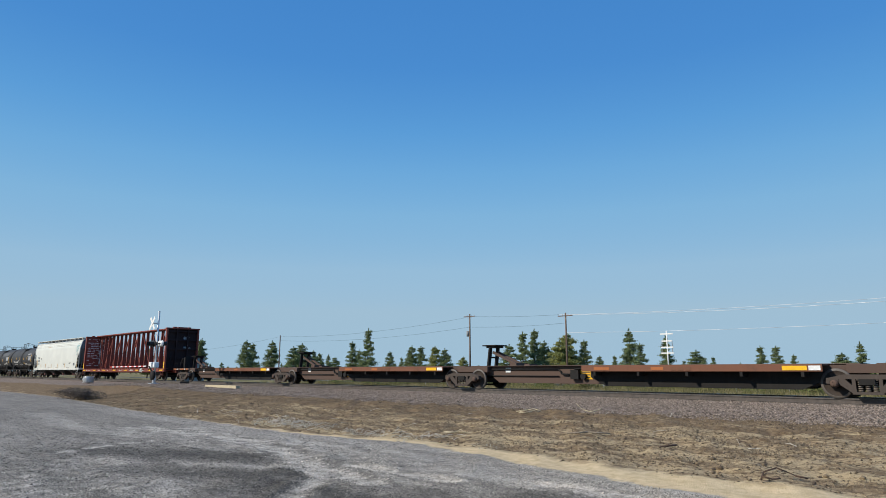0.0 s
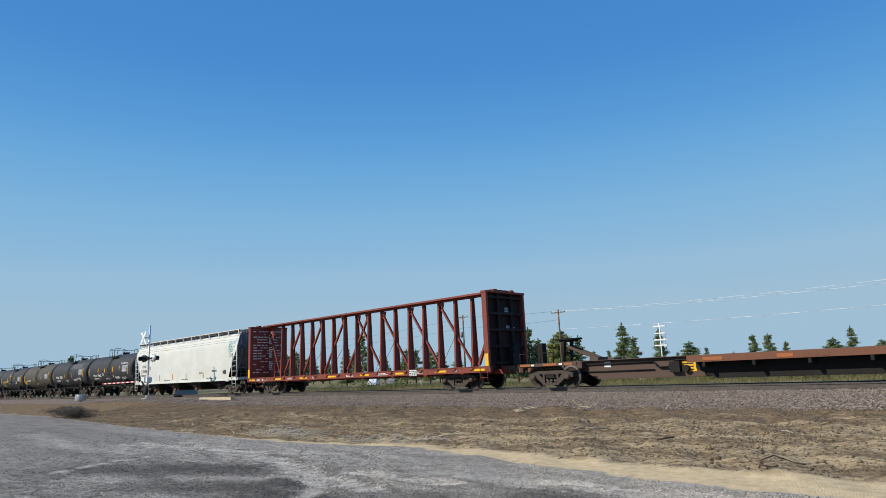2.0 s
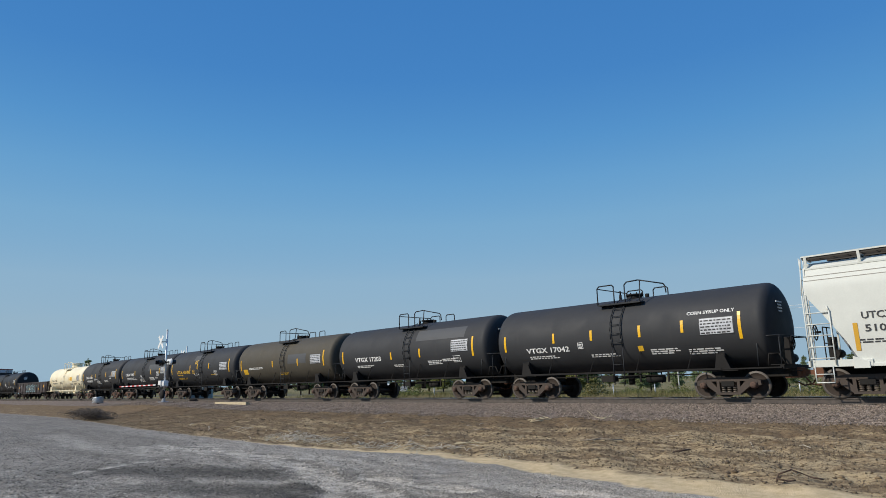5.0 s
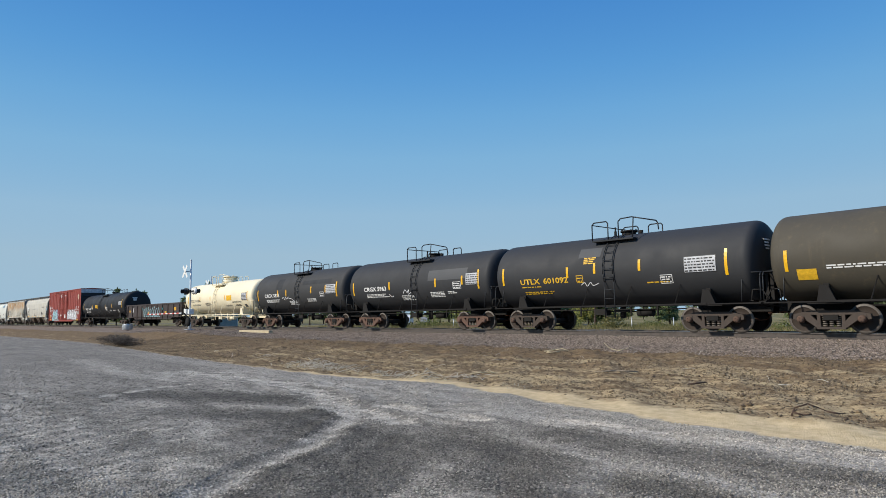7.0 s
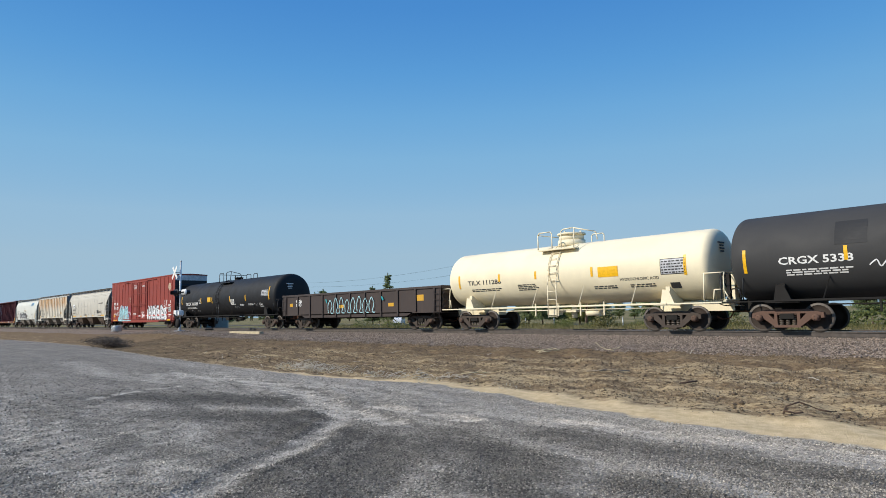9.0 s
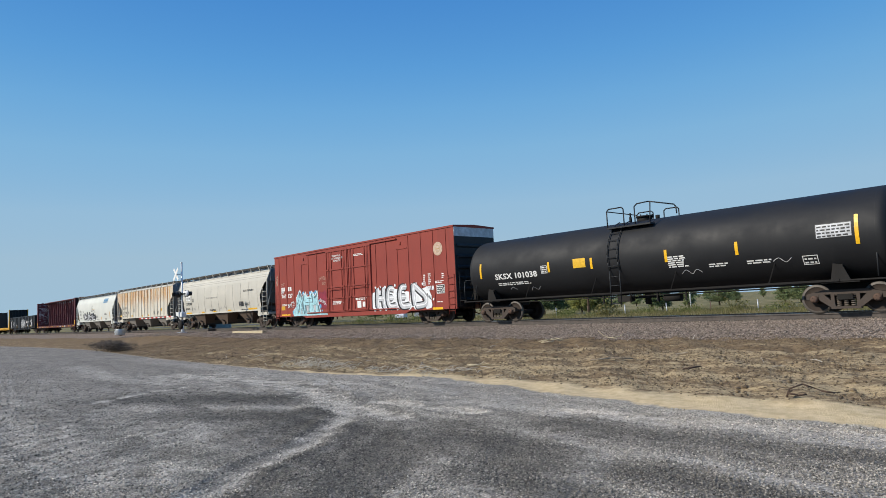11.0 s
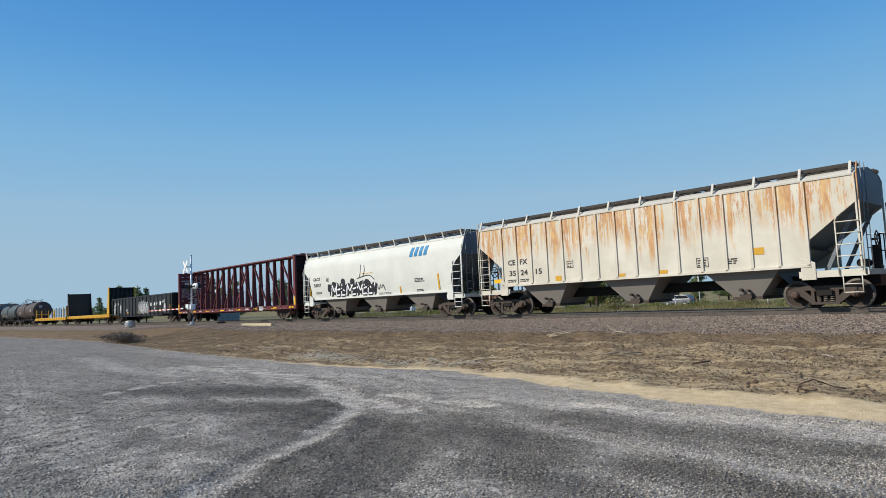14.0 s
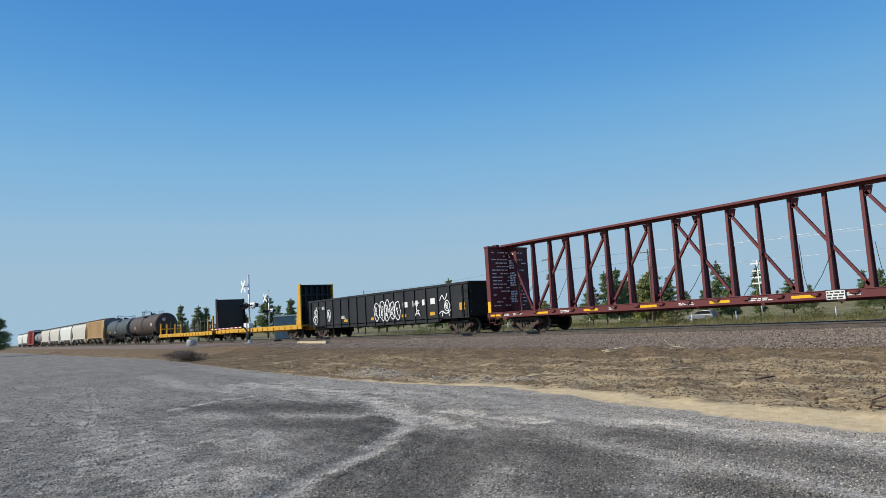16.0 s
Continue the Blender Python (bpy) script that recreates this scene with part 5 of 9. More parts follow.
        s.rod((k * (h - 0.02), -0.35, 2.15), (k * (h + 0.15), -0.35, 2.15), 0.04, 8)
        part("brake_gear", s, UNDER, car)
    # roof walkway: dark grating on pale brackets along both edges
    for side in (-1, 1):
        s = Shape()
        for j in range(4):
            yy = side * (0.80 + 0.17 * j)
            s.box(-h + 0.02, h - 0.02, yy - 0.035, yy + 0.035, height - 0.09 + 0.0, height - 0.01)
        for i in range(int(length / 0.4)):
            s.box(-h + 0.1 + i * 0.4, -h + 0.14 + i * 0.4, side * 1.05 - 0.3, side * 1.05 + 0.3, height - 0.06, height - 0.03)
        if not top_rail:
            s.box(-h + 0.02, h - 0.02, side * 1.325 - 0.015, side * 1.325 + 0.015, height - 0.12, height - 0.03)
        board = part("running_board", s, GRATING, car, "dark grating walkway along the roof edge")
        post = Shape()
        post.beam((0, side * (ye + 0.01), eave + 0.02), (0, side * 1.36, height + (0.02 if top_rail else 0.03)), 0.05, 0.08, (1, 0, 0))
        post.box(-0.03, 0.03, side * 1.07 - 0.29, side * 1.07 + 0.29, height - 0.13, height - 0.09)
        post = post.mesh("bracket", [roof_mat or paint_mat])
        for i in range(walk_posts):
            part("bracket", post, None, board).matrix_basis = pose(-h + 0.12 + (length - 0.24) * i / (walk_posts - 1), 0, 0)
        if top_rail:
            part("edge_rail", Shape().box(-h, h, side * 1.36 - 0.02, side * 1.36 + 0.02, height - 0.02, height + 0.03), paint_mat, board)
    hatch = Shape().box(-1.1, 1.1, -0.34, 0.34, -0.06, 0.05).box(-0.9, 0.9, -0.40, 0.40, 0.05, 0.09).mesh("roof_hatch", [GRATING])
    for i in range(6):
        part("roof_hatch", hatch, None, body).matrix_basis = pose(-h + 1.6 + (length - 3.2) * i / 5, 0, height)

    def place(x, dy, z):
        return (x, -(skin(z) + 0.010) + dy, z)
    for kind, *a in marks:
        if kind == "text":
            words, x, z, size, mat, fit = a
            lettering(car, lambda p, q, r: place(p, q - 0.005, r), words, x, z, size, mat, fit, 0.034 * size - 0.005)
        elif kind == "lines":
            x, z, w, rows, mat = a
            stencil(car, place, x, z, w, rows, mat, seed=seed + rows)
        elif kind == "block":
            x, z, w, hgt, mat = a
            label_box(car, place, x, z, w, hgt, mat, seed)
        elif kind == "rect":
            x, z, w, hgt, mat = a
            panel(car, "marking", place, [(x, z, w, hgt)], mat, "", 0.002)
        elif kind == "emblem":
            for pts in a[0]:
                part("emblem", Shape().add([place(pts[q][0] + (pts[3 - q][0] - pts[q][0]) * i / 6, -0.004, pts[0][1] + (pts[3][1] - pts[0][1]) * i / 6) for i in range(7) for q in (0, 1)], [(2 * i, 2 * i + 1, 2 * i + 3, 2 * i + 2) for i in range(6)]), a[1], car, "blue block of the owner's emblem")
        elif kind == "spray":
            spray(car, place, a[0], "spray-painted graffiti")
    return car


# ---- box cars ----
def box_car(name, x0, label, full=True):
    car = car_thing(name, x0, label, "box car")
    L, W, z0, z1 = 18.64, 1.52, 0.80, 5.06
    h = L / 2
    running_gear(car, 13.9, L + 0.6)
    s = Shape().box(-h, h, -W + 0.004, W - 0.004, z0, z1 - 0.12)
    body = part("body", s, BOXRED, car, bevel=0.02)
    s = Shape()
    s.prism([(-W - 0.03, z1 - 0.14), (-W - 0.03, z1 - 0.05), (0, z1 + 0.02), (W + 0.03, z1 - 0.05), (W + 0.03, z1 - 0.14)], "x", -h - 0.02, h + 0.02)
    roof = part("roof", s, BOXRED, car, "ribbed red roof")
    for i in range(19):
        x = -h + L * (i + 0.5) / 19
        part("roof_rib", Shape().prism([(-W + 0.02, z1 - 0.06), (0, z1 + 0.02), (W - 0.02, z1 - 0.06), (W - 0.02, z1 - 0.04), (0, z1 + 0.045), (-W + 0.02, z1 - 0.04)], "x", x - 0.03, x + 0.03), BOXRED, roof)
    for x in (-8.68, -7.63, -6.64, -5.65, -4.77, -3.74, 2.68, 3.68, 4.69, 5.65, 6.70, 7.69, 8.69):
        for side in (-1, 1):
            short = x in (-5.65, 4.69)
            s = Shape().box(x - 0.035, x + 0.035, side * W - 0.022, side * W + 0.022, z0 + 0.05, z1 - (0.85 if short else 0.18))
            if short:
                s.box(x - 0.035, x + 0.85, side * W - 0.022, side * W + 0.022, z1 - 0.88, z1 - 0.82).box(x + 0.18, x + 0.34, side * W - 0.04, side * W + 0.05, z1 - 0.62, z1 - 0.45)
            part("side_rib", s, BOXRED, body)
    # sills with the deep middle and the raised ends over the trucks
    s = Shape()
    for side in (-1, 1):
        a, b = sorted((side * (W - 0.08), side * (W + 0.012)))
        s.prism([(-h, 0.72), (-h, 0.86), (h, 0.86), (h, 0.72), (5.6, 0.72), (5.2, 0.58), (-5.2, 0.58), (-5.6, 0.72)], "y", a, b)
    part("side_sill", s, BOXRED, car)
    part("center_sill", Shape().box(-h, h, -0.3, 0.3, 0.68, 1.0).box(-2, 0.5, -0.9, -0.3, 0.55, 0.8), UNDER, car)
    # plug doors
    for side in (-1, 1):
        for a, b in ((-2.55, -0.17), (-0.13, 2.25)):
            y = side * W
            s = Shape().box(a, b, y - 0.03, y + 0.03, 0.92, z1 - 0.28)
            door = part("plug_door", s, BOXRED, car, "red sliding plug door with locking bars", bevel=0.01)
            f = y + side * 0.045
            for z in (0.95, 1.75, 2.45, 3.55, z1 - 0.33):
                part("door_stiffener", Shape().box(a, b, f - 0.03, f + 0.03, z - 0.04, z + 0.04), BOXRED, door)
            for x in (a + 0.05, a + 0.62, b - 0.62, b - 0.05):
                part("door_stiffener", Shape().box(x - 0.03, x + 0.03, f - 0.028, f + 0.028, 0.95, z1 - 0.33), BOXRED, door)
            s = Shape()
            for x in (a + 0.34, b - 0.34):
                s.rod((x, f + side * 0.05, 0.90), (x, f + side * 0.05, z1 - 0.36), 0.022)
            s.pipe([(a + 0.3, f + side * 0.05, 2.15), (a + 0.4, f + side * 0.08, 2.3), (b - 0.4, f + side * 0.08, 2.3), (b - 0.3, f + side * 0.05, 2.15)], 0.02)
            part("locking_bar", s, BOXRED, door)
        s = Shape()
        for z in (0.90, z1 - 0.26):
            s.box(-5.0, 4.7, side * (W + 0.05) - 0.025, side * (W + 0.05) + 0.025, z - 0.03, z + 0.03)
        part("door_track", s, BOXRED, car)
    # ends with pressed ribs; pale strip under the roof
    for k in (-1, 1):
        s = Shape()
        a, b = sorted((k * (h - 0.02), k * (h + 0.012)))
        s.box(a, b, -W + 0.02, W - 0.02, z0, z1 - 0.62)
        wall = part("end_wall", s, GONBLACK, car, "black corrugated end wall")
        for i in range(6):
            z = 1.15 + i * 0.56
            part("pressed_rib", Shape().prism([(k * h, z - 0.12), (k * (h + 0.08), z - 0.04), (k * (h + 0.08), z + 0.04), (k * h, z + 0.12)], "y", -W + 0.15, W - 0.15), GONBLACK, wall)
        part("end_strip", Shape().box(a, b, -W + 0.02, W - 0.02, z1 - 0.62, z1 - 0.13), SPRAYGREY, wall, "pale strip under the roof")
        s = Shape()
        for y in (-1.38, 0.92):
            for j in (0, 0.42):
                s.rod((k * (h + 0.13), y + j, 0.75), (k * (h + 0.13), y + j, 2.6), 0.016, 6)
            for i in range(6):
                s.rod((k * (h + 0.13), y, 0.85 + i * 0.33), (k * (h + 0.13), y + 0.42, 0.85 + i * 0.33), 0.014, 6)
        s.rod((k * (h + 0.1), 0.3, 2.0), (k * (h + 0.17), 0.3, 2.0), 0.28, 16)
        part("end_ladder", s, UNDER, car)
        ladder(car, BOXRED, k * (h - 0.55), k * (h - 0.1), -W - 0.04, 0.45, 2.5, 6, "grab_ladder")
    place = flat_side(-W + 0.002)
    spot = Shape()
    spot.add([place(8.08 + 0.36 * math.cos(i * 0.2618), -0.002, 3.90 + 0.36 * math.sin(i * 0.2618)) for i in range(24)], [tuple(range(24))])
    spot = part("emblem", spot, FADEDCREAM, car, "round faded cream emblem")
    ring = Shape()
    for r0, r1 in ((0.16, 0.18), (0.29, 0.305)):
        ring.add([place(8.08 + r * math.cos(i * 0.2618), -0.006, 3.90 + r * math.sin(i * 0.2618)) for r in (r0, r1) for i in range(24)], [(i, (i + 1) % 24, 24 + (i + 1) % 24, 24 + i) for i in range(24)])
    ring.add([place(8.08 + x, -0.006, 3.90 + z) for x, z in ((-0.14, -0.02), (0.14, -0.02), (0.14, 0.02), (-0.14, 0.02))], [(0, 1, 2, 3)])
    part("emblem_ring", ring, TAN, spot)
    if full:
        pl2 = flat_side(-W - 0.035)
        for x in (-8.42, -8.14, -7.50, -7.24):
            panel(car, "marking", place, [(x, 2.50, 0.20, 0.27)], SIGNWHITE, "worn white block of the owner's mark")
        lettering(car, place, "761", -8.42, 2.03, 0.36, SIGNWHITE, 0.62, 0.010)
        lettering(car, place, "127", -7.50, 2.03, 0.36, SIGNWHITE, 0.62, 0.010)
        for i, w in enumerate(("CLOSE AND LOCK", "BOTH DOORS BEFORE", "MOVING CAR")):
            lettering(car, pl2, w, -2.0 + (0.16 if i == 0 else 0.3 if i == 2 else 0), 4.36 - i * 0.16, 0.16, SIGNWHITE, (1.05, 1.35, 0.8)[i], 0.002)
        stencil(car, pl2, 0.5, 4.28, 1.1, 2, SIGNWHITE, seed=4)
        stencil(car, pl2, -1.9, 1.5, 1.2, 3, SIGNWHITE, seed=5)
        stencil(car, pl2, 0.6, 1.6, 1.2, 2, SIGNWHITE, seed=6)
        panel(car, "marking", pl2, [(0.75, 1.05, 0.4, 0.42)], SIGNWHITE)
        panel(car, "marking", pl2, [(1.3, 1.1, 0.25, 0.3)], SIGNWHITE)
        panel(car, "marking", place, [(-8.45, 1.18, 0.5, 0.28)], FLATYELLOW)
        stencil(car, place, -8.35, 1.55, 1.1, 2, SIGNWHITE, seed=7)
        stencil(car, place, 6.82, 2.56, 0.22, 6, SIGNWHITE, 0.05, 0.105, seed=8)
        stencil(car, place, 7.22, 2.60, 0.24, 6, SIGNWHITE, 0.05, 0.105, seed=12)
        stencil(car, place, 8.28, 2.55, 0.22, 3, SIGNWHITE, 0.05, 0.10, seed=13)
        stencil(car, place, 7.75, 2.18, 0.85, 2, SIGNWHITE, seed=9)
        stencil(car, place, 7.85, 1.10, 0.55, 1, SIGNWHITE, seed=14)
        panel(car, "marking", place, [(7.85, 1.55, 0.62, 0.46)], LETTERBLACK)
        label_box(car, flat_side(-W - 0.002), 7.85, 1.55, 0.62, 0.46, SIGNWHITE, 3)
        panel(car, "reflector", flat_side(-W - 0.01), [(-8.45, 0.80, 1.2, 0.09), (7.5, 0.72, 0.78, 0.12)], REFLECT, "yellow reflective strip")
        a = flat_side(-W + 0.002)
        field = [(-6.81, 0.77), (-6.81, 1.15), (-6.45, 1.32), (-6.41, 1.96), (-6.24, 2.09), (-5.90, 2.49), (-5.61, 1.97), (-5.38, 2.28), (-5.27, 2.08), (-5.18, 2.34), (-5.04, 1.97), (-4.69, 2.01), (-4.39, 2.34), (-4.06, 1.99), (-3.72, 2.39), (-3.66, 1.73), (-3.58, 1.37), (-3.31, 0.86), (-3.45, 0.79), (-4.69, 0.76), (-6.45, 0.76)]
        rim = [[a_, b_] for a_, b_ in zip(field[1:18], field[2:19])]
        bubbles = ((-6.22, 2.10), (-6.02, 2.30), (-5.72, 2.15), (-5.48, 2.23), (-4.92, 2.13), (-4.66, 2.20), (-4.48, 2.30), (-4.16, 2.17), (-3.96, 2.26), (-3.52, 1.67), (-3.42, 1.30), (-3.22, 1.02), (-6.60, 1.24), (-6.86, 1.05), (-6.84, 0.92))
        shade = [[(-6.05, 1.92), (-5.93, 2.30), (-5.68, 1.79)], [(-5.61, 1.74), (-5.50, 1.25), (-5.38, 0.84)], [(-5.99, 1.53), (-6.16, 0.91)], [(-5.38, 2.18), (-5.50, 1.72)], [(-4.45, 2.16), (-4.37, 1.89), (-4.33, 1.57)], [(-4.18, 1.87), (-3.86, 2.01), (-3.72, 2.21)], [(-3.66, 1.38), (-3.54, 0.92)], [(-5.27, 1.47), (-5.20, 1.18), (-5.23, 0.88)]]
        cuts = [[(-5.15, 1.38), (-4.86, 1.42), (-4.84, 1.10), (-4.98, 0.98), (-5.11, 1.10)], [(-4.27, 1.38), (-3.96, 1.40), (-3.98, 1.02), (-4.15, 1.0)], [(-5.86, 0.84), (-5.74, 1.22), (-5.62, 0.84)]]
        ink = [[(-6.41, 1.86), (-6.35, 1.32), (-6.37, 0.87)], [(-5.30, 1.58), (-4.75, 1.62), (-4.40, 1.60)], [(-5.0, 1.86), (-4.49, 1.85)], [(-6.30, 1.50), (-6.05, 1.90)], [(-4.75, 1.75), (-4.78, 1.30), (-4.70, 0.90)], [(-4.40, 1.50), (-4.42, 1.0)], [(-5.85, 1.75), (-5.70, 1.35), (-5.72, 1.05)], [(-3.95, 1.70), (-3.72, 1.15)], [(-4.70, 0.84), (-3.50, 0.86)]]
        magenta = [(-3.70, 1.05), (-3.60, 2.05), (-3.42, 2.26), (-3.05, 2.18), (-2.86, 2.34), (-2.66, 2.20), (-2.64, 1.30), (-2.80, 1.10), (-3.10, 1.16)]
        tags = [[(x, z - 0.42 * (x + 3.45)) for x, z in scrawl(-3.42, 1.62, 0.70, 0.24, 17)], [(-2.52 + 0.09 * math.sin(i * 2.4), 1.60 - i * 0.05) for i in range(13)], [(-6.70 + 0.10 * math.sin(i * 2.2), 1.74 - i * 0.05) for i in range(9)], scrawl(-8.42, 2.34, 0.34, 0.26, 12), scrawl(-7.52, 1.30, 0.55, 0.30, 13), scrawl(-7.1, 1.62, 0.3, 0.12, 9)]
        faint = [[(-9.08 + 0.10 * math.sin(i * 1.9), 3.62 - i * 0.05) for i in range(15)], [(-8.95 + 0.09 * math.cos(i * 2.2), 3.66 - i * 0.05) for i in range(15)], scrawl(-3.5, 2.95, 0.8, 0.26, 19), scrawl(-3.1, 2.66, 0.4, 0.2, 11), scrawl(-8.4, 2.86, 0.4, 0.22, 11)]
        daub(car, a, [magenta], SPRAYRED, 0.0, "dark red sprayed haze beside the graffiti")
        for i, (x, z) in enumerate(bubbles):
            r = 0.10 + 0.04 * math.sin(i * 2.7)
            daub(car, a, [[(x + r * math.cos(q * 0.5236), z + r * math.sin(q * 0.5236)) for q in range(12)]], SPRAYSKY, 0.001 + 0.0001 * i, "round blue spray spot")
        daub(car, flat_side(-W - 0.008), [[(-6.81, 0.73), (-2.55, 0.73), (-2.55, 0.80), (-3.30, 0.858), (-6.81, 0.858)]], SPRAYCYAN, 0.0, "pale blue paint on the sill")
        daub(car, a, [field], SPRAYCYAN, 0.004, "pale blue field of the graffiti")
        daub(car, flat_side(-W - 0.0175), [[(x - 0.034, 0.86), (x + 0.034, 0.86), (x + 0.034, z), (x - 0.034, z)] for x, z in ((-6.64, 1.2), (-5.65, 2.0), (-4.77, 1.98), (-3.74, 2.3))], SPRAYCYAN, 0.0, "pale blue paint on the ribs")
        daub(car, a, cuts, SPRAYGREY, 0.006, "grey counters of the graffiti")
        spray(car, a, ((SPRAYSLATE, 0.13, 0.008, shade), (SPRAYSLATE, 0.035, 0.008, [c_ + c_[:1] for c_ in cuts]), (SPRAYBLACK, 0.035, 0.010, ink), (SPRAYWHITE, 0.055, 0.012, rim), (FLATYELLOW, 0.07, 0.010, [[(x, z), (x + 0.05, z + 0.06)] for x, z in ((-6.07, 1.0), (-5.65, 0.84), (-4.96, 0.93), (-3.82, 1.05))]), (SPRAYWHITE, 0.035, 0.006, tags), (FADEDCREAM, 0.018, 0.004, faint)), "blue and white graffiti lettering")
        a = flat_side(-W - 0.012)
        out2 = [[(2.78, 0.95), (2.76, 1.5), (2.84, 2.12)], [(3.38, 0.95), (3.34, 1.5), (3.36, 2.15)], [(2.8, 1.5), (3.36, 1.5)], [(4.32, 1.98), (3.92, 2.02), (3.74, 1.72), (3.76, 1.3), (3.95, 1.02), (4.55, 1.06)], [(3.8, 1.52), (4.25, 1.50)], [(5.40, 2.02), (5.0, 2.04), (4.82, 1.72), (4.84, 1.3), (5.05, 1.0), (5.75, 1.04)], [(4.9, 1.52), (5.35, 1.50)], [(6.0, 2.18), (6.0, 1.6), (6.08, 0.98)], [(6.0, 2.15), (6.5, 1.80), (6.98, 1.42), (6.92, 1.05), (6.15, 0.96)]]
        cloud = [[(2.5 + i * 0.49, 0.92), (2.5 + i * 0.49, 1.4), (2.55 + i * 0.49, 1.88 + 0.10 * math.sin(i * 1.9))] for i in range(10)] + [[(2.3 + i * 0.52, 0.98), (2.6 + i * 0.52, 1.12)] for i in range(9)] + [[(6.8, 1.2), (7.4, 1.55)], [(6.9, 1.0), (7.45, 1.1)], [(6.6, 1.6), (7.3, 1.75)]]
        tips = [[(2.55 + i * 0.46 + 0.1 * math.sin(i * 3), 2.12 + 0.06 * math.sin(i * 2)), (2.62 + i * 0.46, 2.2)] for i in range(10)] + [[(7.55, 1.3), (7.62, 1.25)], [(2.0, 1.3), (2.1, 1.25)]]
        spray(car, a, ((SPRAYWHITE, 0.50, 0.003, cloud), (SPRAYBLACK, 0.42, 0.006, [[(x - 0.07, z) for x, z in st] for st in out2]), (SPRAYGREY, 0.29, 0.009, out2), (SPRAYWHITE, 0.07, 0.012, [[(x + 0.05, z + 0.03) for x, z in st] for st in out2]), (SPRAYWHITE, 0.15, 0.005, tips), (SPRAYBLACK, 0.05, 0.012, [[(6.95, 1.62), (7.05, 1.42), (7.12, 1.6), (7.2, 1.38)], [(7.25, 1.5), (7.35, 1.3), (7.42, 1.45)]])), "grey and white graffiti lettering")
        lettering(car, flat_side(-W - 0.03), "2018", 7.05, 1.78, 0.30, SPRAYWHITE, 0.62, 0.012)
    return car


# ---- gondolas ----
def gondola(name, x0, label, mat, L, top, tc, ribs, marks):
    car = car_thing(name, x0, label, "gondola car")
    h, W, z0 = L / 2, 1.50, 0.78
    running_gear(car, tc, L + 0.6)
    s = Shape()
    for side in (-1, 1):
        a, b = sorted((side * (W - 0.03), side * W))
        s.prism([(-h, z0 + 0.18), (-h, top), (h, top), (h, z0 + 0.18), (h - 2.3, z0 + 0.18), (h - 2.9, z0 - 0.05), (-h + 2.9, z0 - 0.05), (-h + 2.3, z0 + 0.18)], "y", a, b)
    for k in (-1, 1):
        a, b = sorted((k * h, k * (h - 0.04)))
        s.box(a, b, -W, W, z0 + 0.1, top)
        for i in range(3):
            z = z0 + 0.45 + i * (top - z0 - 0.4) / 3
            s.box(min(k * h, k * (h + 0.08)), max(k * h, k * (h + 0.08)), -W + 0.1, W - 0.1, z - 0.06, z + 0.06)
    s.box(-h, h, -W, W, z0 + 0.12, z0 + 0.18)
    body = part("body", s, mat, car)
    for i in range(ribs):
        x = -h + 0.5 + (L - 1.0) * i / (ribs - 1)
        low = z0 + 0.2 if abs(x) > h - 2.6 else z0
        for side in (-1, 1):
            part("side_stake", Shape().box(x - 0.06, x + 0.06, min(side * W, side * (W + 0.07)), max(side * W, side * (W + 0.07)), low, top - 0.06), mat, body, bevel=0.012)
    s = Shape()
    for side in (-1, 1):
        s.box(-h - 0.03, h + 0.03, side * W - 0.05, side * W + 0.09, top - 0.08, top + 0.05)
    for k in (-1, 1):
        s.box(k * h - 0.07, k * h + 0.07, -W, W, top - 0.08, top + 0.06)
    part("top_chord", s, mat, car, bevel=0.012)
    part("center_sill", Shape().box(-h, h, -0.3, 0.3, 0.66, 0.9), UNDER, car)
    for k in (-1, 1):
        ladder(car, mat, k * (h - 0.5), k * (h - 0.08), -W - 0.09, 0.5, top - 0.2, 5, "grab_ladder")
    place = flat_side(-W)
    for kind, *a in marks:
        if kind == "rect":
            panel(car, "marking", place, [a[:4]], a[4])
        elif kind == "lines":
            stencil(car, place, *a[:4], a[4], seed=int(a[0] * 10) + 50)
        elif kind == "text":
            lettering(car, place, a[0], a[1], a[2], a[3], a[4], a[5], 0.006)
        else:
            spray(car, flat_side(-W - 0.075), a[0], "spray-painted graffiti")
    return car


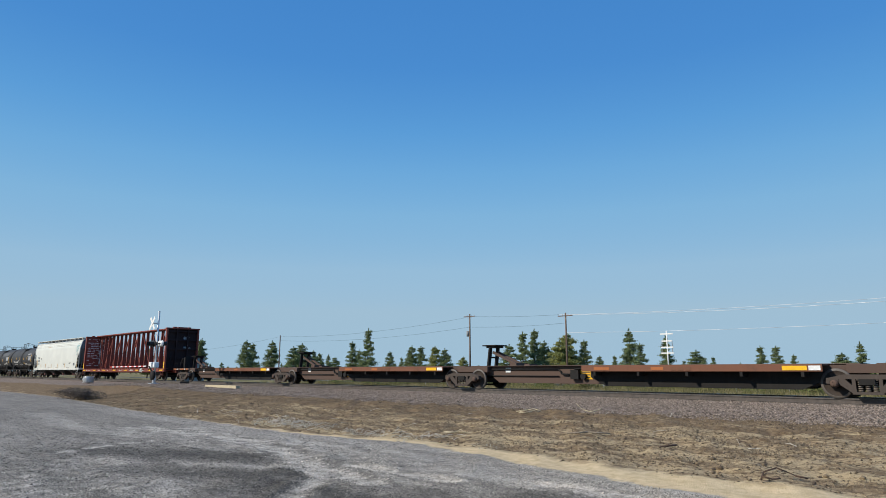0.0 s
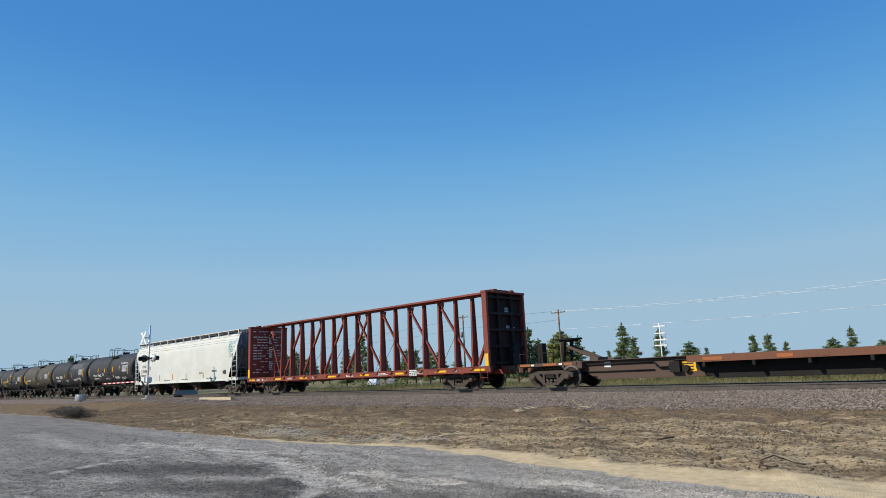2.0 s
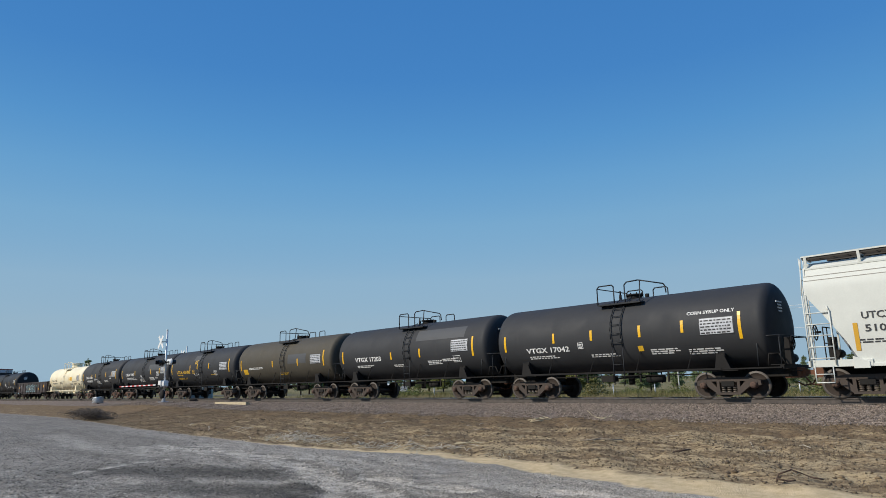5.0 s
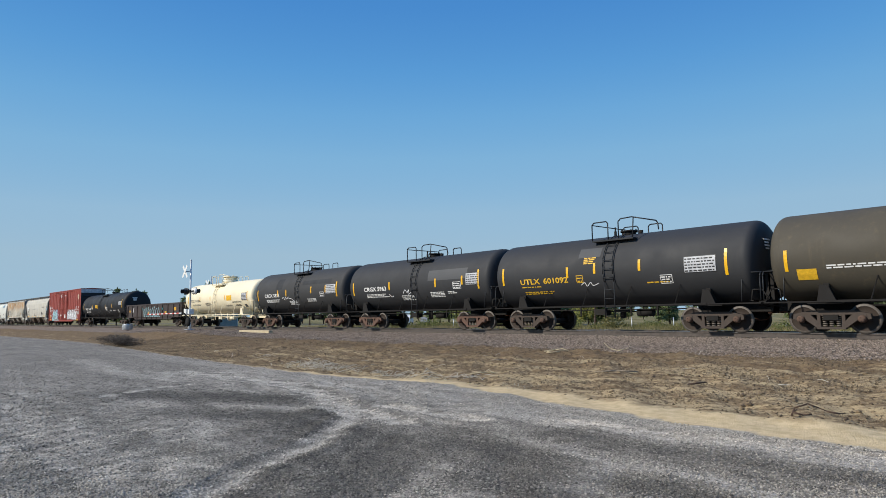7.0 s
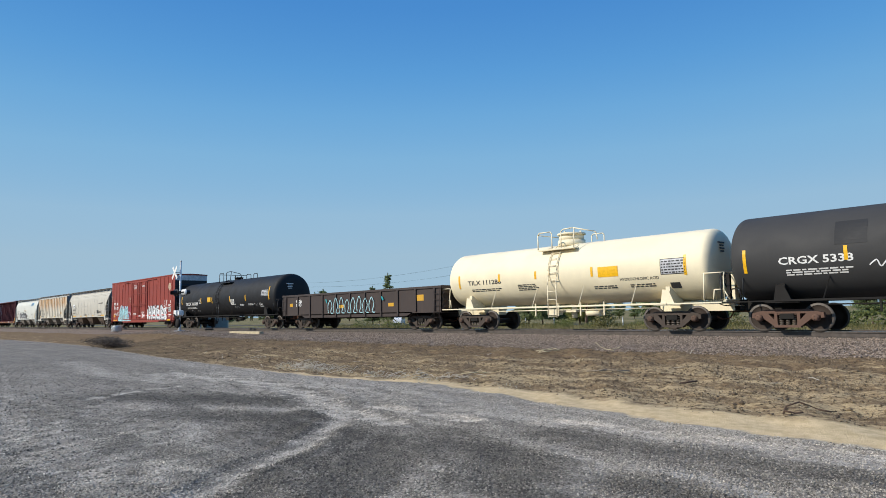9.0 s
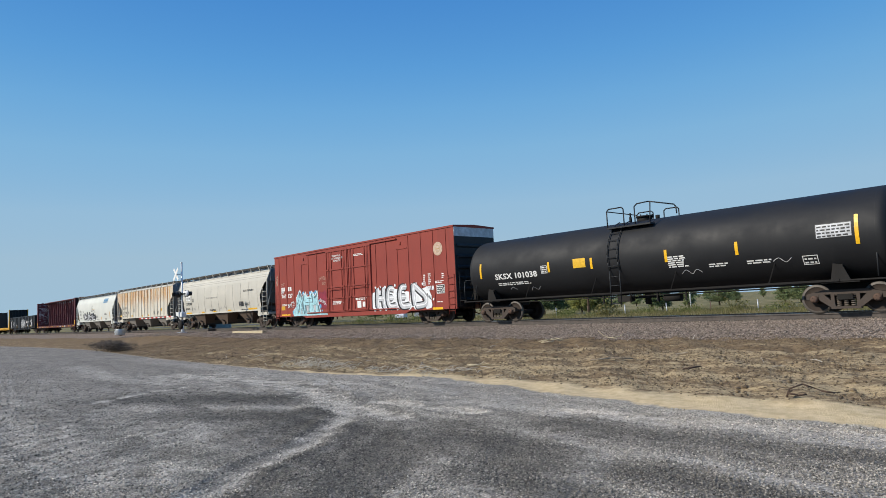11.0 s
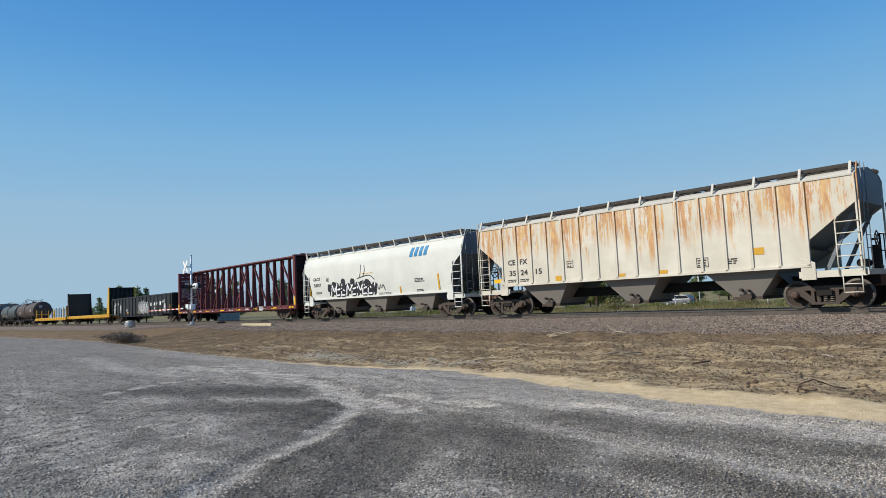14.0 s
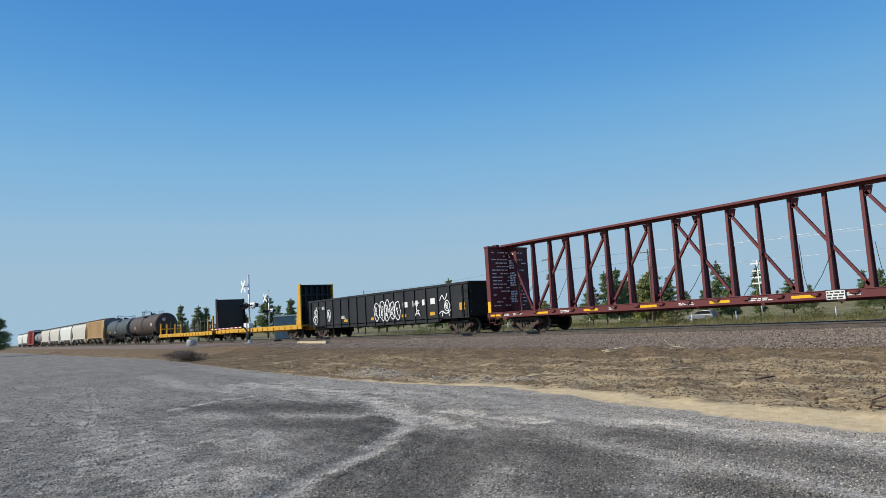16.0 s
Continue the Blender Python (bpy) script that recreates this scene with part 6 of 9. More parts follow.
# ---- centre-beam flat cars ----
def centerbeam(name, x0, label, mat, tc=17.45, dark=None):
    car = car_thing(name, x0, label, "flat car")
    h, W, bay, zt = 11.15, 1.45, 1.19, 4.55
    running_gear(car, tc, 2 * h + 0.4)
    dark = dark or mat
    s = Shape()
    for side in (-1, 1):
        a, b = sorted((side * (W - 0.12), side * (W + 0.03)))
        s.box(-h, h, a, b, 0.78, 1.04)
        a, b = sorted((side * (W - 0.30), side * (W + 0.05)))
        s.box(-h, h, a, b, 1.04, 1.07)
    s.box(-h, h, -0.35, 0.35, 0.68, 1.05)
    for i in range(17):
        x = -h + 0.7 + (2 * h - 1.4) * i / 16
        s.box(x - 0.1, x + 0.1, -W, W, 0.86, 1.02)
    part("deck_frame", s, mat, car, bevel=0.008)
    s = Shape()
    for side in (-1, 1):
        for i in range(8):
            a, b = sorted((side * 0.36, side * (W - 0.14)))
            s.box(-h + 0.5 + i * 2.7, -h + 2.9 + i * 2.7, a, b, 1.0, 1.05)
    part("riser", s, mat, car)
    for side in (-1, 1):
        for i in range(18):
            x = -10.0 + i * 20 / 17
            part("winch", Shape().box(x - 0.10, x + 0.10, min(side * W, side * (W + 0.10)), max(side * W, side * (W + 0.10)), 0.92, 0.97).rod((x - 0.15, side * (W + 0.06), 0.98), (x + 0.15, side * (W + 0.06), 0.98), 0.035), mat, car)
    # centre truss
    s = Shape()
    s.box(-h + 0.2, h - 0.2, -0.42, 0.42, zt + 0.10, zt + 0.15)
    s.box(-h + 0.2, h - 0.2, -0.12, 0.12, zt - 0.02, zt + 0.10)
    s.box(-h + 0.2, h - 0.2, -0.42, -0.39, zt + 0.05, zt + 0.12).box(-h + 0.2, h - 0.2, 0.39, 0.42, zt + 0.05, zt + 0.12)
    part("top_chord", s, mat, car, bevel=0.01)
    for i in range(16):
        x = (i - 7.5) * bay
        s = Shape()
        w0, w1 = 0.060, 0.050
        for y0, y1 in ((-0.22, -0.15), (0.15, 0.22)):
            s.add([(x - w0, y0, 1.05), (x + w0, y0, 1.05), (x + w0, y1, 1.05), (x - w0, y1, 1.05), (x - w1, y0 * 0.5, zt), (x + w1, y0 * 0.5, zt), (x + w1, y1 * 0.5, zt), (x - w1, y1 * 0.5, zt)],
                  [(3, 2, 1, 0), (4, 5, 6, 7), (0, 1, 5, 4), (1, 2, 6, 5), (2, 3, 7, 6), (3, 0, 4, 7)])
        s.add([(x + 0.02, -0.2, 1.05), (x + 0.02, 0.2, 1.05), (x + 0.02, 0.1, zt), (x + 0.02, -0.1, zt), (x - 0.02, -0.2, 1.05), (x - 0.02, 0.2, 1.05), (x - 0.02, 0.1, zt), (x - 0.02, -0.1, zt)],
              [(0, 1, 2, 3), (7, 6, 5, 4), (0, 3, 7, 4), (1, 5, 6, 2)])
        part("truss_post", s, mat, car)
    for k in (-1, 1):
        for i in (-0.5, 1.5, 3.5, 5.5):
            a, b = (k * (i * bay + 0.1), 0, zt - 0.25), (k * ((i + 2) * bay - 0.12), 0, 1.18)
            s = Shape().beam(a, b, 0.10, 0.12, (0, 1, 0))
            s.prism([(k * (i * bay), zt - 0.05), (k * (i * bay + 0.32), zt - 0.05), (k * (i * bay + 0.24), zt - 0.34), (k * (i * bay), zt - 0.45)], "y", -0.06, 0.06)
            s.prism([(k * ((i + 2) * bay), 1.06), (k * ((i + 2) * bay - 0.3), 1.06), (k * ((i + 2) * bay - 0.2), 1.36), (k * ((i + 2) * bay), 1.45)], "y", -0.06, 0.06)
            part("truss_diagonal", s, mat, car)
        part("truss_diagonal", Shape().beam((k * (h - 0.5), 0, zt - 0.3), (k * (7.5 * bay + 0.25), 0, 1.15), 0.12, 0.14, (0, 1, 0)), mat, car)
        # bulkhead
        a, b = sorted((k * (h - 0.33), k * (h - 0.30)))
        wall = part("bulkhead", Shape().box(a, b, -W + 0.1, W - 0.1, 1.05, zt - 0.02), mat, car, "tall steel bulkhead")
        a, b = sorted((k * (h - 0.30), k * (h - 0.285)))
        part("outer_sheet", Shape().box(a, b, -W + 0.12, W - 0.12, 0.9, zt - 0.03), ENDBLACK, wall, "outer face grimed black")
        a, b = sorted((k * (h - 0.33), k * (h - 0.05)))
        for y in (-1, 1):
            part("corner_post", Shape().box(a, b, y * (W - 0.05) - 0.07, y * (W - 0.05) + 0.07, 0.78, zt - 0.02), mat, wall, bevel=0.01)
        a, b = sorted((k * (h - 0.33), k * (h - 0.05)))
        panel(wall, "reflector", flat_side(-W - 0.022), [(a + 0.02, 1.02, 0.22, 0.62)], REFLECT, "worn yellow paint")
        a, b = sorted((k * (h - 0.285), k * (h - 0.10)))
        for i in range(5):
            z = 1.2 + i * 0.78
            part("stiffener", Shape().box(a, b, -W + 0.12, W - 0.12, z - 0.06, z + 0.06), ENDBLACK, wall)
        for y in (-0.5, 0.5):
            part("stiffener", Shape().box(a, b - 0.01, y - 0.06, y + 0.06, 1.05, zt - 0.04), ENDBLACK, wall)
        a, b = sorted((k * (h - 0.36), k * (h - 0.02)))
        part("top_cap", Shape().box(a, b, -W - 0.04, W + 0.04, zt - 0.04, zt + 0.06), mat, wall, bevel=0.01)
        s = Shape()
        s.prism([(k * (h - 0.33), 1.05), (k * (h - 1.15), 1.05), (k * (h - 0.95), zt), (k * (h - 0.33), zt)], "y", -0.03, 0.03)
        web = part("bulkhead_web", s, mat, car)
        for zz, rows, wide in ((4.12, 2, 0.40), (3.78, 4, 0.46), (3.10, 6, 0.50), (2.10, 5, 0.54)):
            xw = h - 0.80 if k > 0 else -h + 0.40
            stencil(web, flat_side(-0.034), xw, zz, wide, rows, SIGNWHITE, 0.085, 0.130, seed=rows + 31, label="block of white loading instructions")
        out = k * (h - 0.27)
        for y, z, wy, wz, rows in ((0.15, 3.55, 0.50, 0.34, 4), (0.2, 2.85, 0.62, 0.16, 2)):
            s = Shape()
            for q in range(rows):
                zz = z + wz * q / rows
                s.box(min(out, out + k * 0.006), max(out, out + k * 0.006), y, y + wy * (0.75 + 0.25 * math.cos(q * 2.0)), zz, zz + wz / rows * 0.6)
            tagged(part("stencil", s, SPRAYGREY, wall), "worn white stencil on the outer face", kind="stuff")
        for y in (-0.75, 0.55):
            part("top_bracket", Shape().box(k * (h - 0.2) - 0.16, k * (h - 0.2) + 0.16, y - 0.12, y + 0.12, zt + 0.06, zt + 0.15), mat, wall)
        part("grab_iron", Shape().pipe([(k * (h - 0.08), -1.0, 1.2), (k * (h + 0.02), -1.0, 1.2), (k * (h + 0.02), -1.0, 2.4), (k * (h - 0.08), -1.0, 2.4)], 0.02), UNDER, wall)
        ladder(car, dark, k * (h - 0.62), k * (h - 0.16), -W - 0.05, 0.4, 1.0, 2, "stirrup")
        s = Shape().box(k * (h - 0.08) - 0.14, k * (h - 0.08) + 0.14, 0.2, 0.75, 1.1, 2.0).rod((k * (h + 0.0), 0.5, 1.9), (k * (h + 0.08), 0.5, 1.9), 0.26, 16)
        part("hand_brake", s, UNDER, car)
    # tie-down cables hanging slack
    for i in range(-8, 9, 2):
        x = i * bay
        s = Shape()
        s.pipe([(x - 0.35, -0.2, 2.6 + 0.2 * (i % 3)), (x - 0.08, -0.75, 1.7), (x + 0.22, -1.25, 1.1)], 0.011, 4)
        s.pipe([(x + 0.75, -0.2, 2.5 + 0.15 * (i % 4)), (x + 0.55, -0.85, 1.6), (x + 0.38, -1.3, 1.08)], 0.011, 4)
        part("tie_down_cable", s, UNDER, car, "slack steel tie-down cable")
    pl = flat_side(-W - 0.034)
    for x in (-10.9, -7.6, -4.6, -1.6, 1.5, 4.5, 7.5, 10.0):
        panel(car, "reflector", pl, [(x, 0.86, 0.8, 0.10)], REFLECT, "yellow reflective strip")
    for k, (x, w) in enumerate(((-9.9, 0.5), (-9.2, 0.8), (-6.0, 0.6), (-3.2, 0.35), (0.2, 0.7), (3.0, 0.9), (6.2, 0.5), (8.8, 0.4))):
        stencil(car, pl, x, 0.925, w, 2, SIGNWHITE, 0.035, 0.06, seed=50 + k)
    panel(car, "marking", flat_side(-W - 0.06), [(5.6, 0.74, 0.62, 0.34)], SIGNWHITE)
    label_box(car, flat_side(-W - 0.064), 5.6, 0.74, 0.62, 0.34, LETTERBLACK, 5)
    # rows of instructions on the inner rear bulkhead
    s = Shape()
    r = random.Random(9)
    for i in range(16):
        z = 4.25 - i * 0.19
        y = -1.25
        while y < 0.95:
            w = r.uniform(0.1, 0.35)
            if r.random() < 0.62:
                s.box(-h + 0.335, -h + 0.339, y, y + w, z, z + 0.06)
            y += w + 0.06
    tagged(part("stencil", s, SIGNWHITE, car), "faded white loading instructions", kind="stuff")
    return car


# ---- flat cars ----
def bulkhead_flat(name, x0, label):
    car = car_thing(name, x0, label, "flat car")
    h, W = 10.3, 1.45
    running_gear(car, 15.5, 2 * h + 0.4)
    s = Shape().box(-h, h, -W, W, 1.0, 1.12).box(-h, h, -0.35, 0.35, 0.65, 1.0)
    for side in (-1, 1):
        s.box(-h, h, side * W - 0.05, side * W + 0.05, 0.78, 1.15)
        for i in range(17):
            x = -h + 0.6 + i * 1.2
            s.box(x - 0.07, x + 0.07, side * (W + 0.06) - 0.05, side * (W + 0.06) + 0.05, 0.82, 1.05)
    part("deck", s, FLATYELLOW, car, "worn yellow deck frame", bevel=0.008)
    for k in (-1, 1):
        a, b = sorted((k * (h - 0.42), k * (h - 0.36)))
        wall = part("bulkhead", Shape().box(a, b, -W + 0.05, W - 0.05, 1.1, 4.3), GONBLACK, car, "yellow-edged black bulkhead")
        for y in (-W, W):
            part("side_frame", Shape().prism([(k * (h - 0.05), 1.1), (k * (h - 0.95), 1.1), (k * (h - 0.40), 4.4), (k * (h - 0.05), 4.4)], "y", y - 0.05, y + 0.05), FLATYELLOW if k > 0 else ENDBLACK, wall)
        a, b = sorted((k * (h - 0.36), k * (h - 0.10)))
        for y in (-1.0, -0.5, 0.0, 0.5, 1.0):
            part("stiffener", Shape().box(a, b, y - 0.05, y + 0.05, 1.1, 4.3), GONBLACK, wall)
        for z in (1.8, 2.7, 3.5, 4.3):
            part("stiffener", Shape().box(a, b - 0.01, -W + 0.05, W - 0.05, z - 0.05, z + 0.05), GONBLACK, wall)
    return car


def stake_flat(name, x0, label):
    car = car_thing(name, x0, label, "flat car")
    h, W = 10.6, 1.45
    running_gear(car, 15.5, 2 * h + 0.4)
    s = Shape().box(-h, h, -W, W, 0.95, 1.08).box(-h, h, -0.35, 0.35, 0.62, 0.95)
    for side in (-1, 1):
        s.box(-h, h, side * W - 0.05, side * W + 0.05, 0.70, 1.10)
        for i in range(18):
            x = -h + 0.6 + i * 1.15
            s.box(x - 0.07, x + 0.07, side * (W + 0.06) - 0.05, side * (W + 0.06) + 0.05, 0.74, 1.0)
    part("deck", s, FLATYELLOW, car, "worn yellow deck frame", bevel=0.008)
    for i in range(9):
        for side in (-1, 1):
            x = -h + 0.3 + i * 2.4
            part("stake", Shape().box(x - 0.05, x + 0.05, side * 1.36 - 0.05, side * 1.36 + 0.05, 1.08, 2.55), FLATYELLOW if i in (0, 8) else TRUCK, car)
    for k in (-1, 1):
        s = Shape()
        for y in (-1.3, -0.5, 0.5, 1.3):
            s.box(k * (h - 0.1) - 0.07, k * (h - 0.1) + 0.07, y - 0.09, y + 0.09, 1.08, 2.7 if k > 0 else 2.4)
        s.box(k * (h - 0.1) - 0.05, k * (h - 0.1) + 0.05, -1.38, 1.38, 1.7, 1.85)
        part("end_rack", s, FLATYELLOW, car)
    return car


def spine_platform(name, x0, label, rear, front, front_truck=False, hitch_at=1.2, end_gear=False):
    """One platform of an articulated spine car; rear and front: truck places from its middle."""
    car = car_thing(name, x0, label, "flat car")
    truck(car, rear)
    if front_truck:
        truck(car, front)
    mid = (rear + front) / 2
    s = Shape()
    s.prism([(rear + 0.2, 0.70), (rear + 0.2, 1.06), (front - 0.2, 1.06), (front - 0.2, 0.70), (front - 1.3, 0.62), (front - 1.8, 0.30), (rear + 1.9, 0.30), (rear + 1.4, 0.62)], "y", -0.45, 0.45)
    s.box(rear - 0.6, rear + 1.4, -0.75, 0.75, 0.78, 1.06).box(front - 1.4, front + 0.3, -0.6, 0.6, 0.80, 1.04)
    s.box(rear + 0.2, front - 0.2, -0.62, 0.62, 1.06, 1.09)
    part("center_sill", s, SPINE, car, "deep brown box-section spine", bevel=0.01)
    a, b = mid - 1.5, front - 1.1
    s = Shape()
    for side in (-1, 1):
        y0, y1 = sorted((side * 0.45, side * 1.30))
        s.box(a, b, y0, y1, 1.02, 1.07)
        s.box(a, b, side * 1.30 - 0.02, side * 1.30 + 0.02, 0.83, 1.07)
        s.slot = 1
        s.prism([(a + 0.1, 0.83), (b - 0.05, 0.83), (b + 0.1, 0.62), (b - 0.8, 0.24), (a + 0.8, 0.24), (a + 0.1, 0.6)], "y", *sorted((side * 0.75, side * 0.80)))
        for i in range(5):
            x = a + 0.6 + i * (b - a - 1.2) / 4
            s.box(x - 0.05, x + 0.05, y0, y1, 0.66, 1.02)
        s.slot = 0
    part("container_deck", s, [SPINEORANGE, UNDER], car, "rust-orange edged container deck", bevel=0.006)
    pl = flat_side(-1.325)
    panel(car, "reflector", pl, [(b - 1.2, 0.87, 0.75, 0.145)], REFLECT, "yellow reflective strip")
    for x, w in ((a + 0.6, 0.7), (mid + 1.6, 0.5)):
        panel(car, "marking", pl, [(x, 0.88, w, 0.12)], SPINEBRIGHT, "worn orange strip")
    panel(car, "marking", pl, [(b - 0.4, 0.87, 0.35, 0.15)], SIGNWHITE)
    for i in range(3):
        panel(car, "marking", pl, [(mid + 2.4 + i * 0.28, 0.87, 0.2, 0.12)], RUSTY, "faded red mark")
    if end_gear:
        e = rear - 1.55
        part("end_platform", Shape().box(e, rear + 1.5, -1.30, -1.22, 0.93, 1.06).box(e, rear + 1.5, 1.22, 1.30, 0.93, 1.06).box(e - 0.04, e + 0.08, -1.3, 1.3, 0.90, 1.06).box(e, rear + 0.3, -1.2, 1.2, 1.0, 1.04), SPINE, car, "end platform behind the last truck", bevel=0.006)
        for xm, wm in ((e + 0.1, 0.55), (rear - 0.2, 0.7), (rear + 0.9, 0.4)):
            panel(car, "marking", flat_side(-1.302), [(xm, 0.95, wm, 0.09)], SPINEBRIGHT, "worn orange edge paint")
        for xm in (e + 0.7, rear + 0.62):
            panel(car, "marking", flat_side(-1.302), [(xm, 0.96, 0.17, 0.07)], SIGNWHITE)
        c = part("coupler", COUPLER, None, car, "rusty coupler with a hanging brake hose")
        c.matrix_basis = pose(e + 0.25, 0, 0, 0, 0, 180)
        s = Shape().box(e + 0.72, e + 0.98, -0.75, -0.45, 1.04, 1.95)
        s.lathe([(e + 0.55, 0.26), (e + 0.57, 0.30), (e + 0.60, 0.26)], -0.6, 1.68, 18)
        for i in range(3):
            s.rod((e + 0.575, -0.6 + 0.28 * math.cos(i * 1.05), 1.68 + 0.28 * math.sin(i * 1.05)), (e + 0.575, -0.6 - 0.28 * math.cos(i * 1.05), 1.68 - 0.28 * math.sin(i * 1.05)), 0.014, 5)
        s.rod((e + 0.575, -0.6, 1.68), (e + 0.8, -0.6, 1.68), 0.04, 8)
        part("hand_brake", s, UNDER, car, "hand brake wheel on its stand")
        for x0_, x1_, y in ((e + 0.05, e + 0.5, -1.2), (e + 1.15, e + 1.85, -1.2)):
            part("hand_rail", Shape().pipe([(x0_, y, 1.06), (x0_, y, 1.5), (x1_, y, 1.5), (x1_, y, 1.06)], 0.02), UNDER, car)
    # trailer hitch standing over the rear truck with its sloping strut
    x = rear + hitch_at
    s = Shape()
    for y in (-0.28, 0.28):
        s.beam((x - 0.12, y, 1.06), (x + 0.02, y, 2.02), 0.09, 0.20, (0, 1, 0))
    s.beam((x - 0.1, -0.28, 1.5), (x - 0.05, 0.28, 1.5), 0.08, 0.08)
    s.box(x - 0.38, x + 0.48, -0.45, 0.45, 2.04, 2.10).box(x - 0.2, x + 0.3, -0.36, 0.36, 1.96, 2.04)
    hitch = part("trailer_hitch", s, UNDER, car, "raised steel trailer hitch", bevel=0.01)
    s = Shape()
    for y in (-0.2, 0.2):
        s.beam((x + 0.1, y, 1.75), (x + 1.5, y, 1.18), 0.08, 0.12)
    s.box(x + 1.3, x + 1.7, -0.4, 0.4, 1.06, 1.22).box(x + 2.1, x + 2.4, -0.3, 0.3, 1.06, 1.17)
    part("hitch_strut", s, SPINE, hitch)
    s = Shape()
    for y in (-0.5,):
        s.pipe([(rear + 1.2, y, 0.92), (mid - 3.2, y, 0.92), (mid - 3.0, y - 0.05, 0.72), (mid - 2.6, y - 0.05, 0.70), (mid - 2.3, y, 0.95), (mid - 1.5, y, 0.95)], 0.035)
        s.pipe([(rear + 1.2, y, 0.62), (mid - 3.2, y, 0.62)], 0.025)
        s.rod((mid - 1.9, -0.62, 0.62), (mid - 1.9, -0.3, 0.62), 0.13, 12).box(mid - 2.5, mid - 2.1, -0.66, -0.46, 0.5, 0.9)
    part("brake_rigging", s, UNDER, car)
    spine_side = flat_side(-0.452)
    panel(car, "marking", spine_side, [(rear + 2.3, 0.78, 0.30, 0.22)], SIGNWHITE, "white data plate")
    sign = panel(car, "placard", spine_side, [(mid - 2.15, 0.50, 0.62, 0.40)], REFLECT, "yellow warning placard")
    tagged(panel(sign, "stencil", flat_side(-0.456), [(mid - 2.05, 0.55 + i * 0.11, 0.42, 0.05) for i in range(3)], LETTERBLACK), "rows of small black writing", kind="stuff")
    return car


# ---- the train, front to rear ----
W_, K_, Y_ = SIGNWHITE, LETTERBLACK, LETTERYELLOW
spine_platform("spine_car_platform", 3.7, "long low brown spine car platform without its load", -8.5, 8.5, True)
spine_platform("spine_car_platform", -13.4, "rust-brown spine car platform with a raised trailer hitch", -8.57, 8.57)
spine_platform("spine_car_platform", -30.3, "rust-brown spine car platform with a raised trailer hitch", -8.4, 8.35)
spine_platform("spine_car_platform", -46.4, "end platform of an unloaded brown spine car", -7.75, 7.7, hitch_at=0.3, end_gear=True)
centerbeam("centerbeam_flatcar", -68.35, "rust-red steel centre-beam lumber flat car, unloaded", BEAMRED)
FLOURISH = [[(8.02, 3.60), (8.16, 3.82), (8.24, 3.60), (8.12, 3.38), (8.34, 3.56), (8.42, 3.78)], [(8.42, 3.50), (8.52, 3.74), (8.62, 3.52), (8.50, 3.40), (8.70, 3.62), (8.78, 3.84)], [(8.84, 3.56), (8.92, 3.82), (9.0, 3.60), (9.10, 3.72), (9.14, 3.94)], [(8.12, 3.22), (8.32, 3.30), (8.44, 3.12), (8.26, 2.98), (8.14, 3.10), (8.36, 3.22)], [(8.44, 3.26), (8.60, 3.34), (8.70, 3.16), (8.56, 3.02), (8.48, 3.16), (8.66, 3.24)], [(8.22, 2.84), (8.40, 2.90), (8.52, 2.76), (8.36, 2.66), (8.24, 2.76)], [(8.54, 2.72), (8.68, 2.90), (8.78, 2.74)], [(8.06, 3.34), (8.30, 3.44), (8.74, 3.36), (9.06, 3.44)]]
hopper_car("covered_hopper", -90.35, "clean off-white covered hopper car with four discharge bays", WHITE, 18.75, 4.58, 16.1, 4, belly=0.06, walk_posts=13, outlet_mat=UNDER, sill=1.02, end_cut=LOW_END, pitch=4.0, top_rail=True, gate_mat=OUTLETRED, deck=1.14, seam_mat=SEAMSHADE, marks=(
    ("text", "UTCX", -7.85, 2.42, 0.30, K_, 0.85), ("text", "51026", -7.80, 2.02, 0.30, K_, 0.95), ("block", -6.3, 2.25, 0.25, 0.25, K_), ("lines", -8.05, 1.75, 1.3, 2, K_),
    ("rect", -6.3, 1.25, 0.12, 0.45, FLATYELLOW), ("rect", -4.2, 1.25, 0.12, 0.45, FLATYELLOW), ("rect", -1.6, 1.25, 0.12, 0.45, FLATYELLOW), ("rect", 1.0, 1.25, 0.12, 0.45, FLATYELLOW), ("rect", 4.0, 1.25, 0.12, 0.48, FLATYELLOW), ("rect", 8.55, 1.35, 0.14, 0.85, FLATYELLOW), ("rect", -8.12, 1.45, 0.13, 0.85, FLATYELLOW),
    ("rect", 7.25, 1.46, 0.5, 0.30, K_), ("rect", 7.30, 1.50, 0.18, 0.22, W_), ("lines", 5.5, 1.75, 1.0, 2, K_), ("lines", 3.4, 1.65, 0.6, 2, K_), ("lines", 0.2, 1.2, 1.2, 1, K_), ("lines", 4.6, 1.18, 1.2, 1, K_), ("lines", -3.2, 1.2, 1.2, 1, K_),
    ("rect", -3.4, 3.72, 0.9, 0.05, TAN), ("spray", ((SPRAYTEAL, 0.03, 0.004, FLOURISH),))))
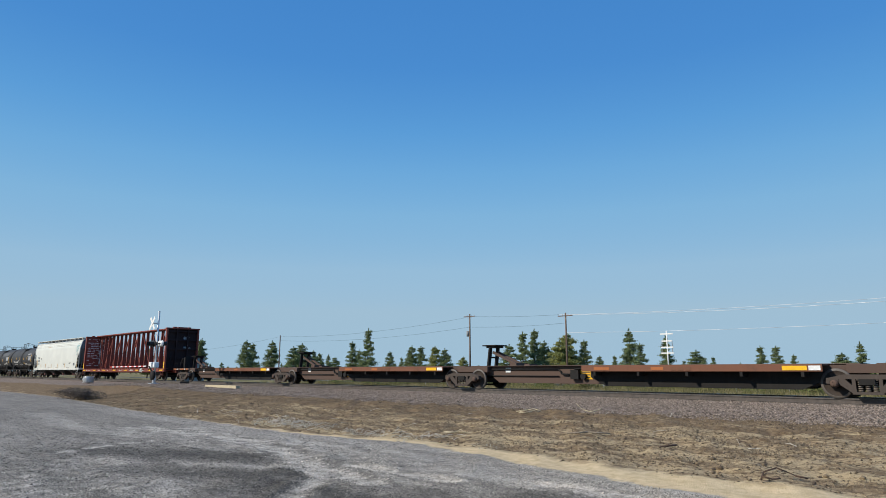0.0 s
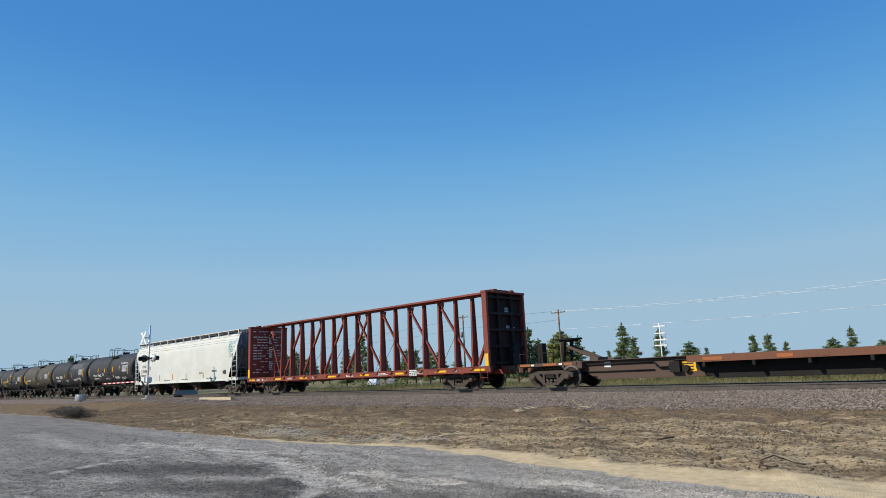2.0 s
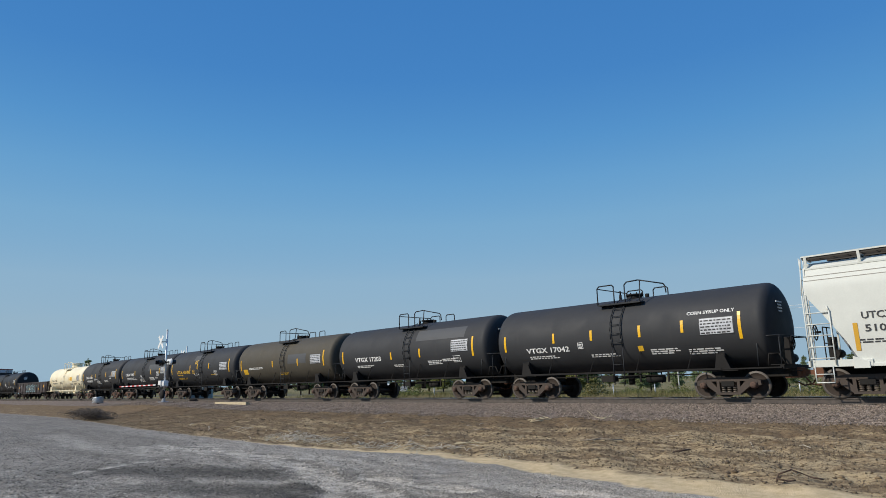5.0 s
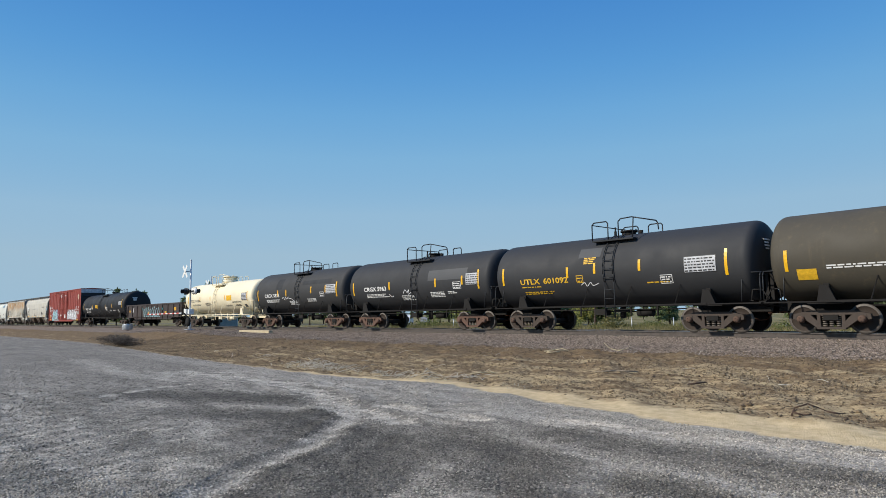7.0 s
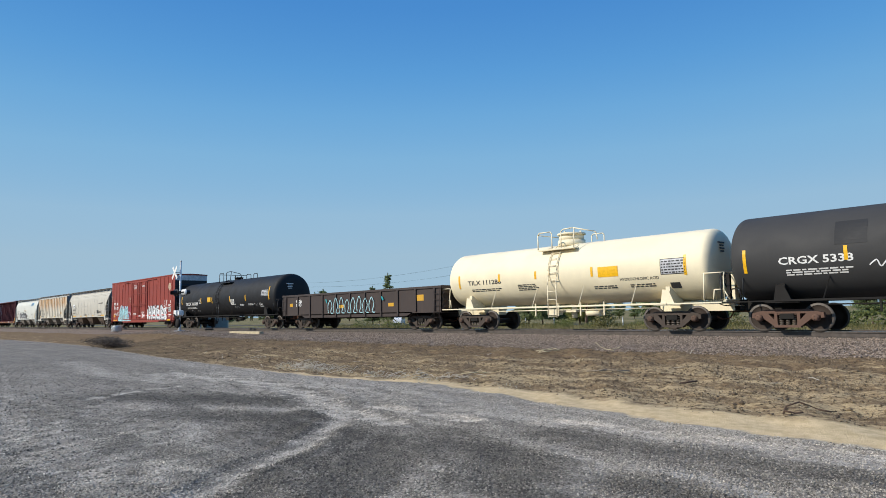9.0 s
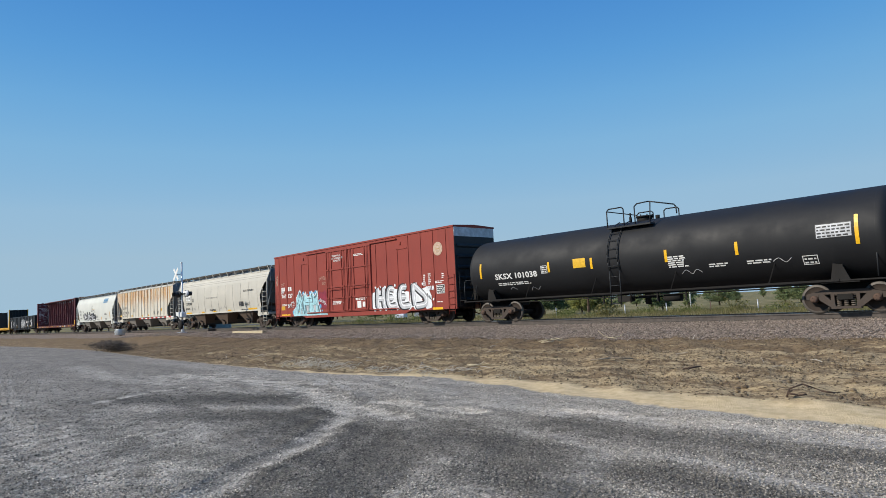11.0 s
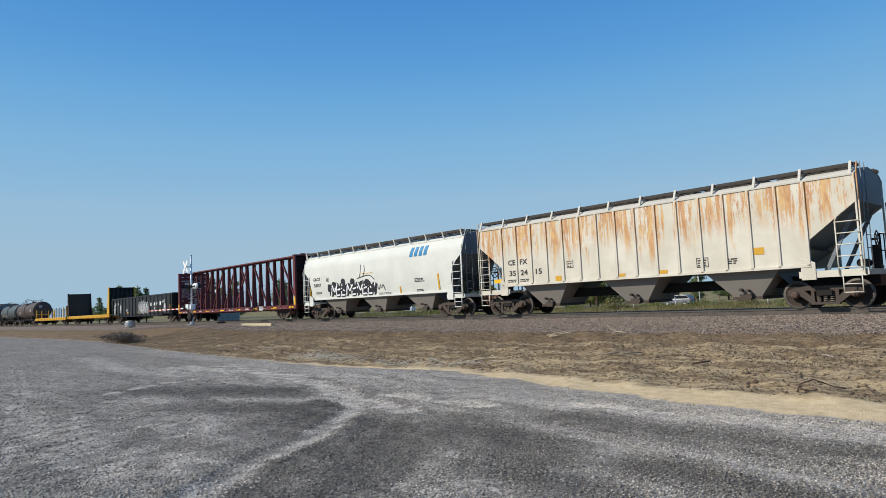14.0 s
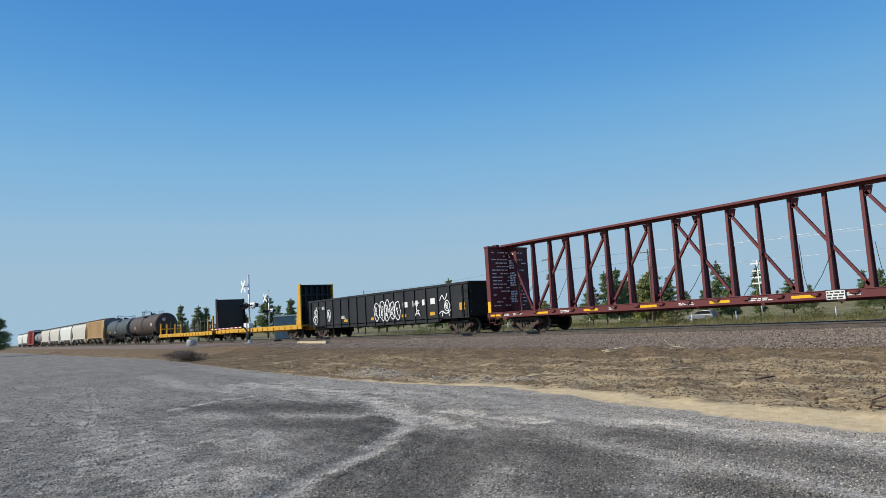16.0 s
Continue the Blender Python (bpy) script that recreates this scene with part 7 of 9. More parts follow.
tank_car("tank_car", -107.1, "black tank car marked for corn syrup", BLACK, 12.4, 1.53, 8.8, 2.53, 13.5, seed=2,
         letters=(("text", "VTGX 17042", -4.3, 1.98, 0.30, W_, 2.3), ("lines", -4.2, 1.80, 1.7, 2, W_), ("block", -1.55, 2.05, 0.26, 0.26, W_), ("lines", -1.0, 1.75, 1.4, 2, W_), ("rect", 1.2, 1.82, 0.22, 0.2, Y_), ("lines", 1.7, 1.82, 1.2, 3, W_), ("lines", 3.2, 1.75, 1.3, 3, W_), ("text", "CORN SYRUP ONLY", 3.3, 3.02, 0.17, W_, 1.75), ("block", 3.75, 2.25, 1.25, 0.62, W_)),
         strips=((-5.5, 2.1, 0.7), (-2.75, 2.35, 0.42), (-0.85, 2.35, 0.42), (1.35, 2.35, 0.45), (3.1, 2.40, 0.45), (5.2, 2.05, 0.95)))
tank_car("tank_car", -119.9, "black tank car with a paler repainted patch", BLACK, 12.4, 1.53, 8.8, 2.53, 13.5, seed=3, patches=((1.0, 3.0, 3.6, 0.55),),
         letters=(("text", "VTGX 17203", -4.3, 2.1, 0.34, W_, 2.4), ("lines", -4.2, 1.85, 1.7, 2, W_), ("lines", -0.9, 1.8, 0.9, 2, W_), ("lines", 1.9, 1.9, 1.1, 3, W_), ("lines", 3.0, 1.95, 1.0, 2, W_), ("block", 3.7, 2.3, 1.2, 0.62, W_), ("block", 3.8, 1.8, 0.5, 0.32, W_)),
         strips=((-5.5, 2.05, 0.7), (-1.0, 2.1, 0.42), (1.35, 2.15, 0.45), (5.2, 2.05, 0.95)))
tank_car("tank_car", -132.7, "tank car stained brown with spilled syrup", SPILL, 12.4, 1.53, 8.8, 2.53, 13.5, seed=4, patches=((1.0, 2.3, 2.2, 0.6),),
         letters=(("lines", -4.3, 2.15, 2.0, 2, W_), ("rect", -5.2, 1.75, 0.6, 0.35, Y_), ("block", 3.7, 2.2, 1.2, 0.6, Y_), ("lines", -0.3, 1.7, 1.2, 2, Y_)),
         strips=((-5.5, 2.05, 0.7), (-1.0, 2.15, 0.42), (2.2, 2.15, 0.45), (5.2, 2.05, 0.95)))
tank_car("tank_car", -145.4, "black tank car with yellow lettering", BLACK, 12.4, 1.53, 8.8, 2.53, 13.5, seed=5, patches=((-1.2, 3.1, 1.1, 0.4),),
         letters=(("text", "UTLX", -4.45, 2.10, 0.34, Y_, 1.15), ("text", "601092", -3.1, 2.10, 0.34, Y_, 1.35), ("lines", -4.4, 1.95, 1.2, 1, Y_), ("lines", -4.3, 1.72, 2.0, 2, Y_), ("block", -1.3, 2.05, 0.34, 0.32, Y_), ("lines", -0.9, 3.05, 0.7, 4, Y_), ("lines", 2.0, 1.9, 1.0, 1, Y_), ("block", 3.6, 2.2, 1.25, 0.62, W_), ("block", 2.6, 1.85, 0.5, 0.34, W_),
                  ("spray", ((SPRAYWHITE, 0.03, 0.004, [[(-1.1, 1.95), (-0.9, 2.05), (-0.8, 1.9), (-0.6, 2.05), (-0.5, 1.92), (-0.2, 2.0)]]),))),
         strips=((-5.5, 2.1, 0.8), (-1.75, 2.3, 0.45), (-0.35, 2.4, 0.45), (1.75, 2.4, 0.45), (5.2, 2.05, 0.95)))
tank_car("tank_car", -157.9, "black tank car with white lettering and a small tag", BLACK, 12.4, 1.53, 8.8, 2.53, 13.5, seed=6, patches=((1.5, 2.6, 3.0, 0.55),),
         letters=(("text", "CRGX 5963", -4.4, 2.22, 0.34, W_, 2.2), ("lines", -4.2, 2.0, 2.2, 3, W_), ("lines", -0.9, 1.85, 1.2, 4, W_), ("lines", 1.6, 1.95, 1.2, 4, W_), ("lines", 3.0, 1.95, 0.7, 2, W_), ("block", 3.45, 2.1, 0.6, 0.36, W_), ("block", 4.4, 2.25, 1.0, 0.62, W_),
                  ("spray", ((SPRAYWHITE, 0.035, 0.004, [[(-0.7, 2.0), (-0.5, 2.2), (-0.35, 2.05), (-0.15, 2.2), (-0.3, 1.95), (0.0, 2.05)], [(-2.0, 2.0), (-1.8, 1.85), (-1.6, 1.9)]]),))),
         strips=((-5.5, 2.0, 0.8), (-1.9, 2.25, 0.45), (2.1, 2.25, 0.45), (4.15, 2.3, 0.45), (5.3, 2.05, 0.95)))
tank_car("tank_car", -170.65, "black tank car with repainted bands and white lettering", BLACK2, 12.4, 1.53, 8.8, 2.53, 13.5, seed=7, patches=((-2.7, 2.75, 0.9, 0.75), (1.0, 2.95, 3.6, 0.28)),
         letters=(("text", "CRGX 5338", -4.4, 2.22, 0.34, W_, 2.2), ("lines", -4.2, 2.0, 2.2, 3, W_), ("lines", -0.9, 1.85, 1.2, 4, W_), ("lines", 1.6, 1.95, 1.2, 3, W_), ("block", 3.3, 2.1, 0.5, 0.3, W_), ("block", 4.0, 2.25, 1.2, 0.62, W_),
                  ("spray", ((SPRAYWHITE, 0.04, 0.004, [[(-1.8, 2.05), (-1.6, 2.2), (-1.5, 2.0), (-1.3, 2.2), (-1.2, 2.05), (-0.9, 2.2)], [(-0.9, 2.1), (-0.4, 2.0), (0.0, 1.6)]]),))),
         strips=((-5.5, 2.0, 0.8), (-2.4, 2.25, 0.45), (-1.2, 2.25, 0.45), (2.2, 2.35, 0.45), (4.0, 2.35, 0.45), (5.3, 2.05, 0.95)))
tank_car("tank_car", -184.4, "cream-white acid tank car with a domed fitting and yellow rails", CREAM, 14.0, 1.36, 10.5, 2.50, 15.6, trim=CREAM, dome=True, rail_mat=CREAM, strip_mat=REFLECT, seed=8,
         letters=(("text", "TILX 111286", -5.4, 2.2, 0.30, K_, 2.2), ("lines", -5.2, 1.95, 2.2, 2, K_), ("lines", -2.2, 2.05, 1.3, 4, K_), ("rect", 2.2, 2.2, 0.95, 0.42, REFLECT), ("text", "HYDROCHLORIC ACID", 3.2, 2.0, 0.16, K_, 1.7), ("block", 5.0, 2.15, 1.0, 0.6, GREYTANK), ("lines", 1.9, 1.8, 1.2, 2, K_), ("lines", 3.6, 1.8, 1.2, 2, K_), ("rect", 5.3, 1.62, 0.4, 0.22, K_)),
         strips=((-6.0, 2.05, 0.65), (-3.3, 2.3, 0.35), (-1.1, 2.3, 0.35), (1.9, 2.25, 0.4), (6.0, 2.1, 0.75)))
gondola("gondola_car", -199.75, "low weathered black-brown gondola with blue scrawls", GONBROWN, 16.3, 2.25, 12.05, 11, (
    ("rect", -7.2, 1.5, 0.4, 0.22, FLATYELLOW), ("rect", 6.2, 1.55, 0.55, 0.32, FLATYELLOW), ("rect", 3.7, 1.3, 0.5, 0.2, FLATYELLOW), ("rect", -1.2, 1.3, 0.5, 0.2, FLATYELLOW), ("lines", -6.4, 1.9, 0.9, 3, W_), ("text", "680", -6.4, 1.5, 0.34, W_, 0.7),
    ("spray", ((SPRAYCYAN, 0.05, 0.004, [[(-2.3 + i * 0.62, 1.0 + 0.1 * math.sin(i * 3)), (-2.35 + i * 0.62, 1.5), (-2.1 + i * 0.62, 1.9 - 0.1 * math.cos(i * 2)), (-1.9 + i * 0.62, 1.45), (-2.05 + i * 0.62, 1.05), (-1.75 + i * 0.62, 1.0)] for i in range(8)]), (SPRAYTEAL, 0.28, 0.003, [[(-2.6, 1.75), (-2.5, 1.8)], [(3.2, 1.75), (3.3, 1.82)]])))))
tank_car("tank_car", -218.0, "long clean black tank car with white lettering", DEEPBLACK, 18.1, 1.53, 14.9, 2.46, 19.2, seed=10, ladder_x=-0.80, top_x=0.08,
         letters=(("text", "SKSX 101038", -7.1, 2.0, 0.36, W_, 2.55), ("lines", -7.0, 1.78, 2.2, 2, W_), ("block", -4.3, 2.1, 0.34, 0.34, W_), ("rect", -2.55, 2.2, 0.63, 0.39, Y_), ("lines", 1.76, 2.25, 0.85, 6, W_), ("lines", 3.3, 1.85, 0.8, 2, W_), ("lines", 4.65, 1.85, 0.95, 2, W_), ("block", 6.42, 1.6, 0.46, 0.30, W_), ("block", 6.9, 2.38, 1.05, 0.48, W_),
                  ("spray", ((SPRAYGREY, 0.02, 0.004, [[(-6.4, 1.5), (-6.2, 1.6), (-6.0, 1.48)], [(-5.2, 1.4), (-5.0, 1.55), (-4.8, 1.42), (-4.6, 1.55)], [(2.2, 1.62), (2.4, 1.75), (2.6, 1.6), (2.8, 1.74), (3.0, 1.62)], [(5.5, 1.8), (5.7, 1.9), (5.9, 1.75), (6.1, 1.88)]]),))),
         strips=((-8.0, 2.1, 0.72), (-3.86, 2.13, 0.44), (-1.63, 2.1, 0.46), (1.71, 2.1, 0.46), (4.37, 2.12, 0.46), (8.07, 2.12, 0.93)))
box_car("box_car", -237.1, "red-brown steel box car with plug doors, covered in graffiti")
hopper_car("covered_hopper", -256.05, "ivory covered hopper car with curved sides and three bays", CREAMWHITE, 16.8, 4.58, 14.1, 3, belly=0.14, walk_posts=13, end_mat=GREYEND, sill=1.34, seed=3, seam_mat=SEAMSHADE, outlet_mat=BAYBROWN, deck=1.10, marks=(
    ("rect", -6.7, 2.55, 1.0, 0.42, W_), ("text", "CEFX", -6.6, 2.62, 0.30, K_, 0.85), ("text", "319500", -6.65, 2.15, 0.32, K_, 1.2), ("lines", -6.9, 1.85, 1.0, 2, K_), ("block", -5.3, 2.4, 0.28, 0.28, K_), ("text", "DO NOT HAMMER ON CAR", -2.35, 2.55, 0.16, GREYTANK, 2.15),
    ("rect", 3.75, 1.72, 0.75, 0.36, K_), ("rect", 3.8, 1.76, 0.3, 0.28, GREYTANK), ("lines", 4.6, 2.9, 1.9, 2, K_), ("lines", 4.7, 1.9, 0.7, 3, K_), ("lines", -1.8, 1.6, 1.2, 2, K_), ("lines", 4.0, 1.42, 1.6, 1, K_),
    ("rect", -6.9, 1.40, 1.2, 0.10, REFLECT), ("rect", -3.6, 1.40, 0.6, 0.10, REFLECT), ("rect", -1.2, 1.40, 0.6, 0.10, REFLECT), ("rect", 1.6, 1.40, 0.6, 0.10, REFLECT), ("rect", 5.2, 1.40, 1.4, 0.12, REFLECT),
    ("spray", ((GREYTANK, 0.03, 0.003, [[(-5.6, 1.6), (-5.5, 1.85), (-5.4, 1.6)], [(-5.1, 1.7), (-4.9, 1.85), (-4.8, 1.65)], [(0.2, 1.75), (0.35, 1.6), (0.5, 1.8)], [(0.9, 1.65), (1.1, 1.85), (1.2, 1.65)]]),))))
hopper_car("covered_hopper", -274.0, "off-white ribbed covered hopper car streaked with orange rust", RUSTWHITE, 16.4, 4.58, 13.85, 3, ribs=True, walk_posts=12, sill=1.40, seed=4, end_cut=SHARP_END, roof_mat=CREAMWHITE, deck=1.16, marks=(
    ("text", "CE", -6.35, 2.35, 0.34, K_, 0.45), ("text", "FX", -5.62, 2.35, 0.34, K_, 0.45), ("text", "35", -6.3, 1.85, 0.34, K_, 0.42), ("text", "24", -5.60, 1.85, 0.34, K_, 0.42), ("text", "15", -4.70, 1.85, 0.34, K_, 0.36), ("lines", -6.4, 1.62, 0.6, 2, K_), ("lines", -5.65, 1.62, 0.6, 2, K_), ("block", -2.95, 2.0, 0.34, 0.30, K_),
    ("rect", -7.3, 1.55, 0.5, 0.18, REFLECT), ("rect", -3.6, 1.47, 0.32, 0.22, FLATYELLOW), ("rect", -0.4, 1.47, 0.3, 0.12, FLATYELLOW), ("rect", 1.4, 1.47, 0.34, 0.14, FLATYELLOW), ("rect", 4.98, 1.9, 0.34, 0.24, FLATYELLOW), ("block", 2.9, 1.6, 0.45, 0.35, K_), ("lines", 4.0, 1.8, 0.5, 3, K_)))
MON = [[(-4.55 + i * 0.58, 1.45 + 0.05 * math.sin(i * 2)), (-4.33 + i * 0.58, 2.22 + 0.10 * math.sin(i * 1.3))] for i in range(9)] + [[(-4.33 + i * 0.58, 2.2), (-4.12 + i * 0.58, 1.75), (-3.85 + i * 0.58, 2.1)] for i in (0, 3, 5)] + [[(-4.50 + i * 0.58, 1.5), (-4.1 + i * 0.58, 1.52)] for i in (1, 2, 4, 6, 7)] + [[(-4.35 + i * 0.58, 1.85), (-4.0 + i * 0.58, 1.9)] for i in (1, 4, 6)]
HOLES = [[(-4.1, 1.95), (-3.95, 1.85)], [(-3.1, 1.85), (-2.95, 1.75)], [(-2.2, 2.15), (-2.1, 1.95)], [(-0.8, 2.1), (-0.75, 2.0)], [(-0.2, 1.95), (-0.1, 1.8)], [(-1.55, 2.0), (-1.5, 1.85)]]
DRIPS = [[(0.5, 2.1), (0.65, 1.7), (0.85, 2.0)], [(0.9, 1.75), (1.1, 1.95), (1.25, 1.6)], [(-1.3, 2.5), (-1.15, 2.75), (-1.1, 3.3)], [(-0.9, 2.5), (-0.7, 2.9), (-0.75, 3.25)], [(-1.5, 2.45), (-0.3, 2.6), (0.3, 2.3)]]
SPIKES = [[(-4.7 + i * 0.52, 1.75 + 0.2 * math.sin(i * 1.9)), (-4.6 + i * 0.52, 2.25 + 0.30 * math.sin(i * 2.7))] for i in range(10)]
hopper_car("covered_hopper", -291.35, "white covered hopper car with a blue emblem and black graffiti", WHITE, 15.6, 4.50, 13.1, 3, belly=0.12, walk_posts=12, end_mat=GREYEND, sill=1.32, seed=5, end_cut=SMALL_END, pitch=4.25, deck=1.10, marks=(
    ("text", "GACX", -6.6, 2.55, 0.30, K_, 0.85), ("text", "54557", -6.55, 2.15, 0.30, K_, 0.85), ("lines", -6.4, 1.75, 0.9, 2, K_), ("block", -5.0, 2.45, 0.3, 0.25, K_), ("rect", 5.9, 1.45, 0.13, 0.85, FLATYELLOW), ("rect", 2.6, 1.35, 0.13, 0.42, FLATYELLOW), ("rect", -7.15, 1.35, 0.12, 0.75, FLATYELLOW),
    ("lines", 4.0, 2.1, 0.9, 3, K_), ("lines", 4.1, 1.5, 0.7, 2, K_), ("lines", 0.6, 1.45, 1.4, 2, GREYTANK), ("lines", -1.0, 2.7, 1.2, 1, FLATYELLOW),
    ("emblem", [[(x, 3.36), (x + 0.26, 3.36), (x + 0.37, 3.88), (x + 0.11, 3.88)] for x in (3.62, 4.02, 4.42, 4.82)], LOGOBLUE),
    ("spray", ((SPRAYBLACK, 0.46, 0.003, MON + SPIKES), (SPRAYWHITE, 0.10, 0.005, MON), (SPRAYWHITE, 0.09, 0.006, HOLES), (SPRAYBLACK, 0.05, 0.004, DRIPS)))))
centerbeam("centerbeam_flatcar", -311.6, "dark maroon steel centre-beam lumber flat car, unloaded", MAROON)
dice = random.Random(77)
SCRIBBLE = []


def round_letter(x, z, w, h, holes):
    """A swollen outlined letter with small loops inside."""
    n = 11
    SCRIBBLE.append([(x + w * (0.5 + (0.47 + dice.uniform(-0.10, 0.06)) * math.cos(i * 6.283 / n)), z + h * (0.5 + (0.47 + dice.uniform(-0.10, 0.06)) * math.sin(i * 6.283 / n))) for i in range(n + 1)])
    for i in range(holes):
        cx, cz, q = x + w * dice.uniform(0.3, 0.7), z + h * (0.25 + 0.5 * (i + 0.5) / holes), dice.uniform(0.08, 0.17)
        SCRIBBLE.append([(cx + w * q * math.cos(a), cz + h * q * 0.8 * math.sin(a)) for a in (0, 1.3, 2.6, 3.9, 5.2, 6.3)])
    SCRIBBLE.append([(x + w * 0.2, z + h * 0.9), (x + w * 0.35, z + h * dice.uniform(0.4, 0.6)), (x + w * dice.uniform(0.5, 0.8), z + h * 0.15)])


for x, z, w, h, holes in ((0.0, 1.0, 0.80, 1.25, 2), (0.68, 0.98, 0.72, 1.35, 2), (1.30, 0.95, 0.76, 1.40, 3), (1.95, 1.0, 0.70, 1.20, 2), (2.5, 1.05, 0.72, 1.2, 1), (-8.9, 1.05, 0.75, 0.7, 1), (-8.7, 1.6, 0.6, 0.6, 1), (-6.6, 1.25, 0.55, 0.9, 2), (7.7, 1.35, 0.55, 0.6, 2)):
    round_letter(x, z, w, h, holes)
SCRIBBLE += [[(7.2, 1.2), (7.5, 1.35), (7.9, 1.2), (8.3, 1.4)], [(7.3, 1.95), (7.55, 2.25), (7.8, 2.0), (8.05, 2.35)], [(7.5, 1.05), (7.6, 1.4)], [(8.15, 1.05), (8.1, 1.4)], [(4.7, 1.9), (5.3, 1.95)], [(5.0, 1.92), (4.95, 1.55), (5.25, 1.5)], [(4.8, 1.2), (5.05, 1.5), (5.3, 1.15)], [(4.85, 1.3), (5.25, 1.3)]]
gondola("gondola_car", -334.05, "long black gondola with white graffiti", GONBLACK, 19.7, 2.85, 17.0, 17, (
    ("rect", 3.35, 1.75, 0.55, 0.34, W_), ("rect", 4.45, 1.77, 0.55, 0.34, W_), ("rect", 5.45, 1.79, 0.45, 0.34, W_), ("rect", 6.3, 1.81, 0.45, 0.34, W_), ("lines", -8.6, 2.3, 0.7, 3, W_), ("lines", -7.6, 2.3, 0.7, 3, W_), ("lines", -4.6, 1.5, 0.7, 3, W_),
    ("rect", 9.0, 1.35, 0.5, 0.4, FLATYELLOW), ("rect", 6.2, 1.15, 0.5, 0.2, FLATYELLOW), ("rect", 3.2, 1.15, 0.5, 0.18, FLATYELLOW), ("rect", -0.5, 1.1, 0.5, 0.18, FLATYELLOW), ("rect", -4.2, 1.1, 0.5, 0.18, FLATYELLOW),
    ("spray", ((SPRAYWHITE, 0.055, 0.004, SCRIBBLE),))))
bulkhead_flat("bulkhead_flatcar", -355.6, "yellow flat car with tall black bulkheads, unloaded")
stake_flat("stake_flatcar", -377.75, "yellow flat car with side stakes, unloaded")
tank_car("tank_car", -398.05, "grimy brown-black tank car", BROWNTANK, 15.4, 1.5, 12.0, 2.55, 16.8, seed=11, letters=(("rect", -4.5, 2.0, 1.2, 0.5, GREYTANK), ("block", 5.0, 2.3, 1.0, 0.5, W_)))
tank_car("tank_car", -415.25, "slate-coloured weathered tank car", GREENTANK, 15.4, 1.5, 12.0, 2.55, 16.8, seed=12, letters=(("rect", -5.5, 1.9, 1.2, 0.2, FLATYELLOW), ("lines", -2.0, 2.0, 1.5, 3, W_)))
hopper_car("covered_hopper", -433.45, "tan covered hopper car", TAN, 17.4, 4.6, 14.0, 3, ribs=True, seed=6)
for x, m in ((-451.75, CREAMWHITE), (-470.05, WHITE), (-488.35, CREAMWHITE), (-506.65, CREAMWHITE)):
    hopper_car("covered_hopper", x, "pale covered hopper car with three bays", m, 17.4, 4.6, 14.0, 3, seed=7)
tank_car("tank_car", -524.35, "pale grey weathered tank car", GREYTANK, 15.0, 1.5, 12.0, 2.55, 16.6, seed=13)
box_car("box_car", -542.35, "plain red-brown box car", False)
for x in (-560.85, -579.15):
    hopper_car("covered_hopper", x, "pale covered hopper car with three bays", WHITE, 17.4, 4.6, 14.0, 3, seed=8)


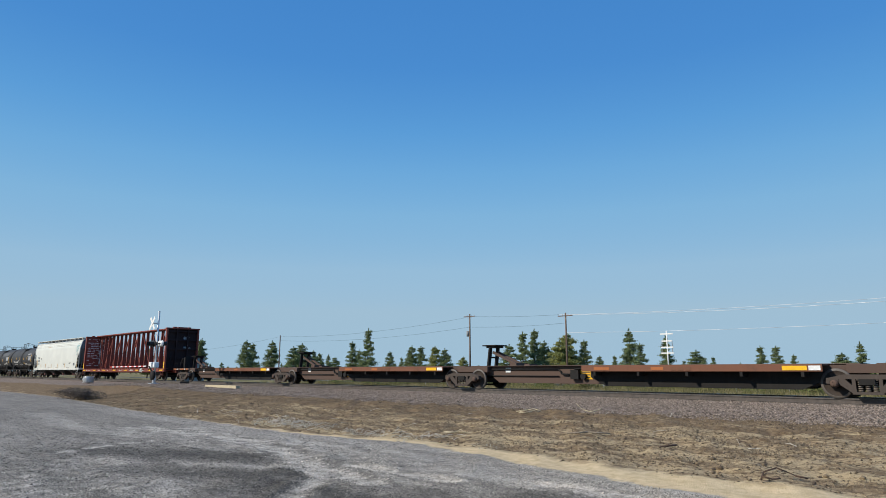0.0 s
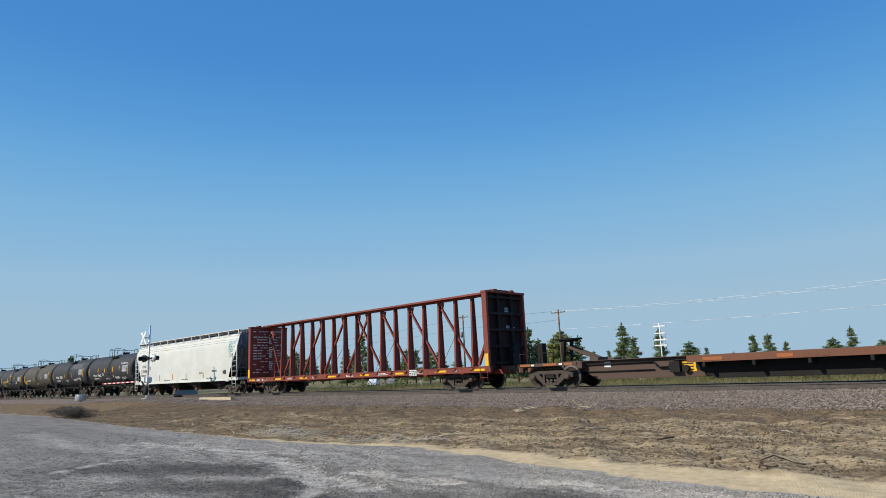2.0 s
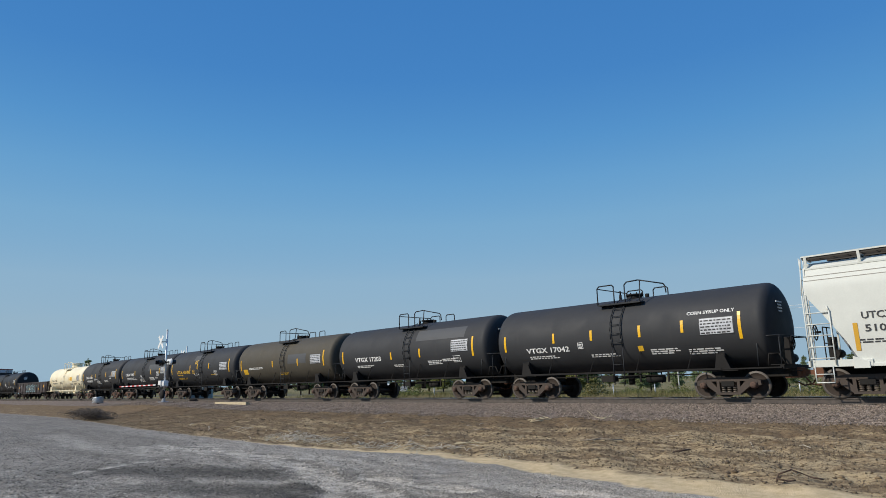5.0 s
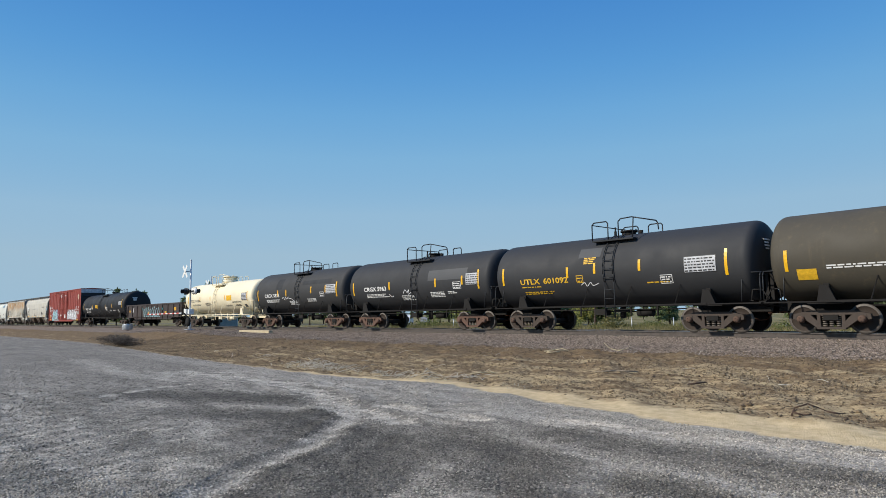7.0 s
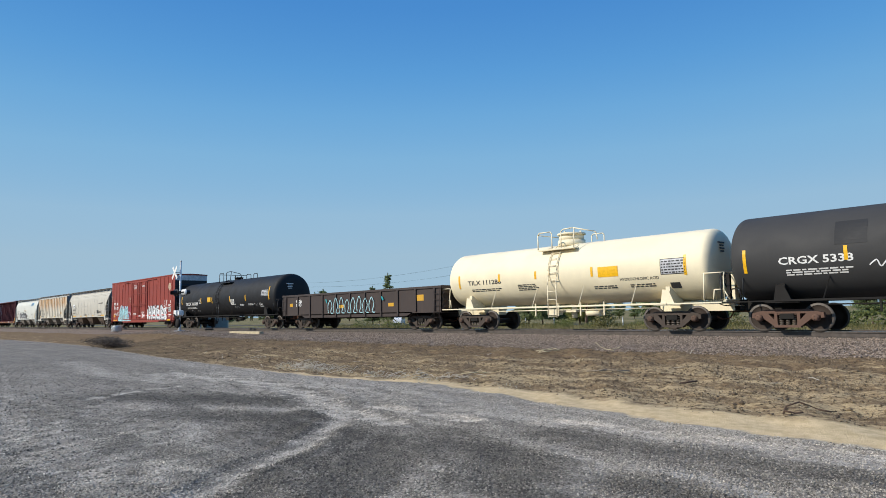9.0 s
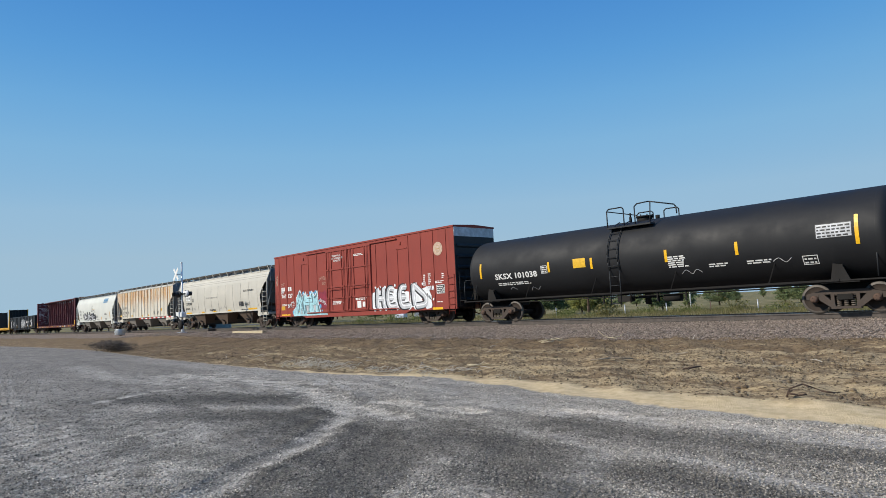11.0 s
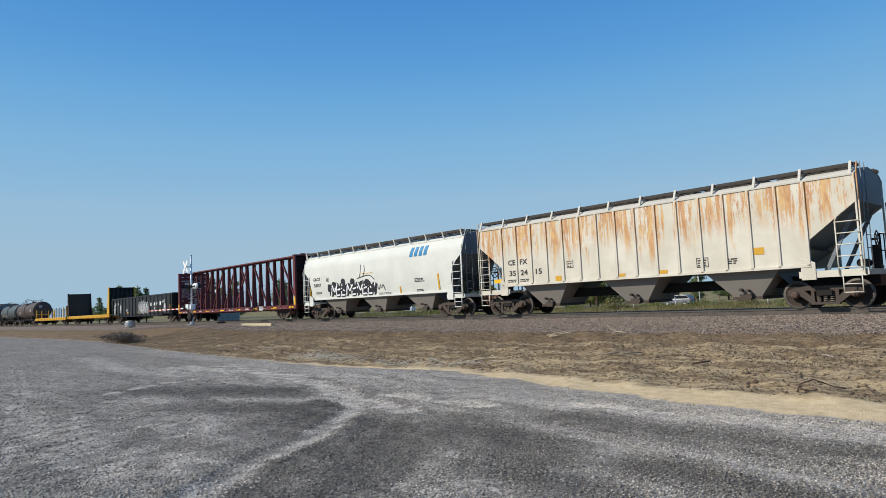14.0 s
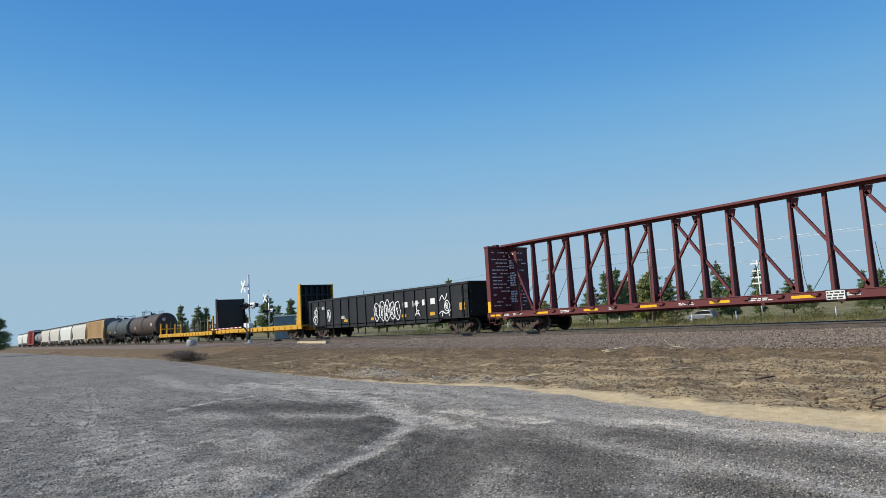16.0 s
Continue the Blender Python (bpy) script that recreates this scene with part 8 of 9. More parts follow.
# ---- crossing signals, guard rail, cabinet ----
def crossing_signal(x, y, z, label, gate=True, height=5.25):
    sig = thing("crossing_signal", label, "railway signal", "crossing signals")
    sig.matrix_basis = pose(x, y, z)
    s = Shape().box(-0.3, 0.3, -0.3, 0.3, -0.35, 0.05)
    part("foundation", s, GALV, sig, "concrete foundation", bevel=0.02)
    s = Shape().rod((0, 0, 0.05), (0, 0, height), 0.065, 14).rod((0, 0, 0.05), (0, 0, 0.55), 0.14, 14, 0.08).rod((0, 0, height), (0, 0, height + 0.05), 0.075, 14)
    part("mast", s, ALU, sig)
    buck = Shape()
    for k in (-1, 1):
        d = 0.55
        n = Vector((1, 0, k)).normalized()
        q = Vector((-n.z, 0, n.x)) * 0.115
        c = Vector((-0.36, -0.30 - 0.012 * (k + 1), height - 0.85))
        p = [c - n * 0.62 - q, c + n * 0.62 - q, c + n * 0.62 + q, c - n * 0.62 + q]
        buck.add([tuple(v) for v in p] + [(v.x, v.y + 0.01, v.z) for v in p], [(0, 1, 2, 3), (7, 6, 5, 4), (0, 4, 5, 1), (1, 5, 6, 2), (2, 6, 7, 3), (3, 7, 4, 0)])
    part("crossbuck", buck, SIGNWHITE, sig, "white crossbuck board")
    part("sign_bracket", Shape().beam((0, 0, height - 0.85), (-0.36, -0.29, height - 0.85), 0.05, 0.08), ALU, sig)
    part("cross_arm", Shape().rod((-0.66, 0, height - 2.35), (0.66, 0, height - 2.35), 0.05, 10).box(-0.15, 0.15, -0.12, 0.12, height - 2.45, height - 2.25), GONBLACK, sig)
    for f, xx in ((-1, -0.62), (-1, -0.24), (1, 0.24), (1, 0.62)):
        zz, yy = height - 2.35, f * 0.16
        s = Shape()
        s.lathe([(yy, 0.0), (yy, 0.27), (yy + f * 0.02, 0.27), (yy + f * 0.02, 0.16)], xx, zz, 20, "y")
        s.lathe([(yy + f * 0.02, 0.155), (yy + f * 0.30, 0.155)], xx, zz, 16, "y")
        head = part("light_unit", s, GONBLACK, sig, "round black signal light with hood")
        part("lens", Shape().lathe([(yy + f * 0.05, 0.0), (yy + f * 0.045, 0.1), (yy + f * 0.03, 0.15)], xx, zz, 16, "y"), GATERED, head)
        part("lamp_back", Shape().lathe([(yy - f * 0.16, 0.0), (yy - f * 0.15, 0.12), (yy - f * 0.11, 0.20), (yy - f * 0.01, 0.24)], xx, zz, 16, "y"), SIGNWHITE if f > 0 else GONBLACK, head)
    if gate:
        s = Shape().box(-0.24, 0.24, -0.38, 0.16, 1.12, 1.56).box(-0.30, 0.42, -0.08, 0.12, 1.22, 1.46).box(0.34, 0.62, -0.30, 0.05, 1.18, 1.52)
        part("gate_mechanism", s, SIGNWHITE, sig, "silver gate mechanism box", bevel=0.02)
        s = Shape()
        n = 16
        for i in range(n):
            s.slot = i % 2
            s.box(-0.4 - (i + 1) * 0.47, -0.4 - i * 0.47, -0.52, -0.47, 1.22 - 0.002 * i, 1.30 - 0.002 * i)
        part("gate_arm", s, [SIGNWHITE, GATERED], sig, "lowered red and white striped gate arm")
        s = Shape().beam((0.2, -0.5, 1.25), (1.0, -0.5, 0.75), 0.04, 0.12, (0, 1, 0)).lathe([(-0.58, 0.0), (-0.58, 0.32), (-0.44, 0.32), (-0.44, 0.0)], 1.0, 0.6, 20, "y")
        part("counterweight", s, UNDER, sig)
    return sig


crossing_signal(-49.1, 19.0, 0.74, "silver crossing signal with crossbuck, lights and lowered gate")
crossing_signal(-72.0, 30.2, 0.15, "crossing signal on the far side of the track", False, 6.1)
rail = thing("guard_rail", "galvanised guard rail with a rounded end by the crossing", "guard rail")
bend = [(-67.4 + 0.40 * math.cos(a), 20.10 + 0.44 * math.sin(a)) for a in np.linspace(-1.9, 1.9, 13)]
pts = [(-67.9, 19.69)] + bend + [(-67.9, 20.51)]
s = Shape()
prof = ((0.0, 0.58), (0.05, 0.72), (-0.03, 0.86), (0.05, 1.02), (0.0, 1.14))
v = []
for i, (x, y) in enumerate(pts):
    ax, ay = pts[max(i - 1, 0)]
    bx, by = pts[min(i + 1, len(pts) - 1)]
    d = Vector((bx - ax, by - ay, 0)).normalized()
    v += [(x - d.y * o, y + d.x * o, h) for o, h in prof]
s.add(v, [(5 * i + j, 5 * i + j + 1, 5 * i + j + 6, 5 * i + j + 5) for i in range(len(pts) - 1) for j in range(4)], True)
beam = part("rail_beam", s, GALV, rail)
beam.modifiers.new("thick", "SOLIDIFY").thickness = 0.006
for x, y in ((-67.4, 20.1),):
    part("post", Shape().box(x - 0.08, x + 0.08, y - 0.08, y + 0.08, float(ground_z(x, y)) - 0.4, 1.05), TIEWOOD, rail)

hut = thing("signal_cabinet", "grey-green steel equipment cabinet beyond the track", "cabinet")
hut.matrix_basis = pose(-74.0, 33.0, float(ground_z(-74.0, 33.0)) + 0.05, 0, 0, 62) @ Matrix.Diagonal((1.05, 1.05, 1.32, 1))
body = part("body", Shape().box(-1.15, 1.15, -0.9, 0.9, 0.1, 2.35), CABINET, hut, bevel=0.03)
part("roof", Shape().prism([(-1.0, 2.36), (-0.95, 2.44), (0, 2.50), (0.95, 2.44), (1.0, 2.36)], "x", -1.25, 1.25), CABINET, hut)
part("plinth", Shape().box(-1.05, 1.05, -0.8, 0.8, -0.3, 0.1), GALV, hut)
for x in (-0.55, 0.55):
    door = part("door", Shape().box(x - 0.5, x + 0.5, -0.94, -0.91, 0.25, 2.2), CABINET, hut, bevel=0.008)
    part("handle", Shape().rod((x - 0.38, -0.97, 1.1), (x - 0.38, -0.97, 1.35), 0.02, 8), GALV, door)
single("timber", Shape().box(-43.6, -39.2, 20.35, 20.62, float(ground_z(-41.5, 20.5)) - 0.05, float(ground_z(-41.5, 20.5)) + 0.17), PALEWOOD, "pale squared timber lying on the ballast", "timber")
single("crossing_panel", Shape().box(-64, -54, TRACK_Y - 0.66, TRACK_Y + 0.66, RAIL_Z - 0.19, RAIL_Z - 0.015).box(-64, -54, TRACK_Y - 1.5, TRACK_Y - 0.85, RAIL_Z - 0.19, RAIL_Z - 0.015), TIEWOOD, "timber road crossing panel between the rails", "crossing", kind="structure")

# ---- road and yard beyond the track ----
n = Nodes("asphalt")
c = n.mix(n.band(n.noise(1.5, 7, 0.7), 0.3, 0.7), (0.060, 0.060, 0.062), (0.10, 0.099, 0.096))
c = n.mix(n.band(n.noise(40, 4), 0.4, 0.7, 0, 0.5), c, (0.035, 0.035, 0.036))
ASPHALT = n.done(c, 0.9)
s = Shape()
for (x0, x1, y0, y1) in ((-130, -38, 30.5, 47), (-400, 200, 88, 96)):
    for i in range(20):
        a, b = x0 + (x1 - x0) * i / 20, x0 + (x1 - x0) * (i + 1) / 20
        for j in range(6):
            p, q = y0 + (y1 - y0) * j / 6, y0 + (y1 - y0) * (j + 1) / 6
            s.add([(u, w, float(ground_z(u, w)) + 0.035) for u, w in ((a, p), (b, p), (b, q), (a, q))], [(0, 1, 2, 3)])
single("road", s, ASPHALT, "grey asphalt yard and highway beyond the track", "road", kind="structure")


# ---- plants ----
def quads_mesh(name, centers, normals_seed, size, mat, aspect=2.2):
    """A crown of many small leaf cards, each turned at random."""
    r = np.random.default_rng(normals_seed)
    k = len(centers)
    u = r.normal(size=(k, 3))
    u /= np.linalg.norm(u, axis=1)[:, None]
    w = np.cross(u, r.normal(size=(k, 3)))
    w /= np.linalg.norm(w, axis=1)[:, None]
    u, w = u * (size * aspect / 2)[:, None], w * (size / 2)[:, None]
    v = np.stack([centers - u, centers + w * 0.9, centers + u, centers - w * 0.9], 1).reshape(-1, 3)
    me = bpy.data.meshes.new(name)
    me.vertices.add(4 * k), me.loops.add(4 * k), me.polygons.add(k)
    me.vertices.foreach_set("co", v.astype(np.float32).ravel())
    me.loops.foreach_set("vertex_index", np.arange(4 * k, dtype=np.int32))
    me.polygons.foreach_set("loop_start", np.arange(0, 4 * k, 4, dtype=np.int32))
    me.update(calc_edges=True)
    me.materials.append(mat)
    return me


def pine_meshes(seed, mat, full=1.0, ragged=0.3):
    """A pine one unit tall: trunk with limbs, and whorls of needle clumps."""
    r = np.random.default_rng(seed)
    t = Shape().rod((0, 0, 0), (0.006, 0.004, 0.5), 0.020, 8, 0.013).rod((0.006, 0.004, 0.5), (0, 0, 0.97), 0.013, 8, 0.003)
    pts, sizes = [], []
    whorls = 17
    for i in range(whorls):
        h = 0.13 + 0.85 * i / whorls + r.normal() * 0.008
        reach = 0.235 * full * (1 - (h - 0.1) / 0.93) ** 0.75 * (1 + ragged * r.normal() * 0.5) + 0.015
        if h < 0.24:
            reach *= 0.75
        for j in range(int(r.integers(5, 7))):
            a = r.uniform(0, 6.283)
            q = reach * r.uniform(1 - ragged, 1.12)
            tip = np.array((math.cos(a) * q, math.sin(a) * q, h + q * r.uniform(-0.12, 0.28)))
            t.rod((0, 0, h - 0.01), tuple(tip), 0.004, 4, 0.001)
            for k in range(int(14 + 190 * q / 0.2)):
                u = r.uniform(0.25, 1.05)
                p = np.array((0, 0, h)) * (1 - u) + tip * u + r.normal(size=3) * np.array((0.016, 0.016, 0.011)) * (0.6 + q / 0.2)
                pts.append(p)
                sizes.append(r.uniform(0.007, 0.019))
    for k in range(40):
        pts.append(np.array((0, 0, r.uniform(0.93, 1.0))) + r.normal(size=3) * 0.006)
        sizes.append(0.014)
    return t.mesh("trunk", BARK), quads_mesh("crown", np.array(pts), seed, np.array(sizes), mat)


PINES = [pine_meshes(11, NEEDLES, 1.0, 0.35), pine_meshes(12, NEEDLES2, 1.25, 0.25), pine_meshes(13, NEEDLES, 1.35, 0.2), pine_meshes(14, NEEDLES, 0.8, 0.45), pine_meshes(15, NEEDLES2, 1.6, 0.3)]


def pine(x, y, height, kind, spin, wide=1.0):
    z = float(ground_z(x, y)) - 0.1
    t = thing("pine_tree", "dark green pine standing in the dry field" if kind in (0, 2, 3) else "sunlit yellow-green pine in the dry field", "tree", "pines beyond the track")
    t.matrix_basis = pose(x, y, z, 0, 0, spin) @ Matrix.Diagonal((height * wide, height * wide, height, 1))
    part("trunk", PINES[kind][0], None, t)
    part("crown", PINES[kind][1], None, t)


# bearing (x over y), rise of the top, distance in y, kind, breadth
for i, (b, e, y, k, wd) in enumerate((
        (-2.195, 0.043, 75, 0, 0.9), (-1.87, 0.0448, 95, 2, 0.9), (-1.83, 0.040, 105, 0, 1.0), (-1.717, 0.0444, 100, 2, 0.9), (-1.60, 0.036, 95, 2, 1.1), (-1.557, 0.0407, 100, 2, 1.2), (-1.50, 0.030, 130, 0, 1.2), (-1.473, 0.0266, 150, 2, 1.0), (-1.43, 0.024, 150, 3, 1.2), (-1.401, 0.0209, 170, 2, 1.3),
        (-1.328, 0.0438, 95, 0, 0.9), (-1.300, 0.032, 120, 2, 0.9), (-1.265, 0.0636, 95, 0, 0.75), (-1.182, 0.0296, 140, 2, 0.9), (-1.14, 0.020, 160, 0, 0.9), (-1.105, 0.0382, 110, 2, 1.0), (-1.075, 0.0370, 118, 0, 1.2), (-1.029, 0.0374, 110, 1, 1.0), (-0.999, 0.034, 115, 2, 1.0), (-0.944, 0.0212, 150, 4, 1.1),
        (-0.82, 0.040, 92, 2, 1.1), (-0.786, 0.0585, 92, 0, 0.85), (-0.758, 0.0626, 95, 0, 0.85), (-0.735, 0.045, 98, 2, 1.0), (-0.700, 0.046, 90, 4, 1.0), (-0.684, 0.0562, 92, 1, 1.2), (-0.648, 0.0459, 94, 0, 0.95), (-0.618, 0.0224, 150, 2, 1.0), (-0.588, 0.0222, 150, 0, 0.9), (-0.559, 0.0609, 92, 3, 1.05), (-0.540, 0.0400, 96, 0, 1.0),
        (-0.494, 0.0501, 95, 3, 1.0), (-0.445, 0.0294, 120, 2, 1.4), (-0.419, 0.0197, 150, 0, 0.9), (-0.349, 0.0338, 118, 0, 1.0), (-0.328, 0.0335, 118, 0, 1.1), (-0.305, 0.0218, 140, 0, 1.0), (-0.245, 0.0234, 115, 2, 1.5), (-0.223, 0.0367, 115, 3, 1.0), (-0.19, 0.018, 150, 2, 1.4), (-0.12, 0.03, 120, 0, 1.0),
        (-3.546, 0.041, 55, 0, 0.9), (-3.25, 0.039, 58, 2, 0.9), (-3.13, 0.037, 60, 0, 0.9), (-2.40, 0.0502, 72, 2, 1.0), (-2.30, 0.036, 80, 0, 1.0), (-2.186, 0.0444, 76, 0, 1.0), (-2.65, 0.030, 80, 2, 1.1), (-3.9, 0.026, 60, 0, 1.0))):
    d = y * math.sqrt(1 + b * b)
    pine(b * y, y, 1.65 + e * d + 0.85, k, i * 77.0, wd)
pine(-118, 6.2, 7.4, 2, 20, 1.15)
# low far wood along the horizon
r = random.Random(5)
for i in range(70):
    b = -4.2 + 4.2 * i / 70 + r.uniform(-0.02, 0.02)
    y = r.uniform(190, 330)
    d = y * math.sqrt(1 + b * b)
    pine(b * y, y, 1.8 + r.uniform(0.006, 0.018) * d, r.choice((0, 2, 3)), r.uniform(0, 360), 1.3)


def shrub_mesh(seed, mat, k=420, twiggy=False):
    q = np.random.default_rng(seed)
    lobes = q.normal(size=(9, 3)) * np.array((0.32, 0.32, 0.12)) + np.array((0, 0, 0.42))
    c = lobes[q.integers(0, 9, k)] + q.normal(size=(k, 3)) * np.array((0.17, 0.17, 0.15))
    c[:, 2] = np.abs(c[:, 2])
    return quads_mesh("foliage", c, seed, q.uniform(0.03, 0.08, k) * (0.6 if twiggy else 1), mat, 5.0 if twiggy else 1.7)


SHRUBS = [shrub_mesh(31, SHRUB), shrub_mesh(32, SHRUB), shrub_mesh(33, GREENGRASS)]
for i in range(64):
    x, y = r.uniform(-75, 0), r.uniform(48, 80)
    if x < -36 and y < 49:
        continue
    t = thing("shrub", "low green shrub in the rough grass", "shrub", "shrubs beyond the track")
    sc = r.uniform(1.0, 2.3) * (1.0 if y < 60 else 0.6)
    t.matrix_basis = pose(x, y, float(ground_z(x, y)) - 0.1, 0, 0, r.uniform(0, 360)) @ Matrix.Diagonal((sc * 1.3, sc * 1.3, sc * r.uniform(0.8, 1.2), 1))
    part("foliage", SHRUBS[i % 3], None, t)
for bx, by, sx, sy, sz, seed, k in ((-42.2, 12.5, 1.5, 1.3, 0.85, 41, 1500), (-45.2, 12.9, 1.7, 1.3, 0.80, 42, 1300), (-48.8, 13.6, 1.9, 1.3, 0.55, 43, 900)):
    t = thing("dry_shrub", "leafless brown shrub at the edge of the gravel", "shrub", "dry shrubs below the bank")
    t.matrix_basis = pose(bx, by, float(ground_z(bx, by)) - 0.08) @ Matrix.Diagonal((sx, sy, sz, 1))
    part("foliage", shrub_mesh(seed, DRYSHRUB, k, True), None, t)


def tufts(name, pts, seed, h0, h1, mat, label, blades=7, spread_=0.12):
    """Grass blades standing in clumps at the points."""
    q = np.random.default_rng(seed)
    k = len(pts) * blades
    base = np.repeat(pts, blades, 0) + np.concatenate([q.normal(size=(k, 2)) * spread_, np.zeros((k, 1))], 1)
    h = q.uniform(h0, h1, k)
    lean = q.normal(size=(k, 2)) * (h * 0.45)[:, None]
    a = q.uniform(0, 6.283, k)
    w = np.stack([np.cos(a), np.sin(a), np.zeros(k)], 1) * (0.012 + h * 0.03)[:, None]
    tip = base + np.concatenate([lean, h[:, None]], 1)
    v = np.stack([base - w, base + w, tip], 1).reshape(-1, 3)
    me = bpy.data.meshes.new(name)
    me.vertices.add(3 * k), me.loops.add(3 * k), me.polygons.add(k)
    me.vertices.foreach_set("co", v.astype(np.float32).ravel())
    me.loops.foreach_set("vertex_index", np.arange(3 * k, dtype=np.int32))
    me.polygons.foreach_set("loop_start", np.arange(0, 3 * k, 3, dtype=np.int32))
    me.update(calc_edges=True)
    me.materials.append(mat)
    return tagged(new(name, me), label, "grass", kind="stuff")


def field(k, x0, x1, y0, y1, clump):
    x, y = rng.uniform(x0, x1, k), rng.uniform(y0, y1, k)
    ok = (np.sin(x * 0.35 + 2 * np.sin(y * 0.21)) + np.sin(y * 0.6 + x * 0.15)) > clump
    ok &= ~((x < -37) & (y < 48))
    x, y = x[ok], y[ok]
    return np.stack([x, y, ground_z(x, y) - 0.02], -1)


tufts("dry_field_grass", field(9000, -85, 2, 29.5, 60, -0.9), 51, 0.15, 0.55, DRYGRASS, "tall dry yellow grass beyond the track", 8, 0.25)
tufts("green_field_grass", field(7000, -85, 2, 33, 78, 0.1), 52, 0.25, 0.8, GREENGRASS, "rough green grass and weeds beyond the track", 9, 0.3)
x, y = rng.uniform(-45, 1, 9000), rng.uniform(9.5, 17.8, 9000)
ok = (y > lot_edge(x) + np.interp(x, SAND_X, SAND_W) + 0.3) & (np.sin(x * 0.7 + np.sin(y * 1.3) * 1.5) + 0.8 * np.sin(y * 1.9 + x * 0.2) > 0.1)
tufts("stubble", np.stack([x, y, ground_z(x, y) - 0.01], -1)[ok], 53, 0.012, 0.05, STUBBLE, "short dry stubble on the bare soil", 9, 0.16)
x, y = rng.normal(-18.3, 0.8, 45), rng.normal(11.3, 0.4, 45)
tufts("bleached_straw", np.stack([x, y, ground_z(x, y) - 0.01], -1), 54, 0.02, 0.10, STRAW, "bleached dead weeds at the edge of the gravel", 8, 0.10)
x, y = rng.normal(-14.5, 2.2, 80), rng.normal(11.0, 0.25, 80)
tufts("pale_weeds", np.stack([x, y, ground_z(x, y) - 0.01], -1), 55, 0.02, 0.07, STRAW, "pale dead weeds along the gravel", 6, 0.10)


# ---- loose wood ----
def branch(x, y, scale, bends, mat, label, thick=0.022):
    s = Shape()
    for line in bends:
        for i, (a, b) in enumerate(zip(line, line[1:])):
            s.rod(Vector(a) * scale, Vector(b) * scale, thick * (1 - 0.12 * i), 7, thick * (1 - 0.12 * (i + 1)))
    single("branch", s, mat, label, "branch", "dead branches", m=pose(x, y, float(ground_z(x, y)) + 0.01, 0, 0, 45))


branch(-3.42, 10.45, 1.0, (((-0.36, 0, 0.0), (-0.30, 0.02, 0.11), (-0.12, 0, 0.17), (0.06, 0.02, 0.10), (0.2, 0, 0.04), (0.42, 0.02, 0.02)), ((-0.34, 0, 0.05), (-0.22, -0.05, 0.02), (-0.10, -0.06, 0.03)), ((0.14, 0, 0.06), (0.3, -0.06, 0.03))), DARKWOOD, "dark crooked root lying on the sand", 0.014)
branch(-11.4, 17.75, 1.3, (((-0.3, 0, 0.22), (-0.18, 0, 0.1), (-0.02, 0, 0.04), (0.2, 0, 0.06), (0.34, 0.1, 0.12)), ((-0.1, 0, 0.06), (0.1, -0.15, 0.02))), PALEWOOD, "pale bent dead branch below the ballast", 0.014)
branch(-12.9, 16.6, 1.2, (((-0.3, 0, 0.05), (0, 0, 0.1), (0.3, 0.05, 0.04)), ((-0.2, 0.1, 0.03), (0.15, 0.1, 0.12), (0.35, 0.0, 0.06)), ((-0.25, -0.1, 0.02), (0.1, -0.1, 0.05))), PALEWOOD, "small heap of pale dead branches", 0.015)
branch(-11.9, 12.4, 1.1, (((-0.4, 0, 0.03), (0, 0, 0.06), (0.4, 0.05, 0.03)), ((-0.1, 0.1, 0.02), (0.05, 0, 0.12), (0.15, -0.05, 0.04)), ((-0.35, 0.2, 0.05), (0.2, 0.15, 0.03))), PALEWOOD, "thin pale sticks on the soil", 0.011)
branch(-8.6, 13.3, 1.2, (((-0.4, 0, 0.03), (0, 0, 0.05), (0.45, 0.05, 0.02)),), DEADWOOD, "grey stick on the soil", 0.018)
branch(-6.3, 12.6, 1.0, (((-0.15, 0, 0.02), (0.2, 0.05, 0.05)),), DARKWOOD, "short dark stick on the soil", 0.02)
branch(-13.5, 14.6, 1.0, (((-0.3, 0, 0.02), (0.1, 0, 0.05), (0.3, 0.1, 0.02)),), DEADWOOD, "grey stick on the soil", 0.016)


def strewn(name, spots, seed, label):
    """Many thin bleached sticks lying across one another."""
    q = random.Random(seed)
    s = Shape()
    for x0, y0, sx, sy, k in spots:
        for i in range(k):
            x, y = q.gauss(x0, sx), q.gauss(y0, sy)
            a, n, r = q.uniform(0, 3.14), q.uniform(0.06, 0.26), q.uniform(0.003, 0.008)
            z = float(ground_z(x, y)) + r + q.uniform(0, 0.03)
            dx, dy, lift = n * math.cos(a), n * math.sin(a), q.uniform(0, 0.10)
            s.rod((x - dx, y - dy, z), (x + dx * 0.2, y + dy * 0.2, z + lift), r, 5).rod((x + dx * 0.2, y + dy * 0.2, z + lift), (x + dx, y + dy + q.uniform(-0.05, 0.05), z + lift * 0.6), r, 5, r * 0.6)
    single(name, s, STRAWSTICK, label, "dead weeds", kind="stuff")


strewn("bleached_sticks", ((-18.3, 11.2, 0.7, 0.40, 90), (-16.6, 10.9, 0.6, 0.25, 35), (-14.0, 11.0, 1.2, 0.20, 45), (-12.3, 11.4, 0.8, 0.18, 30), (-24, 12, 2.0, 0.6, 14), (-11, 14.5, 4.0, 1.5, 12)), 61, "bleached sticks and dead weeds strewn along the gravel edge")


